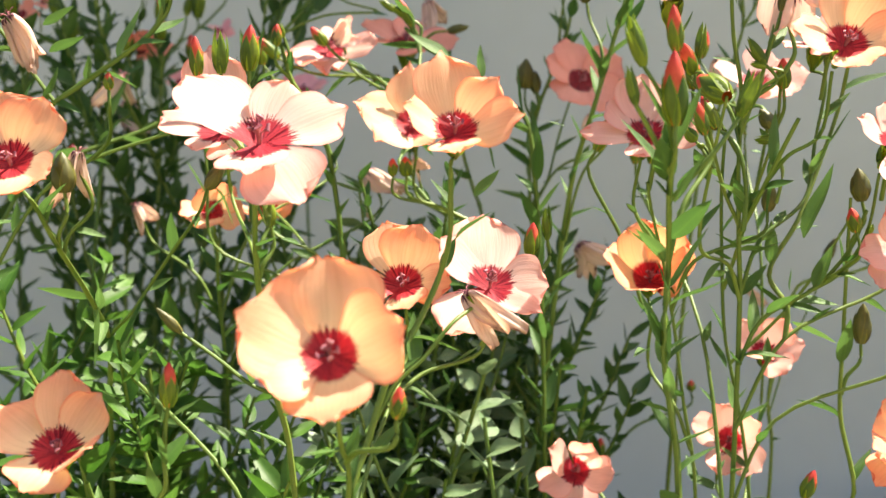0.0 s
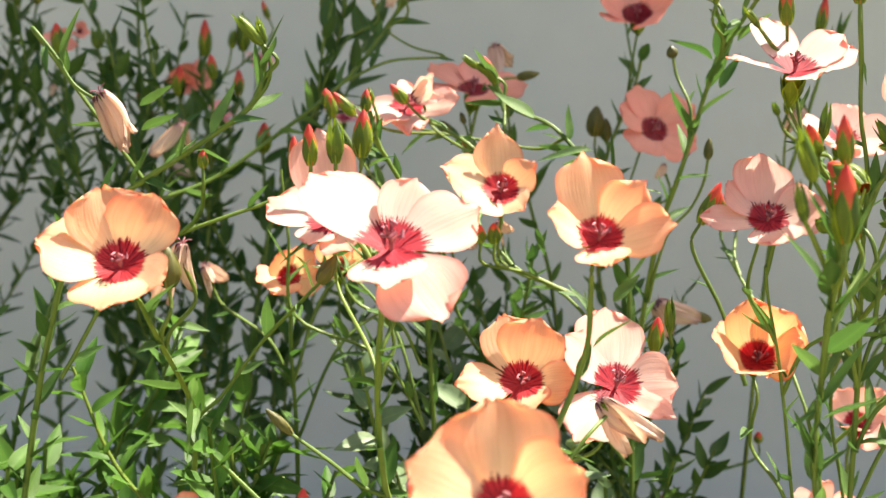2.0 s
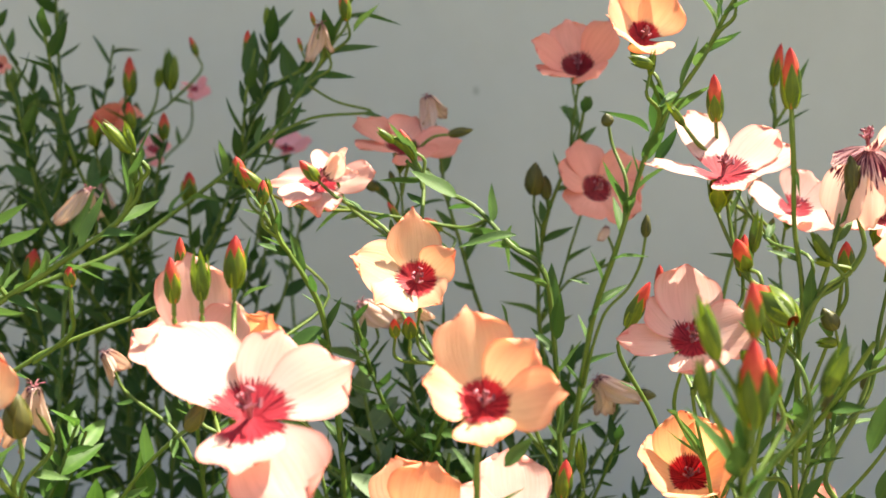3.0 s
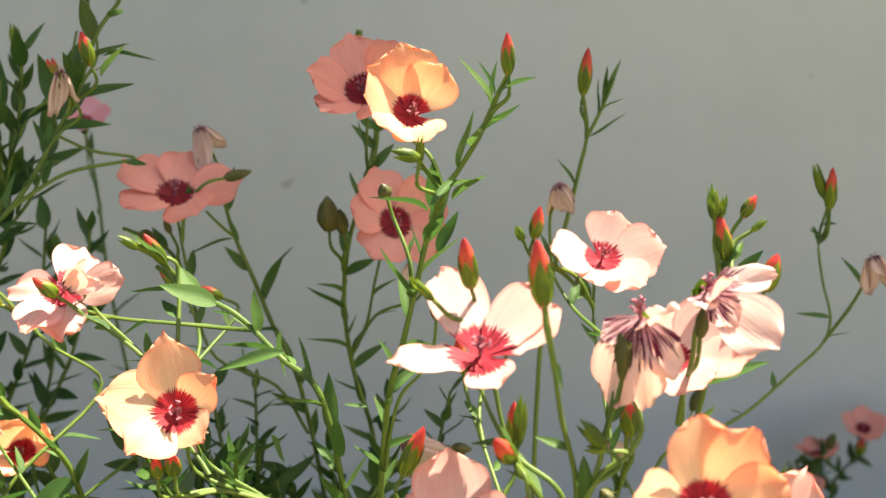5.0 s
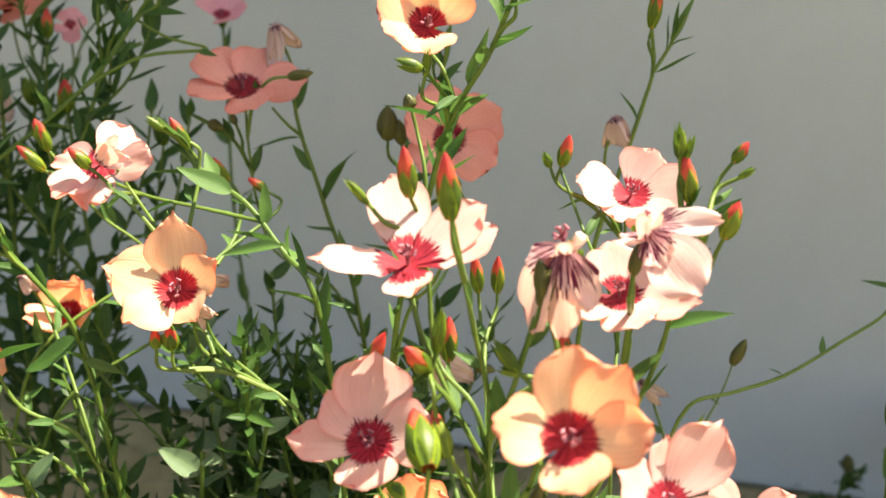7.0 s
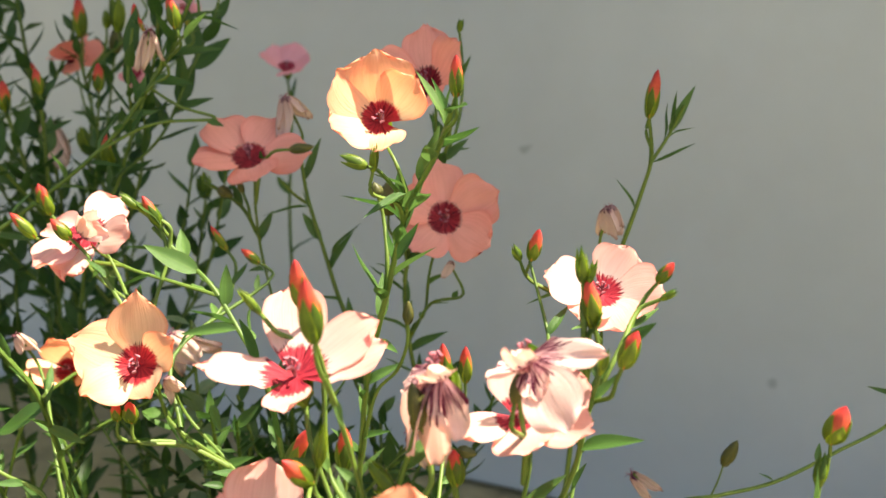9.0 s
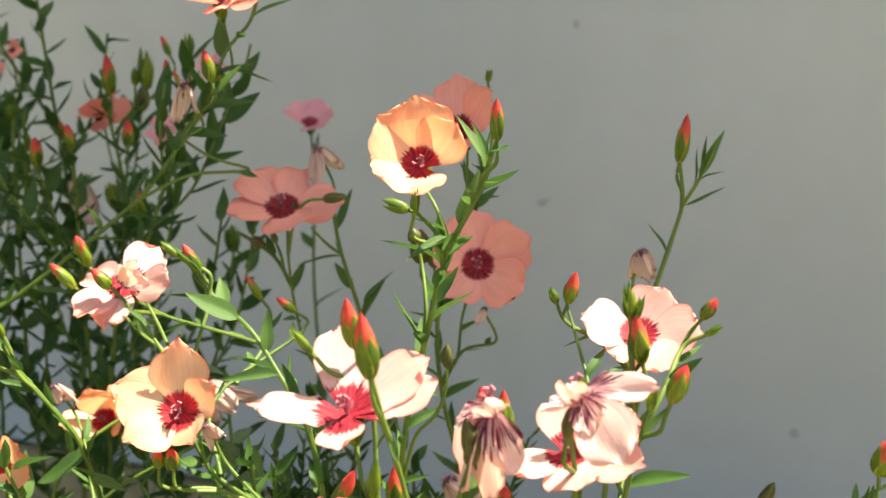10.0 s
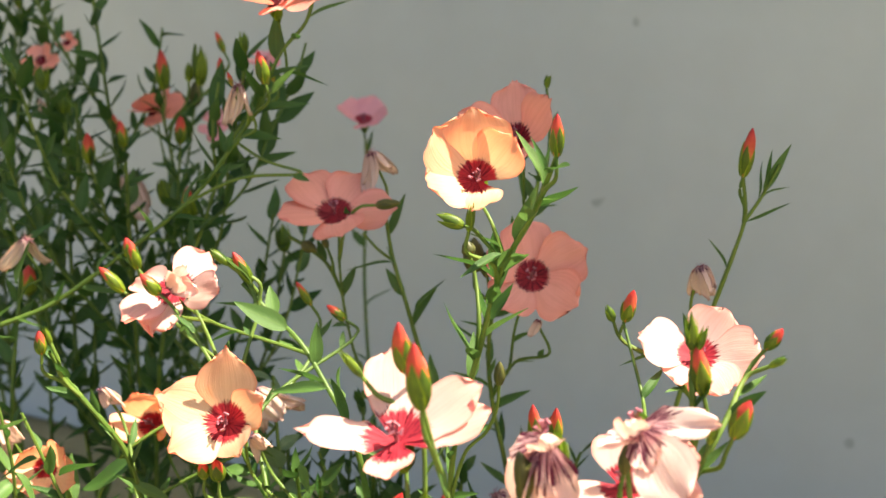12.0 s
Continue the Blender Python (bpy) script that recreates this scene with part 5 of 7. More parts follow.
leaf(p, (0.0391, 0.4605, 0.3864), (-0.0193, 0, -0.0025), 0.0194, LEAVES, 0, 0.79)
leaf(p, (0.0388, 0.4731, 0.3875), (-0.0017, 0, -0.0162), 0.0163, LEAVES, 0, 0.72)
leaf(p, (0.0195, 0.4494, 0.3604), (0.0027, 0, -0.0099), 0.0103, LEAVES, 0, 1.01)
leaf(p, (0.0339, 0.4491, 0.3668), (0.0027, 0, -0.0093), 0.0097, LEAVES, 0, 1.15)
leaf(p, (0.0607, 0.4477, 0.3739), (-0.007, 0, 0.0006), 0.0070, LEAVES, 0, 0.72)
p = plant(0.058, 0.501, "tall flax stem with a cupped apricot flower at its top", "flax plants by the wall")
stem(p, [(0.1035, 0.4608, 0.462), (0.1014, 0.464, 0.4562), (0.0963, 0.4689, 0.4423), (0.0873, 0.4753, 0.4246), (0.0826, 0.4803, 0.4094), (0.0791, 0.482, 0.3939), (0.075, 0.4831, 0.377), (0.0693, 0.489, 0.3501), (0.0592, 0.4971, 0.173), (0.0578, 0.5007, -0.004)], 0.00066, 0.0011, 0.0075, 0.0152, 32, LEAVES, 0.0)
bud(p, (0.1035, 0.4608, 0.462), (0.1033, 0.4608, 0.4732), "red", 0.352)
stem(p, [(0.1035, 0.4608, 0.462), (0.1035, 0.4608, 0.456), (0.1003, 0.4647, 0.4515), (0.0975, 0.4677, 0.4457)], 0.0005, 0.0008, 0.0120, 0.011, 35, LEAVES, 0.008)
flower(p, (0.0788, 0.4768, 0.4486), (0.1502, -0.7611, 0.6309), [(-0.0112, -0.0121, 0.0016), (-0.0111, -0.0028, 0.0145), (-0.0018, 0.0017, 0.0198), (0.0101, 0.0009, 0.0130), (0.0023, -0.0124, -0.0045)], ORANGE, (0.58, 0.54, 0.53, 0.49, 0.58))
stem(p, [(0.0771, 0.4838, 0.441), (0.0837, 0.4753, 0.4362), (0.0873, 0.4753, 0.4246)], 0.0005, 0.0007, 0.0112, 0.014, 40, LEAVES, 0.01)
bud(p, (0.0791, 0.4608, 0.4404), (0.0708, 0.4608, 0.4429), "green", 0.370)
stem(p, [(0.0791, 0.4608, 0.4404), (0.0803, 0.4688, 0.4363), (0.0873, 0.4753, 0.4246)], 0.0005, 0.0007, 0.0112, 0.014, 40, LEAVES, 0.01)
bud(p, (0.0794, 0.4656, 0.4373), (0.0803, 0.4656, 0.446), "green", 0.252)
stem(p, [(0.0794, 0.4656, 0.4373), (0.0787, 0.4656, 0.4313), (0.0846, 0.4728, 0.4254), (0.085, 0.4778, 0.417)], 0.0005, 0.0008, 0.0120, 0.011, 35, LEAVES, 0.008)
leaf(p, (0.1003, 0.464, 0.4558), (-0.0034, 0, 0.0101), 0.0107, LEAVES, 0, 0.72)
leaf(p, (0.1, 0.4656, 0.4552), (0.0004, 0, 0.0095), 0.0095, LEAVES, 0, 0.72)
leaf(p, (0.0886, 0.4657, 0.4316), (-0.0083, -0.013, -0.0014), 0.0154, LEAVES, 0, 0.65)
leaf(p, (0.0888, 0.4689, 0.4251), (0.0084, -0.008, 0.0112), 0.0161, LEAVES, 0, 0.86)
leaf(p, (0.0833, 0.4802, 0.418), (-0.0149, 0, 0.0102), 0.0180, LEAVES, 0, 0.86)
leaf(p, (0.0846, 0.4722, 0.4086), (0.0068, 0, 0.012), 0.0138, LEAVES, 0, 0.94)
leaf(p, (0.0776, 0.4802, 0.3906), (-0.0098, 0, 0.0175), 0.0201, LEAVES, 0, 0.86)
leaf(p, (0.097, 0.4689, 0.4437), (0.0053, 0, 0.0054), 0.0076, LEAVES, 0, 0.94)
bud(p, (0.0727, 0.4951, 0.4182), (0.0714, 0.4951, 0.4227), "dark", 0.792)
stem(p, [(0.0727, 0.4951, 0.4182), (0.0742, 0.4952, 0.4123), (0.0779, 0.486, 0.4008), (0.0776, 0.4825, 0.3875)], 0.0005, 0.0008, 0.0120, 0.011, 35, LEAVES, 0.008)
bud(p, (0.085, 0.4833, 0.3826), (0.085, 0.4834, 0.3903), "dark", 0.396)
stem(p, [(0.085, 0.4833, 0.3826), (0.0842, 0.4843, 0.3739), (0.0806, 0.486, 0.3643), (0.074, 0.4884, 0.3555), (0.0702, 0.4892, 0.3424), (0.068, 0.49, 0.3279)], 0.0005, 0.0007, 0.0, 0.014, 40, LEAVES, 0.01)
p = plant(0.079, 0.573, "flax plant with salmon flowers in the wall's shade", "flax plants by the wall")
stem(p, [(0.0779, 0.5765, 0.4221), (0.0765, 0.5774, 0.4088), (0.0727, 0.5775, 0.3966), (0.0651, 0.5746, 0.3763), (0.0618, 0.572, 0.3542), (0.0636, 0.5732, 0.3254), (0.07, 0.5733, 0.2952), (0.0788, 0.5733, 0.1456), (0.0793, 0.5733, -0.004)], 0.00066, 0.0011, 0.0075, 0.0152, 45, LEAVES, 0.0)
flower(p, (0.0718, 0.5625, 0.4340), (-0.219, -0.686, 0.694), [(-0.0188, -0.005, 0.0103), (-0.0033, 0.0121, 0.0182), (0.012, -0.0061, 0.0175), (0.0049, -0.0197, -0.0018), (-0.0158, -0.0143, -0.0016)], SALMON, 0.38)
stem(p, [(0.0736, 0.5695, 0.4268), (0.0728, 0.5754, 0.4079), (0.0732, 0.581, 0.3981), (0.0694, 0.5764, 0.3887)], 0.0005, 0.0007, 0.0120, 0.013, 40, LEAVES, 0.012)
flower(p, (0.0802, 0.5559, 0.3880), (0.2006, -0.8026, 0.5618), [(-0.0058, 0.0095, 0.0180), (0.0177, 0.0051, 0.0105), (0.0171, -0.0057, -0.0073), (-0.0085, -0.0123, -0.0082), (-0.0153, -0.0016, 0.0095)], SALMON, (0.45, 0.47, 0.52, 0.56, 0.53))
stem(p, [(0.0776, 0.5643, 0.3808), (0.0731, 0.5646, 0.3638), (0.0688, 0.5727, 0.3406), (0.0648, 0.573, 0.3353), (0.0634, 0.5732, 0.329)], 0.0005, 0.0007, 0.0112, 0.014, 40, LEAVES, 0.01)
bud(p, (0.0575, 0.5647, 0.3838), (0.0574, 0.5647, 0.3968), "dark", 0.528)
stem(p, [(0.0575, 0.5647, 0.3838), (0.0578, 0.5647, 0.3776), (0.0617, 0.5707, 0.3694), (0.0626, 0.5726, 0.3597)], 0.0005, 0.0008, 0.0120, 0.011, 35, LEAVES, 0.008)
bud(p, (0.0625, 0.5645, 0.3823), (0.0615, 0.5644, 0.3917), "dark", 0.440)
stem(p, [(0.0625, 0.5645, 0.3823), (0.0633, 0.5645, 0.3763), (0.0622, 0.5688, 0.3716), (0.062, 0.5714, 0.3657)], 0.0005, 0.0008, 0.0120, 0.011, 35, LEAVES, 0.008)
wilted(p, (0.0841, 0.5495, 0.3743), (0.0839, 0.5497, 0.3671), WITHERED, 2, 0.3, 0.25)
stem(p, [(0.084, 0.5496, 0.3729), (0.088, 0.5529, 0.3609), (0.0731, 0.5665, 0.3489), (0.0638, 0.5731, 0.3306)], 0.0005, 0.0007, 0.012, 0.011, 40, LEAVES, 0.012)
bud(p, (0.074, 0.6065, 0.442), (0.0747, 0.6067, 0.4478), "green", 0.370)
stem(p, [(0.074, 0.6065, 0.442), (0.075, 0.6064, 0.4354), (0.0768, 0.6005, 0.4213), (0.0773, 0.5889, 0.4105), (0.0754, 0.5863, 0.4043), (0.0735, 0.582, 0.399)], 0.0005, 0.0007, 0.0112, 0.014, 40, LEAVES, 0.01)
p = plant(0.059, 0.573, "flax plant with a wide salmon flower and a withered one", "flax plants by the wall")
stem(p, [(0.0209, 0.5769, 0.3955), (0.0233, 0.5764, 0.3818), (0.0293, 0.5745, 0.3634), (0.0343, 0.5734, 0.347), (0.0435, 0.5733, 0.3186), (0.0578, 0.5733, 0.1573), (0.0591, 0.5733, -0.004)], 0.00066, 0.0011, 0.011, 0.0152, 45, LEAVES, 0.0)
flower(p, (0.0054, 0.5643, 0.4014), (0.0660, -0.4200, 0.9051), [(-0.0177, -0.0116, 0.0006), (-0.0180, 0.0100, 0.0108), (0.0057, 0.0146, 0.0103), (0.0230, 0.0018, 0.0027), (0.0078, -0.0148, -0.0032)], SALMON, (0.47, 0.43, 0.53, 0.40, 0.58))
stem(p, [(0.0045, 0.5708, 0.3918), (0.0058, 0.5671, 0.3784), (0.0079, 0.5682, 0.3556), (0.0135, 0.5701, 0.3351), (0.0348, 0.5723, 0.3201), (0.0453, 0.5733, 0.2985)], 0.0005, 0.0007, 0.0112, 0.014, 40, LEAVES, 0.01)
wilted(p, (0.0146, 0.5793, 0.4199), (0.0204, 0.5795, 0.4049), WITHERED, 4, 0.28, 0.25)
stem(p, [(0.0157, 0.5794, 0.4171), (0.0197, 0.5824, 0.4051), (0.0203, 0.5786, 0.3999), (0.0212, 0.5769, 0.3938)], 0.0005, 0.0007, 0.012, 0.011, 40, LEAVES, 0.012)
bud(p, (0.0229, 0.5596, 0.4073), (0.0321, 0.5585, 0.4095), "dark", 0.352)
stem(p, [(0.0229, 0.5596, 0.4073), (0.0168, 0.5599, 0.4061), (0.0083, 0.5674, 0.395), (0.0054, 0.5681, 0.3817)], 0.0005, 0.0008, 0.0120, 0.011, 35, LEAVES, 0.008)
bud(p, (-0.0087, 0.5672, 0.3867), (-0.003, 0.5673, 0.3841), "dark", 0.616)
stem(p, [(-0.0087, 0.5672, 0.3867), (-0.0142, 0.5671, 0.3892), (-0.0001, 0.5674, 0.3804), (0.0069, 0.5679, 0.367)], 0.0005, 0.0008, 0.0120, 0.011, 35, LEAVES, 0.008)
bud(p, (0.0022, 0.5641, 0.3873), (0.0005, 0.5642, 0.3921), "dark", 0.440)
stem(p, [(0.0022, 0.5641, 0.3873), (0.0042, 0.5639, 0.3817), (0.0036, 0.5667, 0.3762), (0.0051, 0.5678, 0.3704)], 0.0005, 0.0008, 0.0120, 0.011, 35, LEAVES, 0.008)
leaf(p, (0.0328, 0.574, 0.3615), (0.0102, 0, 0.0158), 0.0188, LEAVES, 0, 0.72)
leaf(p, (0.0234, 0.5763, 0.3789), (-0.0188, 0, -0.0028), 0.0190, LEAVES, 0, 0.72)
stem(p, [(0.0151, 0.5674, 0.3931), (0.0197, 0.5704, 0.3861), (0.0241, 0.5763, 0.3795)], 0.0005, 0.0007, 0.0, 0.014, 40, LEAVES, 0.01)
p = plant(-0.145, 0.519, "long arching flax stem with buds and withered flower", "flax plants by the wall")
stem(p, [(-0.0025, 0.5733, 0.4809), (-0.0067, 0.5734, 0.4682), (-0.0153, 0.5703, 0.4575), (-0.025, 0.5681, 0.436), (-0.0328, 0.565, 0.424), (-0.0461, 0.5568, 0.4054), (-0.0813, 0.5438, 0.376), (-0.0992, 0.5356, 0.3635), (-0.1193, 0.5275, 0.3554), (-0.145, 0.5194, 0.3416), (-0.1821, 0.5135, 0.1688), (-0.145, 0.5194, -0.004)], 0.00066, 0.0011, 0.008, 0.0152, 45, LEAVES, 0.0)
wilted(p, (-0.0269, 0.5581, 0.4474), (-0.0279, 0.5597, 0.4290), WITHERED, 3, 0.20, 0.12)
stem(p, [(-0.0271, 0.5583, 0.4433), (-0.0229, 0.5627, 0.4315), (-0.03, 0.5643, 0.4261), (-0.0361, 0.5631, 0.4193)], 0.0005, 0.0007, 0.012, 0.011, 40, LEAVES, 0.012)
bud(p, (-0.0169, 0.5584, 0.4492), (-0.0189, 0.5578, 0.4606), "half", 0.352)
stem(p, [(-0.0169, 0.5584, 0.4492), (-0.0159, 0.559, 0.4433), (-0.0237, 0.5649, 0.436), (-0.0309, 0.5659, 0.427)], 0.0005, 0.0008, 0.0120, 0.011, 35, LEAVES, 0.008)
bud(p, (-0.0291, 0.558, 0.4475), (-0.0306, 0.5578, 0.4522), "red", 0.352)
stem(p, [(-0.0291, 0.558, 0.4475), (-0.0274, 0.5584, 0.4417), (-0.0256, 0.5631, 0.4367), (-0.0273, 0.5655, 0.4316)], 0.0005, 0.0008, 0.0120, 0.011, 35, LEAVES, 0.008)
stem(p, [(-0.0328, 0.565, 0.425), (-0.0208, 0.5652, 0.4183), (-0.0069, 0.5653, 0.4148), (-0.0299, 0.5618, 0.412), (-0.0505, 0.555, 0.4017)], 0.0005, 0.0007, 0.014, 0.014, 40, LEAVES, 0.01)
leaf(p, (-0.0143, 0.5588, 0.4453), (0.0083, 0, 0.0114), 0.0141, LEAVES, 0, 0.94)
leaf(p, (-0.033, 0.5594, 0.4223), (0.0031, 0, 0.0029), 0.0042, LEAVES, 0, 1.44)
leaf(p, (-0.025, 0.5681, 0.436), (0.0068, 0, 0.0158), 0.0172, LEAVES, 0, 0.72)
leaf(p, (-0.0239, 0.5682, 0.4361), (0.0189, 0, 0.0054), 0.0197, LEAVES, 0, 0.72)
leaf(p, (-0.0139, 0.5675, 0.45), (0.0175, 0, 0.0023), 0.0176, LEAVES, 0, 0.72)
flower(p, (-0.0184, 0.5733, 0.4749), (-0.064, -0.318, 0.946), [(-0.0064, -0.0148, 0.0034), (-0.0114, 0.0108, 0.0038), (0.0122, -0.0048, 0.0105), (0.0171, -0.0002, 0.002), (0.007, -0.0136, -0.0002)], SALMON, 0.44)
stem(p, [(-0.0179, 0.5758, 0.4675), (-0.0173, 0.579, 0.448), (-0.0221, 0.5716, 0.4407), (-0.028, 0.567, 0.4315)], 0.0005, 0.0007, 0.0120, 0.013, 40, LEAVES, 0.012)
p = plant(0.124, 0.544, "slender flax stem with one red bud above a withered bloom", "flax plants by the wall")
stem(p, [(0.1482, 0.5604, 0.4297), (0.1501, 0.561, 0.4145), (0.1477, 0.5612, 0.4023), (0.1442, 0.5598, 0.3888), (0.1388, 0.5583, 0.369), (0.134, 0.5558, 0.3511), (0.1308, 0.5519, 0.327), (0.1249, 0.5461, 0.1615), (0.1243, 0.5436, -0.004)], 0.00066, 0.0011, 0.0, 0.0106, 45, LEAVES, 0.0)
bud(p, (0.1483, 0.5604, 0.4291), (0.15, 0.5603, 0.4456), "red", 0.299)
stem(p, [(0.1483, 0.5604, 0.4291), (0.1477, 0.5606, 0.4234), (0.1497, 0.5608, 0.4182), (0.1499, 0.561, 0.4129)], 0.0005, 0.0008, 0.0120, 0.011, 35, LEAVES, 0.008)
stem(p, [(0.1595, 0.561, 0.4338), (0.1549, 0.5612, 0.4225), (0.1499, 0.561, 0.4129)], 0.0005, 0.0007, 0.0, 0.014, 40, LEAVES, 0.01)
leaf(p, (0.1508, 0.561, 0.4132), (0.0144, 0, 0.0057), 0.0155, LEAVES, 0, 0.65)
leaf(p, (0.1537, 0.5612, 0.4214), (-0.0004, 0, 0.0131), 0.0132, LEAVES, 0, 0.72)
leaf(p, (0.1553, 0.5612, 0.4235), (0.0089, 0, 0.016), 0.0183, LEAVES, 0, 0.86)
leaf(p, (0.1555, 0.5612, 0.4225), (0.0064, 0, 0.0059), 0.0087, LEAVES, 0, 0.72)
leaf(p, (0.1561, 0.5611, 0.4246), (0.0022, 0, 0.0144), 0.0145, LEAVES, 0, 0.5)
leaf(p, (0.1455, 0.5609, 0.3962), (-0.0056, 0, 0.0111), 0.0124, LEAVES, 0, 0.72)
wilted(p, (0.1377, 0.5508, 0.3994), (0.1419, 0.5511, 0.3868), WITHERED, 5, 0.38, 0.25)
stem(p, [(0.1385, 0.5509, 0.397), (0.1354, 0.5533, 0.3879), (0.1362, 0.5549, 0.3678), (0.1362, 0.5564, 0.3619), (0.1352, 0.5564, 0.3556)], 0.0005, 0.0007, 0.0112, 0.014, 40, LEAVES, 0.01)
p = plant(0.161, 0.519, "long leaning flax stem with a slim bud", "flax plants by the wall")
stem(p, [(0.2386, 0.5539, 0.3828), (0.2416, 0.5656, 0.3645), (0.2409, 0.5568, 0.3513), (0.2413, 0.5491, 0.3407), (0.2368, 0.5431, 0.3343), (0.2213, 0.5354, 0.3261), (0.2007, 0.5268, 0.3157), (0.1831, 0.5208, 0.3116), (0.1675, 0.5152, 0.3084), (0.1590, 0.5170, 0.2620), (0.1625, 0.5191, 0.2401), (0.1605, 0.5194, 0.1179), (0.1609, 0.5194, -0.0040)], 0.00050, 0.00085, 0.0225, 0.0106, 45, LEAVES, 0.0)
bud(p, (0.2389, 0.5523, 0.3832), (0.2387, 0.5523, 0.3988), "red", 0.299)
stem(p, [(0.2389, 0.5523, 0.3832), (0.2390, 0.5524, 0.3774), (0.2392, 0.5535, 0.3727), (0.2416, 0.5656, 0.3645)], 0.0005, 0.0008, 0.0120, 0.011, 35, LEAVES, 0.008)
bud(p, (0.2377, 0.5555, 0.3865), (0.2330, 0.5555, 0.4003), "green", 0.222)
stem(p, [(0.2377, 0.5555, 0.3865), (0.2396, 0.5555, 0.3809), (0.2392, 0.5540, 0.3761), (0.2416, 0.5656, 0.3645)], 0.0005, 0.0008, 0.0120, 0.011, 35, LEAVES, 0.008)
leaf(p, (0.2416, 0.5656, 0.3645), (-0.0022, 0, 0.0078), 0.0081, LEAVES, 0, 1.3)
leaf(p, (0.2413, 0.5491, 0.3407), (-0.0118, 0.0013, 0.0029), 0.0131, LEAVES, 0, 0.58)
leaf(p, (0.2007, 0.5268, 0.3157), (-0.005, 0, 0.0034), 0.0061, LEAVES, 0, 1.44)
wilted(p, (0.2428, 0.5233, 0.3749), (0.2454, 0.5178, 0.3619), WITHERED, 4, 0.36, 0.25)
stem(p, [(0.2428, 0.5233, 0.3749), (0.2430, 0.5321, 0.3572), (0.2368, 0.5431, 0.3343)], 0.0005, 0.0007, 0.0112, 0.014, 40, LEAVES, 0.01)
bud(p, (0.1838, 0.5330, 0.3160), (0.1876, 0.5330, 0.3264), "dark", 0.360)
stem(p, [(0.1838, 0.5330, 0.3160), (0.1822, 0.5330, 0.3080), (0.1790, 0.5320, 0.2990), (0.1690, 0.5250, 0.2800), (0.1600, 0.5180, 0.2535)], 0.0003, 0.0005, 0.0, 0.014, 40, LEAVES, 0.01)
wilted(p, (0.1530, 0.5394, 0.3032), (0.1677, 0.5391, 0.2919), WITHERED, 2, 0.12, 0.25)
stem(p, [(0.1557, 0.5393, 0.3010), (0.1601, 0.5426, 0.2888), (0.1642, 0.5283, 0.2767), (0.1592, 0.5175, 0.2599)], 0.0005, 0.0007, 0.012, 0.011, 40, LEAVES, 0.012)
p = plant(0.204, 0.421, "upright flax stem at the edge with orange-tipped buds", "flax plants by the wall")
stem(p, [(0.2035, 0.4146, 0.3994), (0.2037, 0.4149, 0.3950), (0.2023, 0.4128, 0.3904), (0.2017, 0.4092, 0.3824), (0.2013, 0.4056, 0.3745), (0.2012, 0.4009, 0.3639), (0.2009, 0.3955, 0.3470), (0.2016, 0.3948, 0.3284), (0.2030, 0.4200, 0.1500), (0.2040, 0.4210, -0.0040)], 0.0005, 0.00085, 0.011, 0.012, 22, LEAVES, 0.006)
bud(p, (0.2035, 0.4146, 0.3994), (0.2057, 0.4147, 0.4093), "red", 0.60)
bud(p, (0.2018, 0.4120, 0.3888), (0.2026, 0.4154, 0.3962), "green", 0.36)
stem(p, [(0.2018, 0.4120, 0.3888), (0.2015, 0.4107, 0.3857), (0.2014, 0.4068, 0.3771)], 0.0004, 0.0006, 0.0, 0.01, 35, LEAVES, 0.0)
bud(p, (0.2015, 0.3839, 0.3529), (0.2043, 0.3831, 0.3632), "red", 0.52)
stem(p, [(0.2015, 0.3839, 0.3529), (0.2015, 0.3863, 0.3461), (0.2016, 0.3948, 0.3284)], 0.0005, 0.0008, 0.012, 0.011, 35, LEAVES, 0.008)
bud(p, (0.2034, 0.3905, 0.3555), (0.2042, 0.3936, 0.3622), "green", 0.36)
stem(p, [(0.2034, 0.3905, 0.3555), (0.2028, 0.3906, 0.3484), (0.2010, 0.3931, 0.3417)], 0.0004, 0.0006, 0.0, 0.011, 35, LEAVES, 0.0)
leaf(p, (0.2014, 0.3979, 0.3573), (-0.0014, 0.0041, 0.0092), 0.0102, LEAVES, 0, 0.8)
leaf(p, (0.2015, 0.4056, 0.3745), (0.0020, 0.0036, 0.0080), 0.0090, LEAVES, 0, 0.8)
leaf(p, (0.2004, 0.3943, 0.3494), (-0.0033, -0.0048, -0.0106), 0.0121, LEAVES, 0, 0.8)
p = plant(-0.002, 0.460, "flax stem with small orange bud among leaves", "flax plants by the wall")
stem(p, [(-0.037, 0.4394, 0.3982), (-0.034, 0.4423, 0.3878), (-0.0261, 0.4455, 0.3744), (-0.0204, 0.449, 0.3601), (-0.0045, 0.456, 0.1767), (-0.002, 0.4599, -0.004)], 0.00066, 0.0011, 0.006, 0.0106, 28, LEAVES, 0.0)
bud(p, (-0.0384, 0.4376, 0.3982), (-0.0384, 0.4375, 0.4054), "half", 0.440)
stem(p, [(-0.0384, 0.4376, 0.3982), (-0.0385, 0.4377, 0.3924), (-0.0348, 0.4411, 0.3881), (-0.031, 0.4436, 0.3827)], 0.0005, 0.0008, 0.0120, 0.011, 35, LEAVES, 0.008)
bud(p, (-0.0362, 0.4394, 0.401), (-0.0378, 0.4392, 0.4062), "green", 0.296)
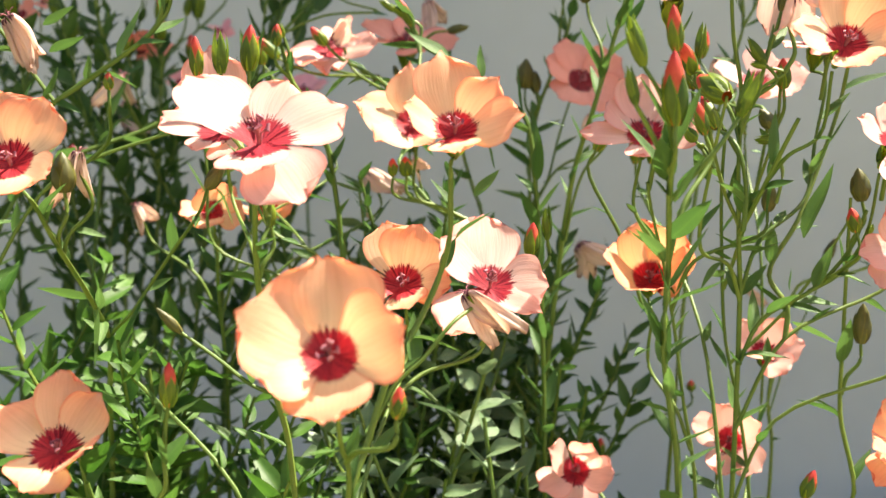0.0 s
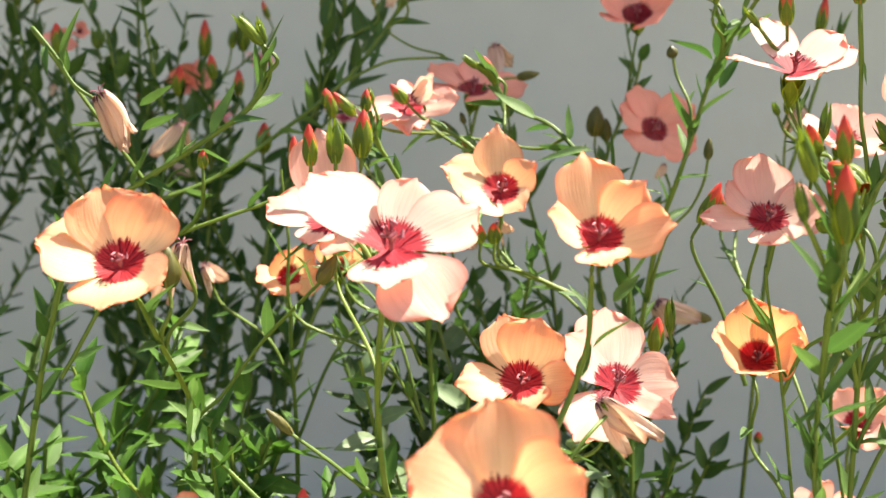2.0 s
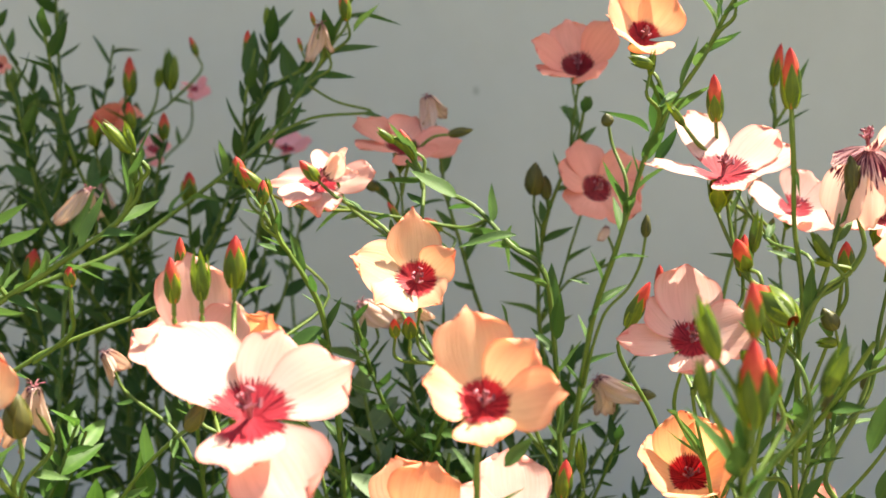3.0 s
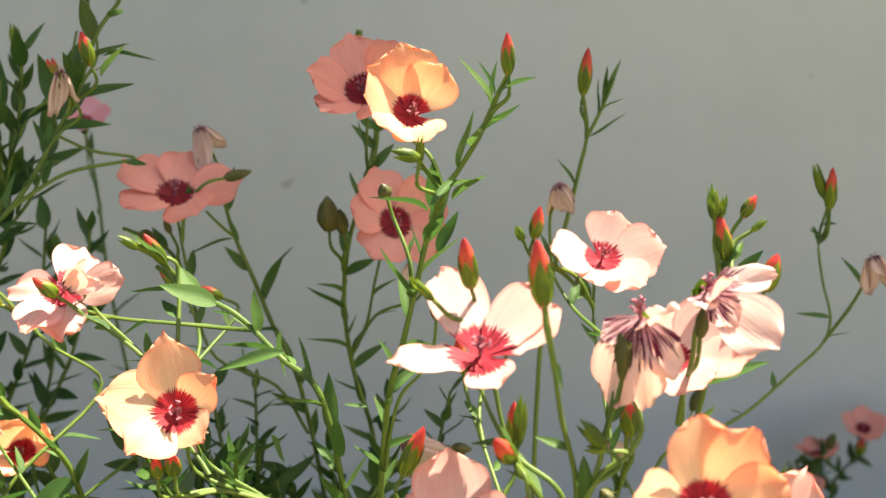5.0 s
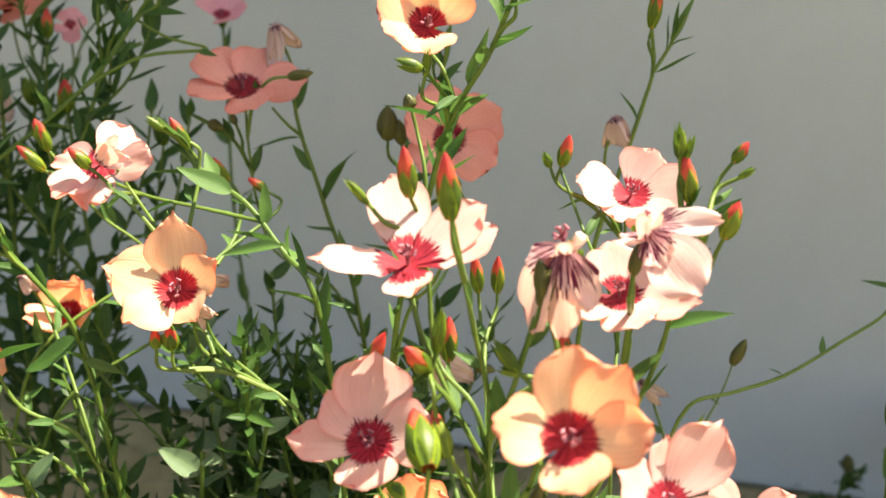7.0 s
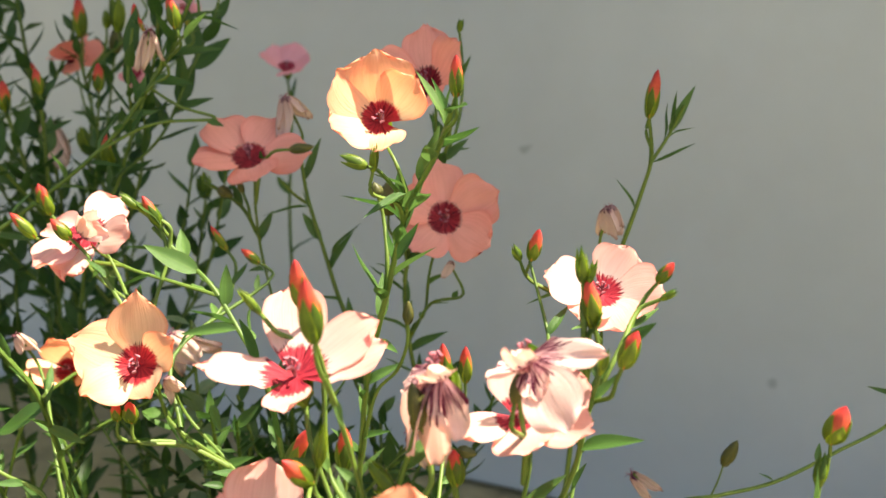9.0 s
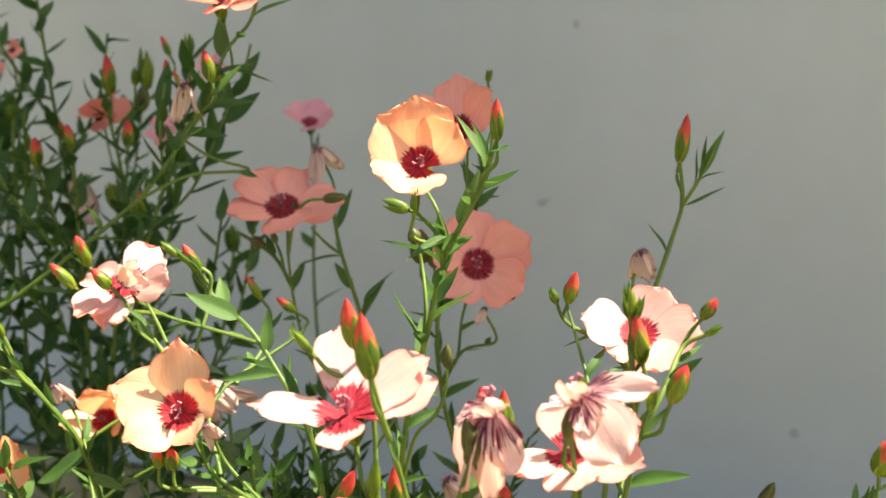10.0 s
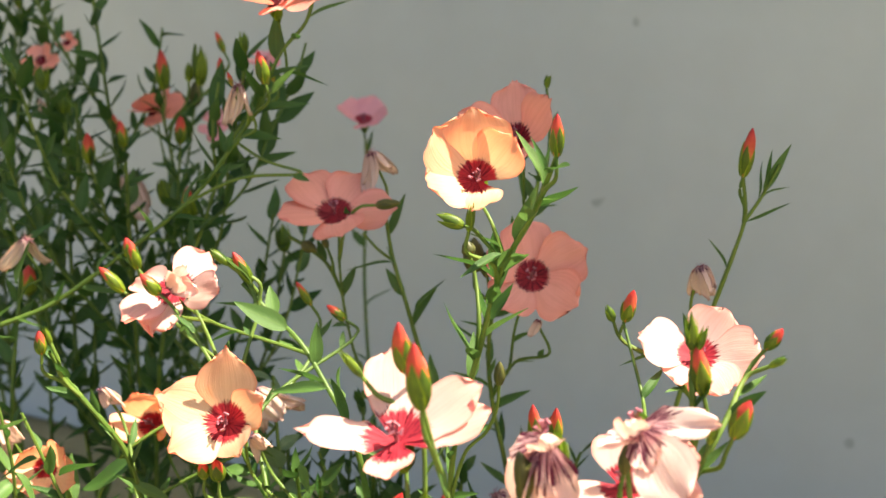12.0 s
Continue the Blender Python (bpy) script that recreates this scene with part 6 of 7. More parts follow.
stem(p, [(-0.0362, 0.4394, 0.401), (-0.0344, 0.4395, 0.3956), (-0.0349, 0.4405, 0.3906), (-0.0334, 0.442, 0.3861)], 0.0005, 0.0008, 0.0120, 0.011, 35, LEAVES, 0.008)
wilted(p, (-0.055, 0.495, 0.3555), (-0.0466, 0.495, 0.3482), WITHERED, 3, 0.25, 0.25)
stem(p, [(-0.0534, 0.495, 0.3541), (-0.0494, 0.498, 0.3421), (-0.027, 0.4643, 0.3229), (-0.0155, 0.4507, 0.2896)], 0.0005, 0.0007, 0.012, 0.011, 40, LEAVES, 0.012)
stem(p, [(-0.0555, 0.4493, 0.3706), (-0.0491, 0.4494, 0.3536), (-0.0404, 0.4494, 0.3343), (-0.0248, 0.4496, 0.3263), (-0.0176, 0.4498, 0.3124)], 0.0005, 0.0007, 0.0063, 0.014, 40, LEAVES, 0.01)
stem(p, [(-0.066, 0.4518, 0.3774), (-0.063, 0.4518, 0.3534), (-0.0605, 0.4518, 0.3283), (-0.0302, 0.4505, 0.3143), (-0.0155, 0.4507, 0.2896)], 0.0005, 0.0007, 0.0063, 0.014, 40, LEAVES, 0.01)
leaf(p, (-0.051, 0.4477, 0.3562), (-0.0159, 0, -0.0082), 0.0179, LEAVES, 0, 1.22)
leaf(p, (-0.0199, 0.449, 0.358), (-0.0174, 0, -0.0121), 0.0212, LEAVES, 0, 1.3)
leaf(p, (-0.0529, 0.4477, 0.37), (-0.0124, 0, -0.0094), 0.0156, LEAVES, 0, 1.08)
leaf(p, (-0.0468, 0.452, 0.3485), (0.0146, 0, 0.009), 0.0171, LEAVES, 0, 1.08)
leaf(p, (-0.0608, 0.4492, 0.349), (0.0104, 0, -0.0106), 0.0148, LEAVES, 0, 1.15)
leaf(p, (-0.0193, 0.4489, 0.352), (0.0114, 0, -0.0059), 0.0129, LEAVES, 0, 1.15)
p = plant(-0.122, 0.405, "flax stem with a green leafy tip and withered bloom", "flax plants by the wall")
stem(p, [(-0.0674, 0.388, 0.4209), (-0.0667, 0.3893, 0.4126), (-0.0697, 0.3912, 0.4026), (-0.0861, 0.3945, 0.3892), (-0.1036, 0.3977, 0.3771), (-0.1216, 0.4052, 0.3625), (-0.1463, 0.4104, 0.1792), (-0.1216, 0.4052, -0.004)], 0.00066, 0.0011, 0.006, 0.0137, 40, LEAVES, 0.0)
bud(p, (-0.0674, 0.388, 0.4187), (-0.0758, 0.388, 0.4271), "green", 0.252)
stem(p, [(-0.0674, 0.388, 0.4187), (-0.0631, 0.388, 0.4144), (-0.0667, 0.3896, 0.4096), (-0.0693, 0.391, 0.4038)], 0.0005, 0.0008, 0.0120, 0.011, 35, LEAVES, 0.008)
bud(p, (-0.0668, 0.3886, 0.4186), (-0.0692, 0.3886, 0.4265), "green", 0.252)
stem(p, [(-0.0668, 0.3886, 0.4186), (-0.065, 0.3886, 0.4129), (-0.0663, 0.39, 0.4072), (-0.0697, 0.3912, 0.4026)], 0.0005, 0.0008, 0.0120, 0.011, 35, LEAVES, 0.008)
wilted(p, (-0.1115, 0.386, 0.4035), (-0.1002, 0.386, 0.3864), WITHERED, 3, 0.22, 0.12)
stem(p, [(-0.1093, 0.386, 0.4002), (-0.1187, 0.388, 0.4053), (-0.1249, 0.3893, 0.414), (-0.1314, 0.3912, 0.4211), (-0.1104, 0.3955, 0.3913), (-0.1014, 0.3973, 0.3786)], 0.0005, 0.0007, 0.0112, 0.014, 40, LEAVES, 0.01)
bud(p, (-0.06, 0.4222, 0.381), (-0.0603, 0.4222, 0.3909), "red", 0.352)
stem(p, [(-0.06, 0.4222, 0.381), (-0.0599, 0.4222, 0.375), (-0.1048, 0.4107, 0.354), (-0.1278, 0.4065, 0.3167)], 0.0005, 0.0008, 0.0120, 0.011, 35, LEAVES, 0.008)
bud(p, (-0.0839, 0.3912, 0.3832), (-0.084, 0.3912, 0.3885), "half", 0.528)
stem(p, [(-0.0839, 0.3912, 0.3832), (-0.0837, 0.3912, 0.3772), (-0.0881, 0.4075, 0.3658), (-0.0992, 0.4121, 0.3566)], 0.0005, 0.0008, 0.0120, 0.011, 35, LEAVES, 0.008)
leaf(p, (-0.1006, 0.388, 0.3938), (0.0106, 0, 0.0048), 0.0116, LEAVES, 0, 0.94)
leaf(p, (-0.1218, 0.3886, 0.4111), (0.001, 0, 0.0165), 0.0166, LEAVES, 0, 0.72)
leaf(p, (-0.0988, 0.3748, 0.4014), (0.0091, 0, 0.0048), 0.0103, LEAVES, 0, 1.01)
p = plant(-0.059, 0.503, "flax plant with small apricot flower behind the leaves", "flax plants by the wall")
stem(p, [(-0.0633, 0.48, 0.3258), (-0.0634, 0.483, 0.31), (-0.0614, 0.489, 0.2817), (-0.0604, 0.495, 0.2523), (-0.0591, 0.5009, 0.1242), (-0.0592, 0.5027, -0.004)], 0.00066, 0.0011, 0.01, 0.0152, 45, LEAVES, 0.0)
flower(p, (-0.0643, 0.472, 0.3374), (-0.03, -0.83, 0.556), [(-0.0104, -0.0082, 0.0003), (-0.0032, -0.0079, 0.0098), (0.0091, -0.0027, 0.0095), (0.0127, -0.0043, -0.0006), (-0.0001, -0.0117, -0.0044)], ORANGE, 0.46)
stem(p, [(-0.0642, 0.4771, 0.334), (-0.0639, 0.4838, 0.3175), (-0.0636, 0.4832, 0.3122), (-0.0632, 0.4838, 0.3064)], 0.0005, 0.0007, 0.0120, 0.013, 40, LEAVES, 0.012)
wilted(p, (-0.0963, 0.495, 0.3365), (-0.088, 0.495, 0.3263), WITHERED, 4, 0.3, 0.25)
stem(p, [(-0.0947, 0.495, 0.3346), (-0.0907, 0.498, 0.3226), (-0.0714, 0.4882, 0.3106), (-0.0622, 0.4868, 0.2923)], 0.0005, 0.0007, 0.012, 0.011, 40, LEAVES, 0.012)
wilted(p, (-0.0091, 0.5179, 0.35), (0.0012, 0.5178, 0.3341), WITHERED, 4, 0.32, 0.25)
stem(p, [(-0.0071, 0.5179, 0.347), (-0.0032, 0.5208, 0.3349), (-0.0444, 0.4961, 0.3096), (-0.0611, 0.4912, 0.2707)], 0.0005, 0.0007, 0.012, 0.011, 40, LEAVES, 0.012)
bud(p, (-0.054, 0.5194, 0.3948), (-0.0544, 0.5194, 0.4019), "half", 0.440)
stem(p, [(-0.054, 0.5194, 0.3948), (-0.0479, 0.5195, 0.3868), (-0.0356, 0.5195, 0.3686), (-0.0212, 0.5235, 0.3511), (-0.0512, 0.4937, 0.3293), (-0.0624, 0.486, 0.2958)], 0.0005, 0.0007, 0.0112, 0.014, 40, LEAVES, 0.01)
bud(p, (-0.051, 0.5195, 0.3908), (-0.0536, 0.5195, 0.4013), "half", 0.352)
stem(p, [(-0.051, 0.5195, 0.3908), (-0.0495, 0.5195, 0.385), (-0.0439, 0.5195, 0.3796), (-0.0387, 0.5195, 0.3731)], 0.0005, 0.0008, 0.0120, 0.011, 35, LEAVES, 0.008)
p = plant(0.081, 0.435, "flax plant with a small pink flower low down", "flax plants by the wall")
stem(p, [(0.0722, 0.4348, 0.2406), (0.0751, 0.4348, 0.2235), (0.0813, 0.4348, 0.1098), (0.0808, 0.4348, -0.004)], 0.00066, 0.0011, 0.01, 0.0152, 45, LEAVES, 0.0)
flower(p, (0.0674, 0.4306, 0.2557), (-0.024, -0.797, 0.603), [(-0.0133, -0.0089, -0.0044), (-0.0105, -0.007, 0.0103), (0.0038, -0.0093, 0.0125), (0.0119, -0.0111, 0.0022), (0.0009, -0.0113, -0.0124)], PINK, 0.41)
stem(p, [(0.0676, 0.4368, 0.251), (0.0678, 0.4432, 0.2342), (0.0727, 0.4373, 0.2301), (0.0751, 0.4348, 0.2235)], 0.0005, 0.0007, 0.0120, 0.013, 40, LEAVES, 0.012)
bud(p, (0.096, 0.5733, 0.1915), (0.0959, 0.5733, 0.204), "half", 0.440)
stem(p, [(0.096, 0.5733, 0.1915), (0.0961, 0.5733, 0.1855), (0.0858, 0.4764, 0.135), (0.0811, 0.4348, 0.0529)], 0.0005, 0.0008, 0.0120, 0.011, 35, LEAVES, 0.008)
bud(p, (0.0999, 0.5733, 0.2178), (0.0995, 0.5733, 0.226), "half", 0.528)
stem(p, [(0.0999, 0.5733, 0.2178), (0.1002, 0.5733, 0.2119), (0.0972, 0.5733, 0.2022), (0.096, 0.5733, 0.1915)], 0.0005, 0.0008, 0.0120, 0.011, 35, LEAVES, 0.008)
bud(p, (0.0636, 0.5733, 0.2045), (0.0631, 0.5733, 0.2168), "half", 0.440)
stem(p, [(0.0636, 0.5733, 0.2045), (0.0639, 0.5733, 0.1985), (0.0863, 0.5723, 0.1889), (0.0948, 0.5612, 0.1792)], 0.0005, 0.0008, 0.0120, 0.011, 35, LEAVES, 0.008)
bud(p, (0.1401, 0.5733, 0.2489), (0.1397, 0.5733, 0.2542), "half", 0.704)
stem(p, [(0.1401, 0.5733, 0.2489), (0.1405, 0.5733, 0.2429), (0.1156, 0.5733, 0.2318), (0.1002, 0.5733, 0.2119)], 0.0005, 0.0008, 0.0120, 0.011, 35, LEAVES, 0.008)
p = plant(-0.123, 0.526, "thin flax stem with a yellowed leaf", "flax plants by the wall")
stem(p, [(-0.1168, 0.5519, 0.3821), (-0.12, 0.5519, 0.3635), (-0.1213, 0.5438, 0.3345), (-0.122, 0.5356, 0.2973), (-0.1228, 0.5286, 0.1466), (-0.1229, 0.5259, -0.004)], 0.00066, 0.0011, 0.01, 0.0152, 45, LEAVES, 0.0)
leaf(p, (-0.116, 0.5438, 0.3673), (0.0052, 0, 0.0185), 0.0192, LEAVES, 0, 1.58)
wilted(p, (-0.1122, 0.5478, 0.3841), (-0.1192, 0.5478, 0.3652), WITHERED, 2, 0.2, 0.25)
stem(p, [(-0.1135, 0.5478, 0.3805), (-0.1095, 0.5508, 0.3685), (-0.1169, 0.5511, 0.3634), (-0.1203, 0.5498, 0.3563)], 0.0005, 0.0007, 0.012, 0.011, 40, LEAVES, 0.012)
p = plant(-0.029, 0.725, "flax plant with one rose-pink flower by the wall", "flax plants by the wall")
stem(p, [(-0.0529, 0.775, 0.3677), (-0.0514, 0.775, 0.3564), (-0.0496, 0.7689, 0.3365), (-0.048, 0.7568, 0.3015), (-0.043, 0.7447, 0.2566), (-0.0347, 0.7326, 0.2082), (-0.0286, 0.7262, 0.1021), (-0.0293, 0.7248, -0.004)], 0.00066, 0.0011, 0.025, 0.0152, 45, LEAVES, 0.0)
flower(p, (-0.053, 0.775, 0.374), (0.036, -0.292, 0.956), [(-0.012, -0.0083, 0.0083), (-0.0105, 0.0088, 0.0092), (0.002, 0.0128, 0.0102), (0.0146, -0.0045, 0.006), (0.0066, -0.0135, 0.0006)], ROSE, 0.46)
stem(p, [(-0.0533, 0.7773, 0.3666), (-0.0536, 0.7796, 0.347), (-0.0508, 0.7725, 0.3407), (-0.0494, 0.7674, 0.3321)], 0.0005, 0.0007, 0.0120, 0.013, 40, LEAVES, 0.012)
p = plant(-0.101, 0.642, "tall flax plant with salmon flowers and red buds", "flax plants by the wall")
stem(p, [(-0.1228, 0.6842, 0.4084), (-0.1218, 0.6842, 0.3945), (-0.1182, 0.6842, 0.3693), (-0.1106, 0.6721, 0.3333), (-0.1064, 0.66, 0.2844), (-0.1028, 0.6486, 0.2274), (-0.1005, 0.6431, 0.1117), (-0.1006, 0.6417, -0.004)], 0.00066, 0.0011, 0.006, 0.0152, 45, LEAVES, 0.0)
bud(p, (-0.1204, 0.6842, 0.4086), (-0.1206, 0.6842, 0.4272), "red", 0.370)
stem(p, [(-0.1204, 0.6842, 0.4086), (-0.1203, 0.6842, 0.4026), (-0.1214, 0.6842, 0.3972), (-0.1213, 0.6842, 0.3914)], 0.0005, 0.0008, 0.0120, 0.011, 35, LEAVES, 0.008)
bud(p, (-0.1016, 0.6842, 0.412), (-0.1011, 0.6842, 0.4324), "green", 0.311)
stem(p, [(-0.1016, 0.6842, 0.412), (-0.1018, 0.6842, 0.406), (-0.1155, 0.6842, 0.3957), (-0.12, 0.6842, 0.3819)], 0.0005, 0.0008, 0.0120, 0.011, 35, LEAVES, 0.008)
bud(p, (-0.1074, 0.6842, 0.4133), (-0.1062, 0.6842, 0.4233), "green", 0.370)
stem(p, [(-0.1074, 0.6842, 0.4133), (-0.1081, 0.6842, 0.4074), (-0.11, 0.6842, 0.4017), (-0.1138, 0.6842, 0.397)], 0.0005, 0.0008, 0.0120, 0.011, 35, LEAVES, 0.008)
bud(p, (-0.089, 0.6842, 0.4282), (-0.0925, 0.6842, 0.4372), "red", 0.352)
stem(p, [(-0.089, 0.6842, 0.4282), (-0.0868, 0.6842, 0.4227), (-0.0933, 0.6842, 0.414), (-0.1018, 0.6842, 0.406)], 0.0005, 0.0008, 0.0120, 0.011, 35, LEAVES, 0.008)
flower(p, (-0.1337, 0.6963, 0.3952), (0.004, -0.536, 0.844), [(-0.0008, -0.0162, 0.0023), (0.0023, -0.0129, 0.0096), (0.0127, -0.0049, 0.01), (0.0173, 0.0018, 0.0026), (0.0104, -0.0122, -0.0031)], SALMON, 0.44)
stem(p, [(-0.1337, 0.7007, 0.3884), (-0.1338, 0.705, 0.3696), (-0.1209, 0.6872, 0.3598), (-0.1125, 0.6751, 0.3423)], 0.0005, 0.0007, 0.0120, 0.013, 40, LEAVES, 0.012)
flower(p, (-0.1181, 0.7326, 0.3779), (0.196, -0.484, 0.853), [(-0.0057, -0.0084, -0.0015), (-0.0067, 0.0053, 0.0055), (0.0007, 0.0081, 0.0062), (0.0097, -0.002, 0.0017), (0.0024, -0.0058, -0.0082)], ROSE, 0.44)
stem(p, [(-0.1191, 0.7349, 0.3739), (-0.1206, 0.7388, 0.3551), (-0.1119, 0.6875, 0.3249), (-0.106, 0.6586, 0.2773)], 0.0005, 0.0007, 0.0120, 0.013, 40, LEAVES, 0.012)
flower(p, (-0.1008, 0.7568, 0.4073), (0.196, -0.484, 0.853), [(-0.0036, -0.0088, 0), (-0.0054, 0.007, 0.0031), (0.0077, -0.0018, 0.0057), (0.0097, -0.0006, -0.0019), (0.0029, -0.0072, -0.0056)], ROSE, 0.44)
stem(p, [(-0.1017, 0.759, 0.4034), (-0.1032, 0.7629, 0.3846), (-0.1168, 0.7539, 0.3686), (-0.1206, 0.7388, 0.3551)], 0.0005, 0.0007, 0.0120, 0.013, 40, LEAVES, 0.012)
p = plant(-0.186, 0.653, "tall leafy flax plant with salmon flowers at its top", "flax plants by the wall")
stem(p, [(-0.1947, 0.7084, 0.3979), (-0.1956, 0.7084, 0.3769), (-0.1948, 0.6963, 0.3439), (-0.1944, 0.6842, 0.298), (-0.1907, 0.6721, 0.2517), (-0.1876, 0.66, 0.1976), (-0.1856, 0.6544, 0.0968), (-0.1859, 0.6534, -0.004)], 0.00066, 0.0011, 0.006, 0.0152, 45, LEAVES, 0.0)
flower(p, (-0.1985, 0.7084, 0.4115), (0.004, -0.536, 0.844), [(-0.0062, -0.0083, 0.0002), (-0.0068, 0.0042, 0.0063), (0.0059, 0.0001, 0.0084), (0.0102, 0.0005, 0.0001), (0.0039, -0.0073, -0.0056)], SALMON, 0.44)
stem(p, [(-0.1985, 0.711, 0.4075), (-0.1986, 0.7153, 0.3888), (-0.1965, 0.7115, 0.3833), (-0.1956, 0.7084, 0.3769)], 0.0005, 0.0007, 0.0120, 0.013, 40, LEAVES, 0.012)
flower(p, (-0.1906, 0.7205, 0.4186), (0.288, -0.452, 0.844), [(-0.003, -0.005, -0.0016), (-0.0009, -0.0036, 0.0047), (0.0027, 0.0003, 0.0054), (0.006, 0.0006, -0.0004), (0.0026, -0.0039, -0.0036)], SALMON, 0.44)
stem(p, [(-0.1914, 0.7218, 0.4162), (-0.1937, 0.7254, 0.3975), (-0.1963, 0.7176, 0.3915), (-0.1965, 0.7115, 0.3833)], 0.0005, 0.0007, 0.0120, 0.013, 40, LEAVES, 0.012)
wilted(p, (-0.2016, 0.7084, 0.3912), (-0.1995, 0.7084, 0.3848), WITHERED, 3, 0.3, 0.25)
stem(p, [(-0.2012, 0.7084, 0.39), (-0.1972, 0.7114, 0.378), (-0.1959, 0.7073, 0.3718), (-0.1953, 0.7039, 0.3645)], 0.0005, 0.0007, 0.012, 0.011, 40, LEAVES, 0.012)
bud(p, (-0.1537, 0.6963, 0.3805), (-0.1553, 0.6963, 0.3911), "red", 0.440)
stem(p, [(-0.1537, 0.6963, 0.3805), (-0.1528, 0.6963, 0.3746), (-0.1822, 0.6975, 0.3577), (-0.1947, 0.6933, 0.3324)], 0.0005, 0.0008, 0.0120, 0.011, 35, LEAVES, 0.008)
bud(p, (-0.1509, 0.6963, 0.3758), (-0.1486, 0.6963, 0.3831), "dark", 0.528)
stem(p, [(-0.1509, 0.6963, 0.3758), (-0.1526, 0.6963, 0.3701), (-0.1735, 0.6971, 0.3611), (-0.1885, 0.6954, 0.345)], 0.0005, 0.0008, 0.0120, 0.011, 35, LEAVES, 0.008)
p = plant(-0.087, 0.585, "tall leafy flax stem with red buds in the shade", "flax plants by the wall")
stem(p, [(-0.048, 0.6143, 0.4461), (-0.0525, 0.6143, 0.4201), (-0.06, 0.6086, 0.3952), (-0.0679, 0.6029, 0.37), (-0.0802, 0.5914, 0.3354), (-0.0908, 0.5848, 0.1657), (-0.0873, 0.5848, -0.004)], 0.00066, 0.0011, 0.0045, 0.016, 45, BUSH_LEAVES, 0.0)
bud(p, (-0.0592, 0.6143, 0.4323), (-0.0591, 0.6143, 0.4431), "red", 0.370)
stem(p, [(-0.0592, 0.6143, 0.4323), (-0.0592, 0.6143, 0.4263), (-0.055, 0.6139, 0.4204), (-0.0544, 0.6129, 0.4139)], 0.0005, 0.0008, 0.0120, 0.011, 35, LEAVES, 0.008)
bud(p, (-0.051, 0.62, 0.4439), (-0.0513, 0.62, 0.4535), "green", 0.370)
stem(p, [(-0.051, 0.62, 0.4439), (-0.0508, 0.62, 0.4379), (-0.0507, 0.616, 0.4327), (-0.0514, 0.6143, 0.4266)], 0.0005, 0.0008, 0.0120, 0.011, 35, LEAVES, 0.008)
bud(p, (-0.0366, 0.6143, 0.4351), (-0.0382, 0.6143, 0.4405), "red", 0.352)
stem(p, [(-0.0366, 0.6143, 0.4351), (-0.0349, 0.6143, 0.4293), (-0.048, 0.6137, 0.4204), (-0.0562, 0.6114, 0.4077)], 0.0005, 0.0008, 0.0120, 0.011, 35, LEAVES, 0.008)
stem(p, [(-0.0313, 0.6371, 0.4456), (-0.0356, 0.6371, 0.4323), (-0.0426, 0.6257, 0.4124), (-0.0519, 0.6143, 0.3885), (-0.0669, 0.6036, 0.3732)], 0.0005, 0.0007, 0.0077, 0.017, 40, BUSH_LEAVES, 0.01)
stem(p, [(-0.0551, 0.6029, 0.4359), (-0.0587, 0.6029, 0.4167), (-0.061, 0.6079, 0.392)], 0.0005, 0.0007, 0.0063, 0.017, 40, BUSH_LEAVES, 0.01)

# ---- leafy plants behind ----
random.seed(11)


def bushy(x, y, height, label, kind, size, gap, lean=(0.0, 0.0), tops=(), branches=4, leafy=1.0):
    """A leafy flax plant: one stem with side branches, all set with leaves; tops: what each shoot ends in."""
    p = plant(x, y, label, "leafy flax plants at the back")
    tip = Vector((x + lean[0] * height, y + lean[1] * height, height))
    foot, heap = Vector((x, y, -0.004)), []
    bow = Vector((random.uniform(-0.02, 0.02), random.uniform(-0.02, 0.02), 0))
    line = stem(p, [tip, foot.lerp(tip, 0.66) + bow, foot.lerp(tip, 0.33) + bow * 0.6, foot], 0.0008, 0.0016, gap, size, 60, kind, 0.0, 14, "stem", None, leafy * height)
    ends = [tip]
    for k in range(branches):
        b = line[int(len(line) * random.uniform(0.10, 0.6 if leafy == 1 else 0.45))]
        a = random.uniform(0, 6.28)
        reach = height * random.uniform(0.14, 0.30)
        out = Vector((math.cos(a), math.sin(a), 0)) * reach * (0.7 if leafy == 1 else 0.42)
        e = b + out + UP * reach
        stem(p, [e, b.lerp(e, 0.5) + out * 0.2, b], 0.0006, 0.0009, gap, size * 0.9, 52, kind, 0.0, 9, "stem", heap)
        ends.append(e)
    foliage(p, heap)
    for e, top in zip(ends, tops):
        if top in ("red", "green", "half", "dark"):
            bud(p, e, e + Vector((random.uniform(-0.003, 0.003), random.uniform(-0.003, 0.003), random.uniform(0.011, 0.015))), top, 0.45)
        elif top == "wilt":
            wilted(p, e, e + Vector((random.uniform(-0.006, 0.006), -0.004, -0.022)))
        elif top:
            mat = {"salmon": SALMON, "rose": ROSE, "pink": PINK}[top]
            axis = Vector((random.uniform(-0.3, 0.3), random.uniform(-0.7, 0.1), 0.9)).normalized()
            s = side_of(axis)
            n = s.cross(axis)
            flower(p, e + UP * 0.008, axis, [0.016 * (0.45 * axis + math.cos(k * 1.2566 + 0.4) * s + math.sin(k * 1.2566 + 0.4) * n) for k in range(5)], mat)
    return p


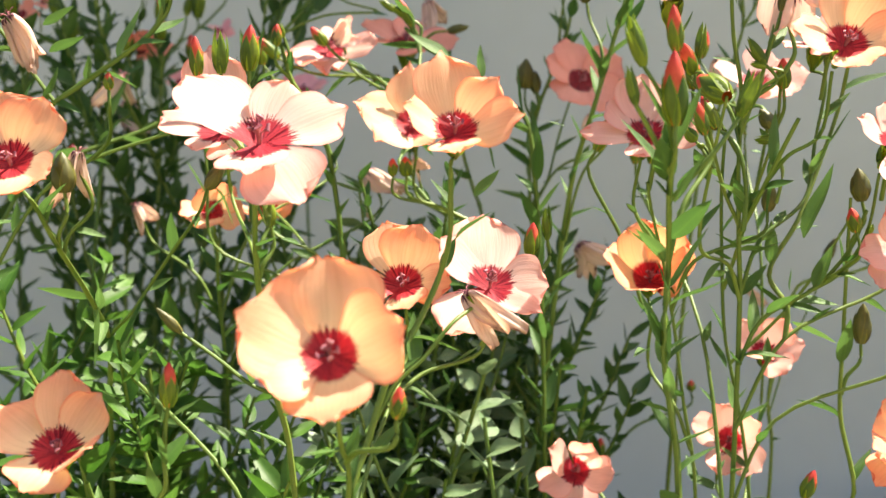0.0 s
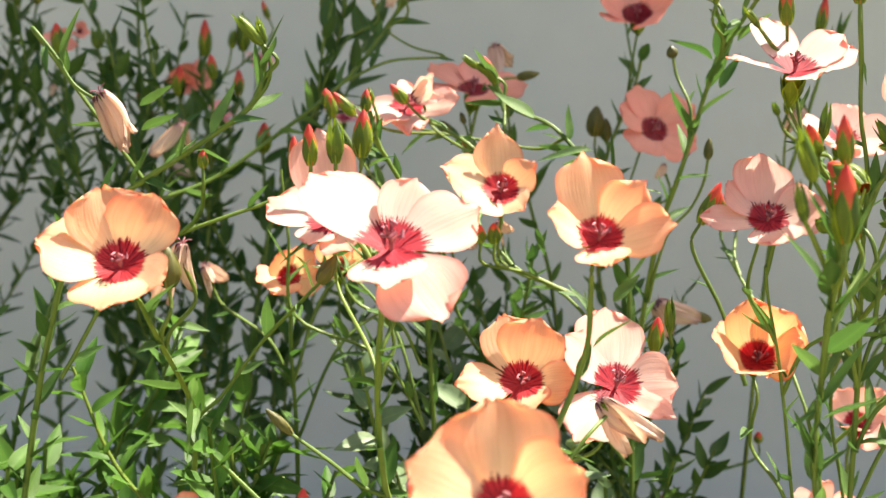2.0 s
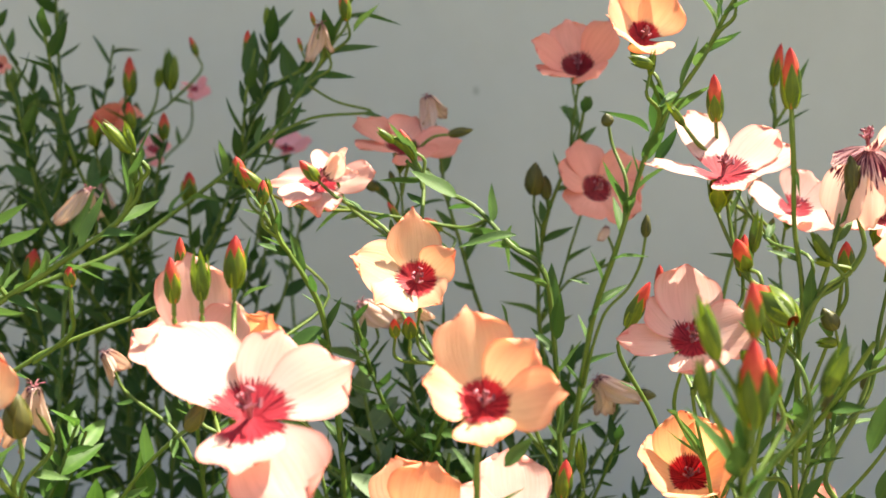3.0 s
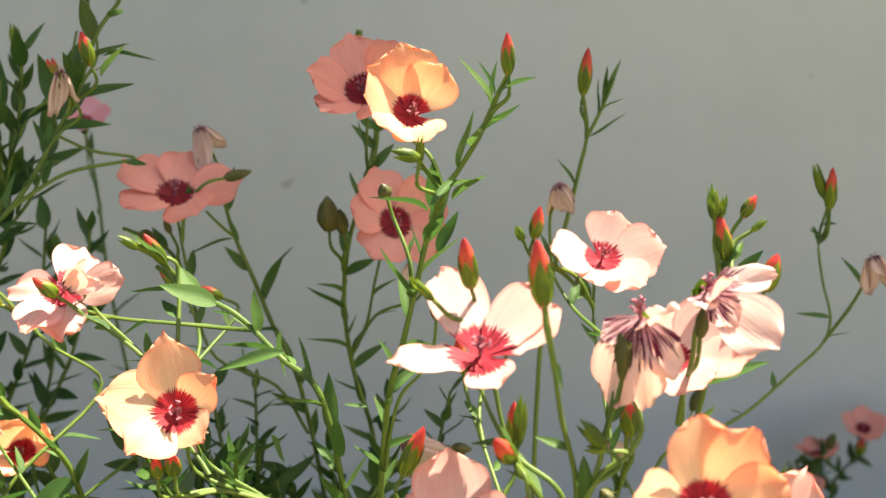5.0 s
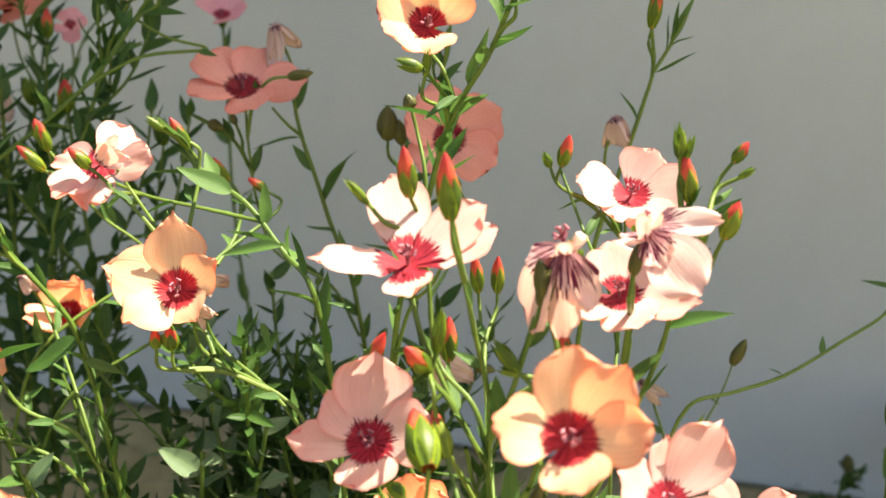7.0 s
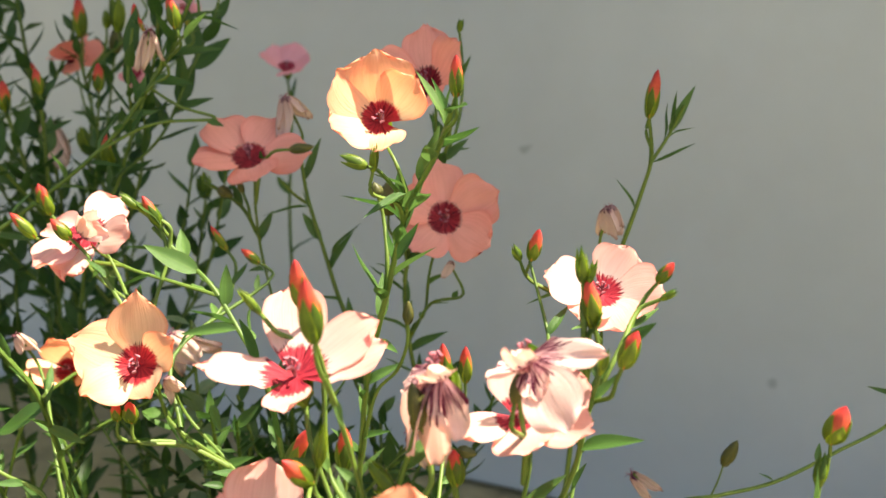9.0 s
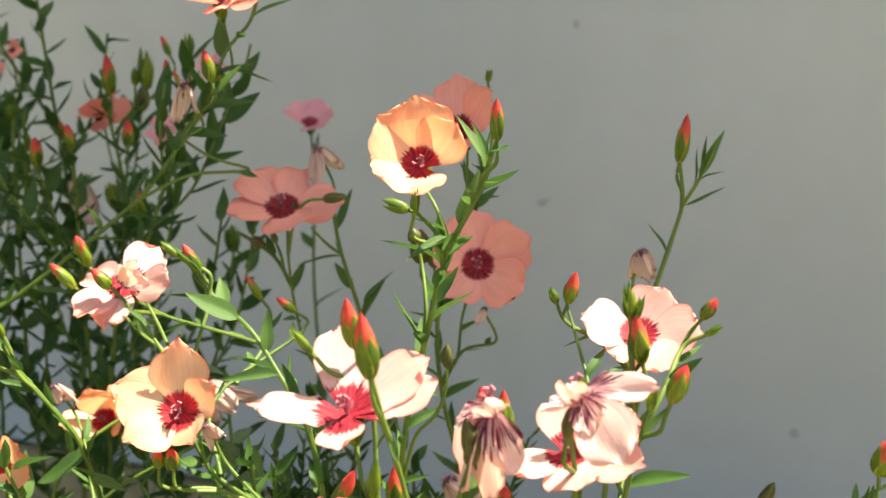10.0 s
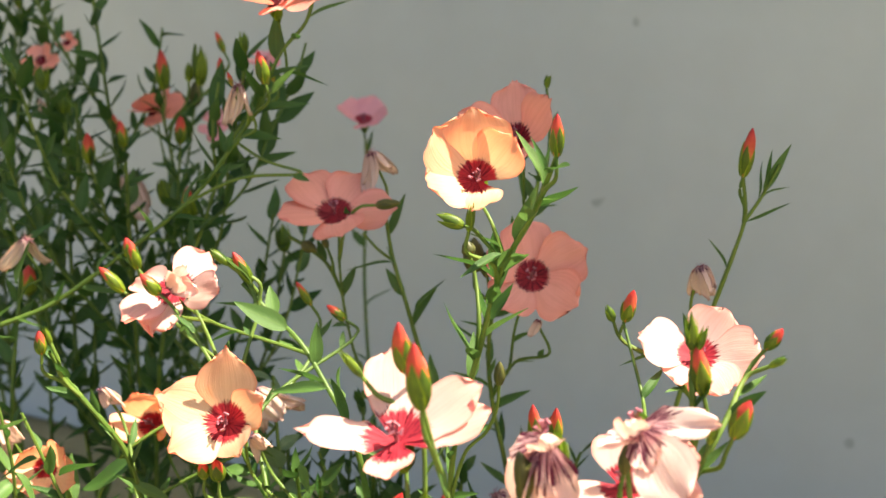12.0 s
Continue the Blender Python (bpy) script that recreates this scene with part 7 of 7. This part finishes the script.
# tall plants in the shade, before the wall
ends = [("red", "green", "half"), ("green", "red", "half"), ("green", "red"), ("wilt", "green", "red"), ("red", "dark", "green"), ("half", "red", "green")]
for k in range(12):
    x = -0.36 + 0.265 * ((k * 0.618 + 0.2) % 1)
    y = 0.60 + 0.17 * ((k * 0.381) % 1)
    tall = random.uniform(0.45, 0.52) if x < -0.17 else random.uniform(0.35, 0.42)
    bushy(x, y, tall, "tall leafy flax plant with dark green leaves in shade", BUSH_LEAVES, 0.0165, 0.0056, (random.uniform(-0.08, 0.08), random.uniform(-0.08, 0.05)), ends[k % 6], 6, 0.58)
# lower plants in the sun
for k in range(16):
    x = -0.22 + 0.19 * ((k * 0.618) % 1)
    y = 0.39 + 0.13 * ((k * 0.381) % 1)
    bushy(x, y, random.uniform(0.23, 0.31), "low leafy flax plant with lush green leaves", SOFT_LEAVES, 0.0185, 0.0042, (random.uniform(-0.12, 0.12), random.uniform(-0.1, 0.1)), (), 9)
# leafy growth under the middle flowers
for k in range(9):
    x = -0.008 + 0.056 * ((k * 0.618) % 1)
    y = 0.505 + 0.045 * ((k * 0.381) % 1)
    bushy(x, y, random.uniform(0.26, 0.32), "leafy flax plant with short green leaves", BUSH_LEAVES, 0.0130, 0.0036, (random.uniform(-0.06, 0.06), random.uniform(-0.1, 0.1)), (), 6)
for k in range(6):
    bushy(0.012 + 0.012 * k, 0.43 + 0.02 * (k % 3), random.uniform(0.245, 0.29), "low plant with broad blue-green leaves", BROAD_LEAVES, 0.0155, 0.0065, (random.uniform(-0.1, 0.1), 0), (), 3)
for x, y, tall in ((0.008, 0.500, 0.300), (0.030, 0.512, 0.290), (-0.012, 0.490, 0.295)):
    bushy(x, y, tall, "low plant with broad blue-green leaves", BROAD_LEAVES, 0.0155, 0.006, (0.05, 0.0), (), 3)
for k in range(4):
    bushy(0.030 + 0.008 * k, 0.515 + 0.03 * ((k * 0.381) % 1), random.uniform(0.25, 0.30), "leafy flax plant with short green leaves", BUSH_LEAVES, 0.0130, 0.0036, (random.uniform(-0.06, 0.06), random.uniform(-0.1, 0.1)), (), 6)
# small plants at the foot of the wall
for k in range(5):
    bushy(0.315 + 0.032 * k, 0.85 + 0.015 * (k % 2), random.uniform(0.070, 0.105), "small flax plant with pink flowers at the wall's foot", BUSH_LEAVES, 0.014, 0.005, (0.1, 0), ("half", "salmon", "salmon") if k in (1, 3) else ("dark",), 5)
# the second pale pink flower, behind the first on the same plant
flower(twin, (-0.0465, 0.3594, 0.3737), (-0.0999, -0.6191, 0.7789), [(-0.0167, 0.0061, 0.0044), (-0.0043, 0.0086, 0.0233), (0.0085, 0.0051, 0.0117), (0.0063, -0.0174, -0.0052), (-0.0053, -0.0102, -0.0046)], PINK, (0.50, 0.36, 0.44, 0.35, 0.47))
stem(twin, [(-0.0455, 0.3653, 0.3663), (-0.0445, 0.3713, 0.3543), (-0.0340, 0.3400, 0.3400), (-0.0328, 0.3388, 0.3282)], 0.0005, 0.0007, 0.0, 0.013, 40, LEAVES, 0.0)
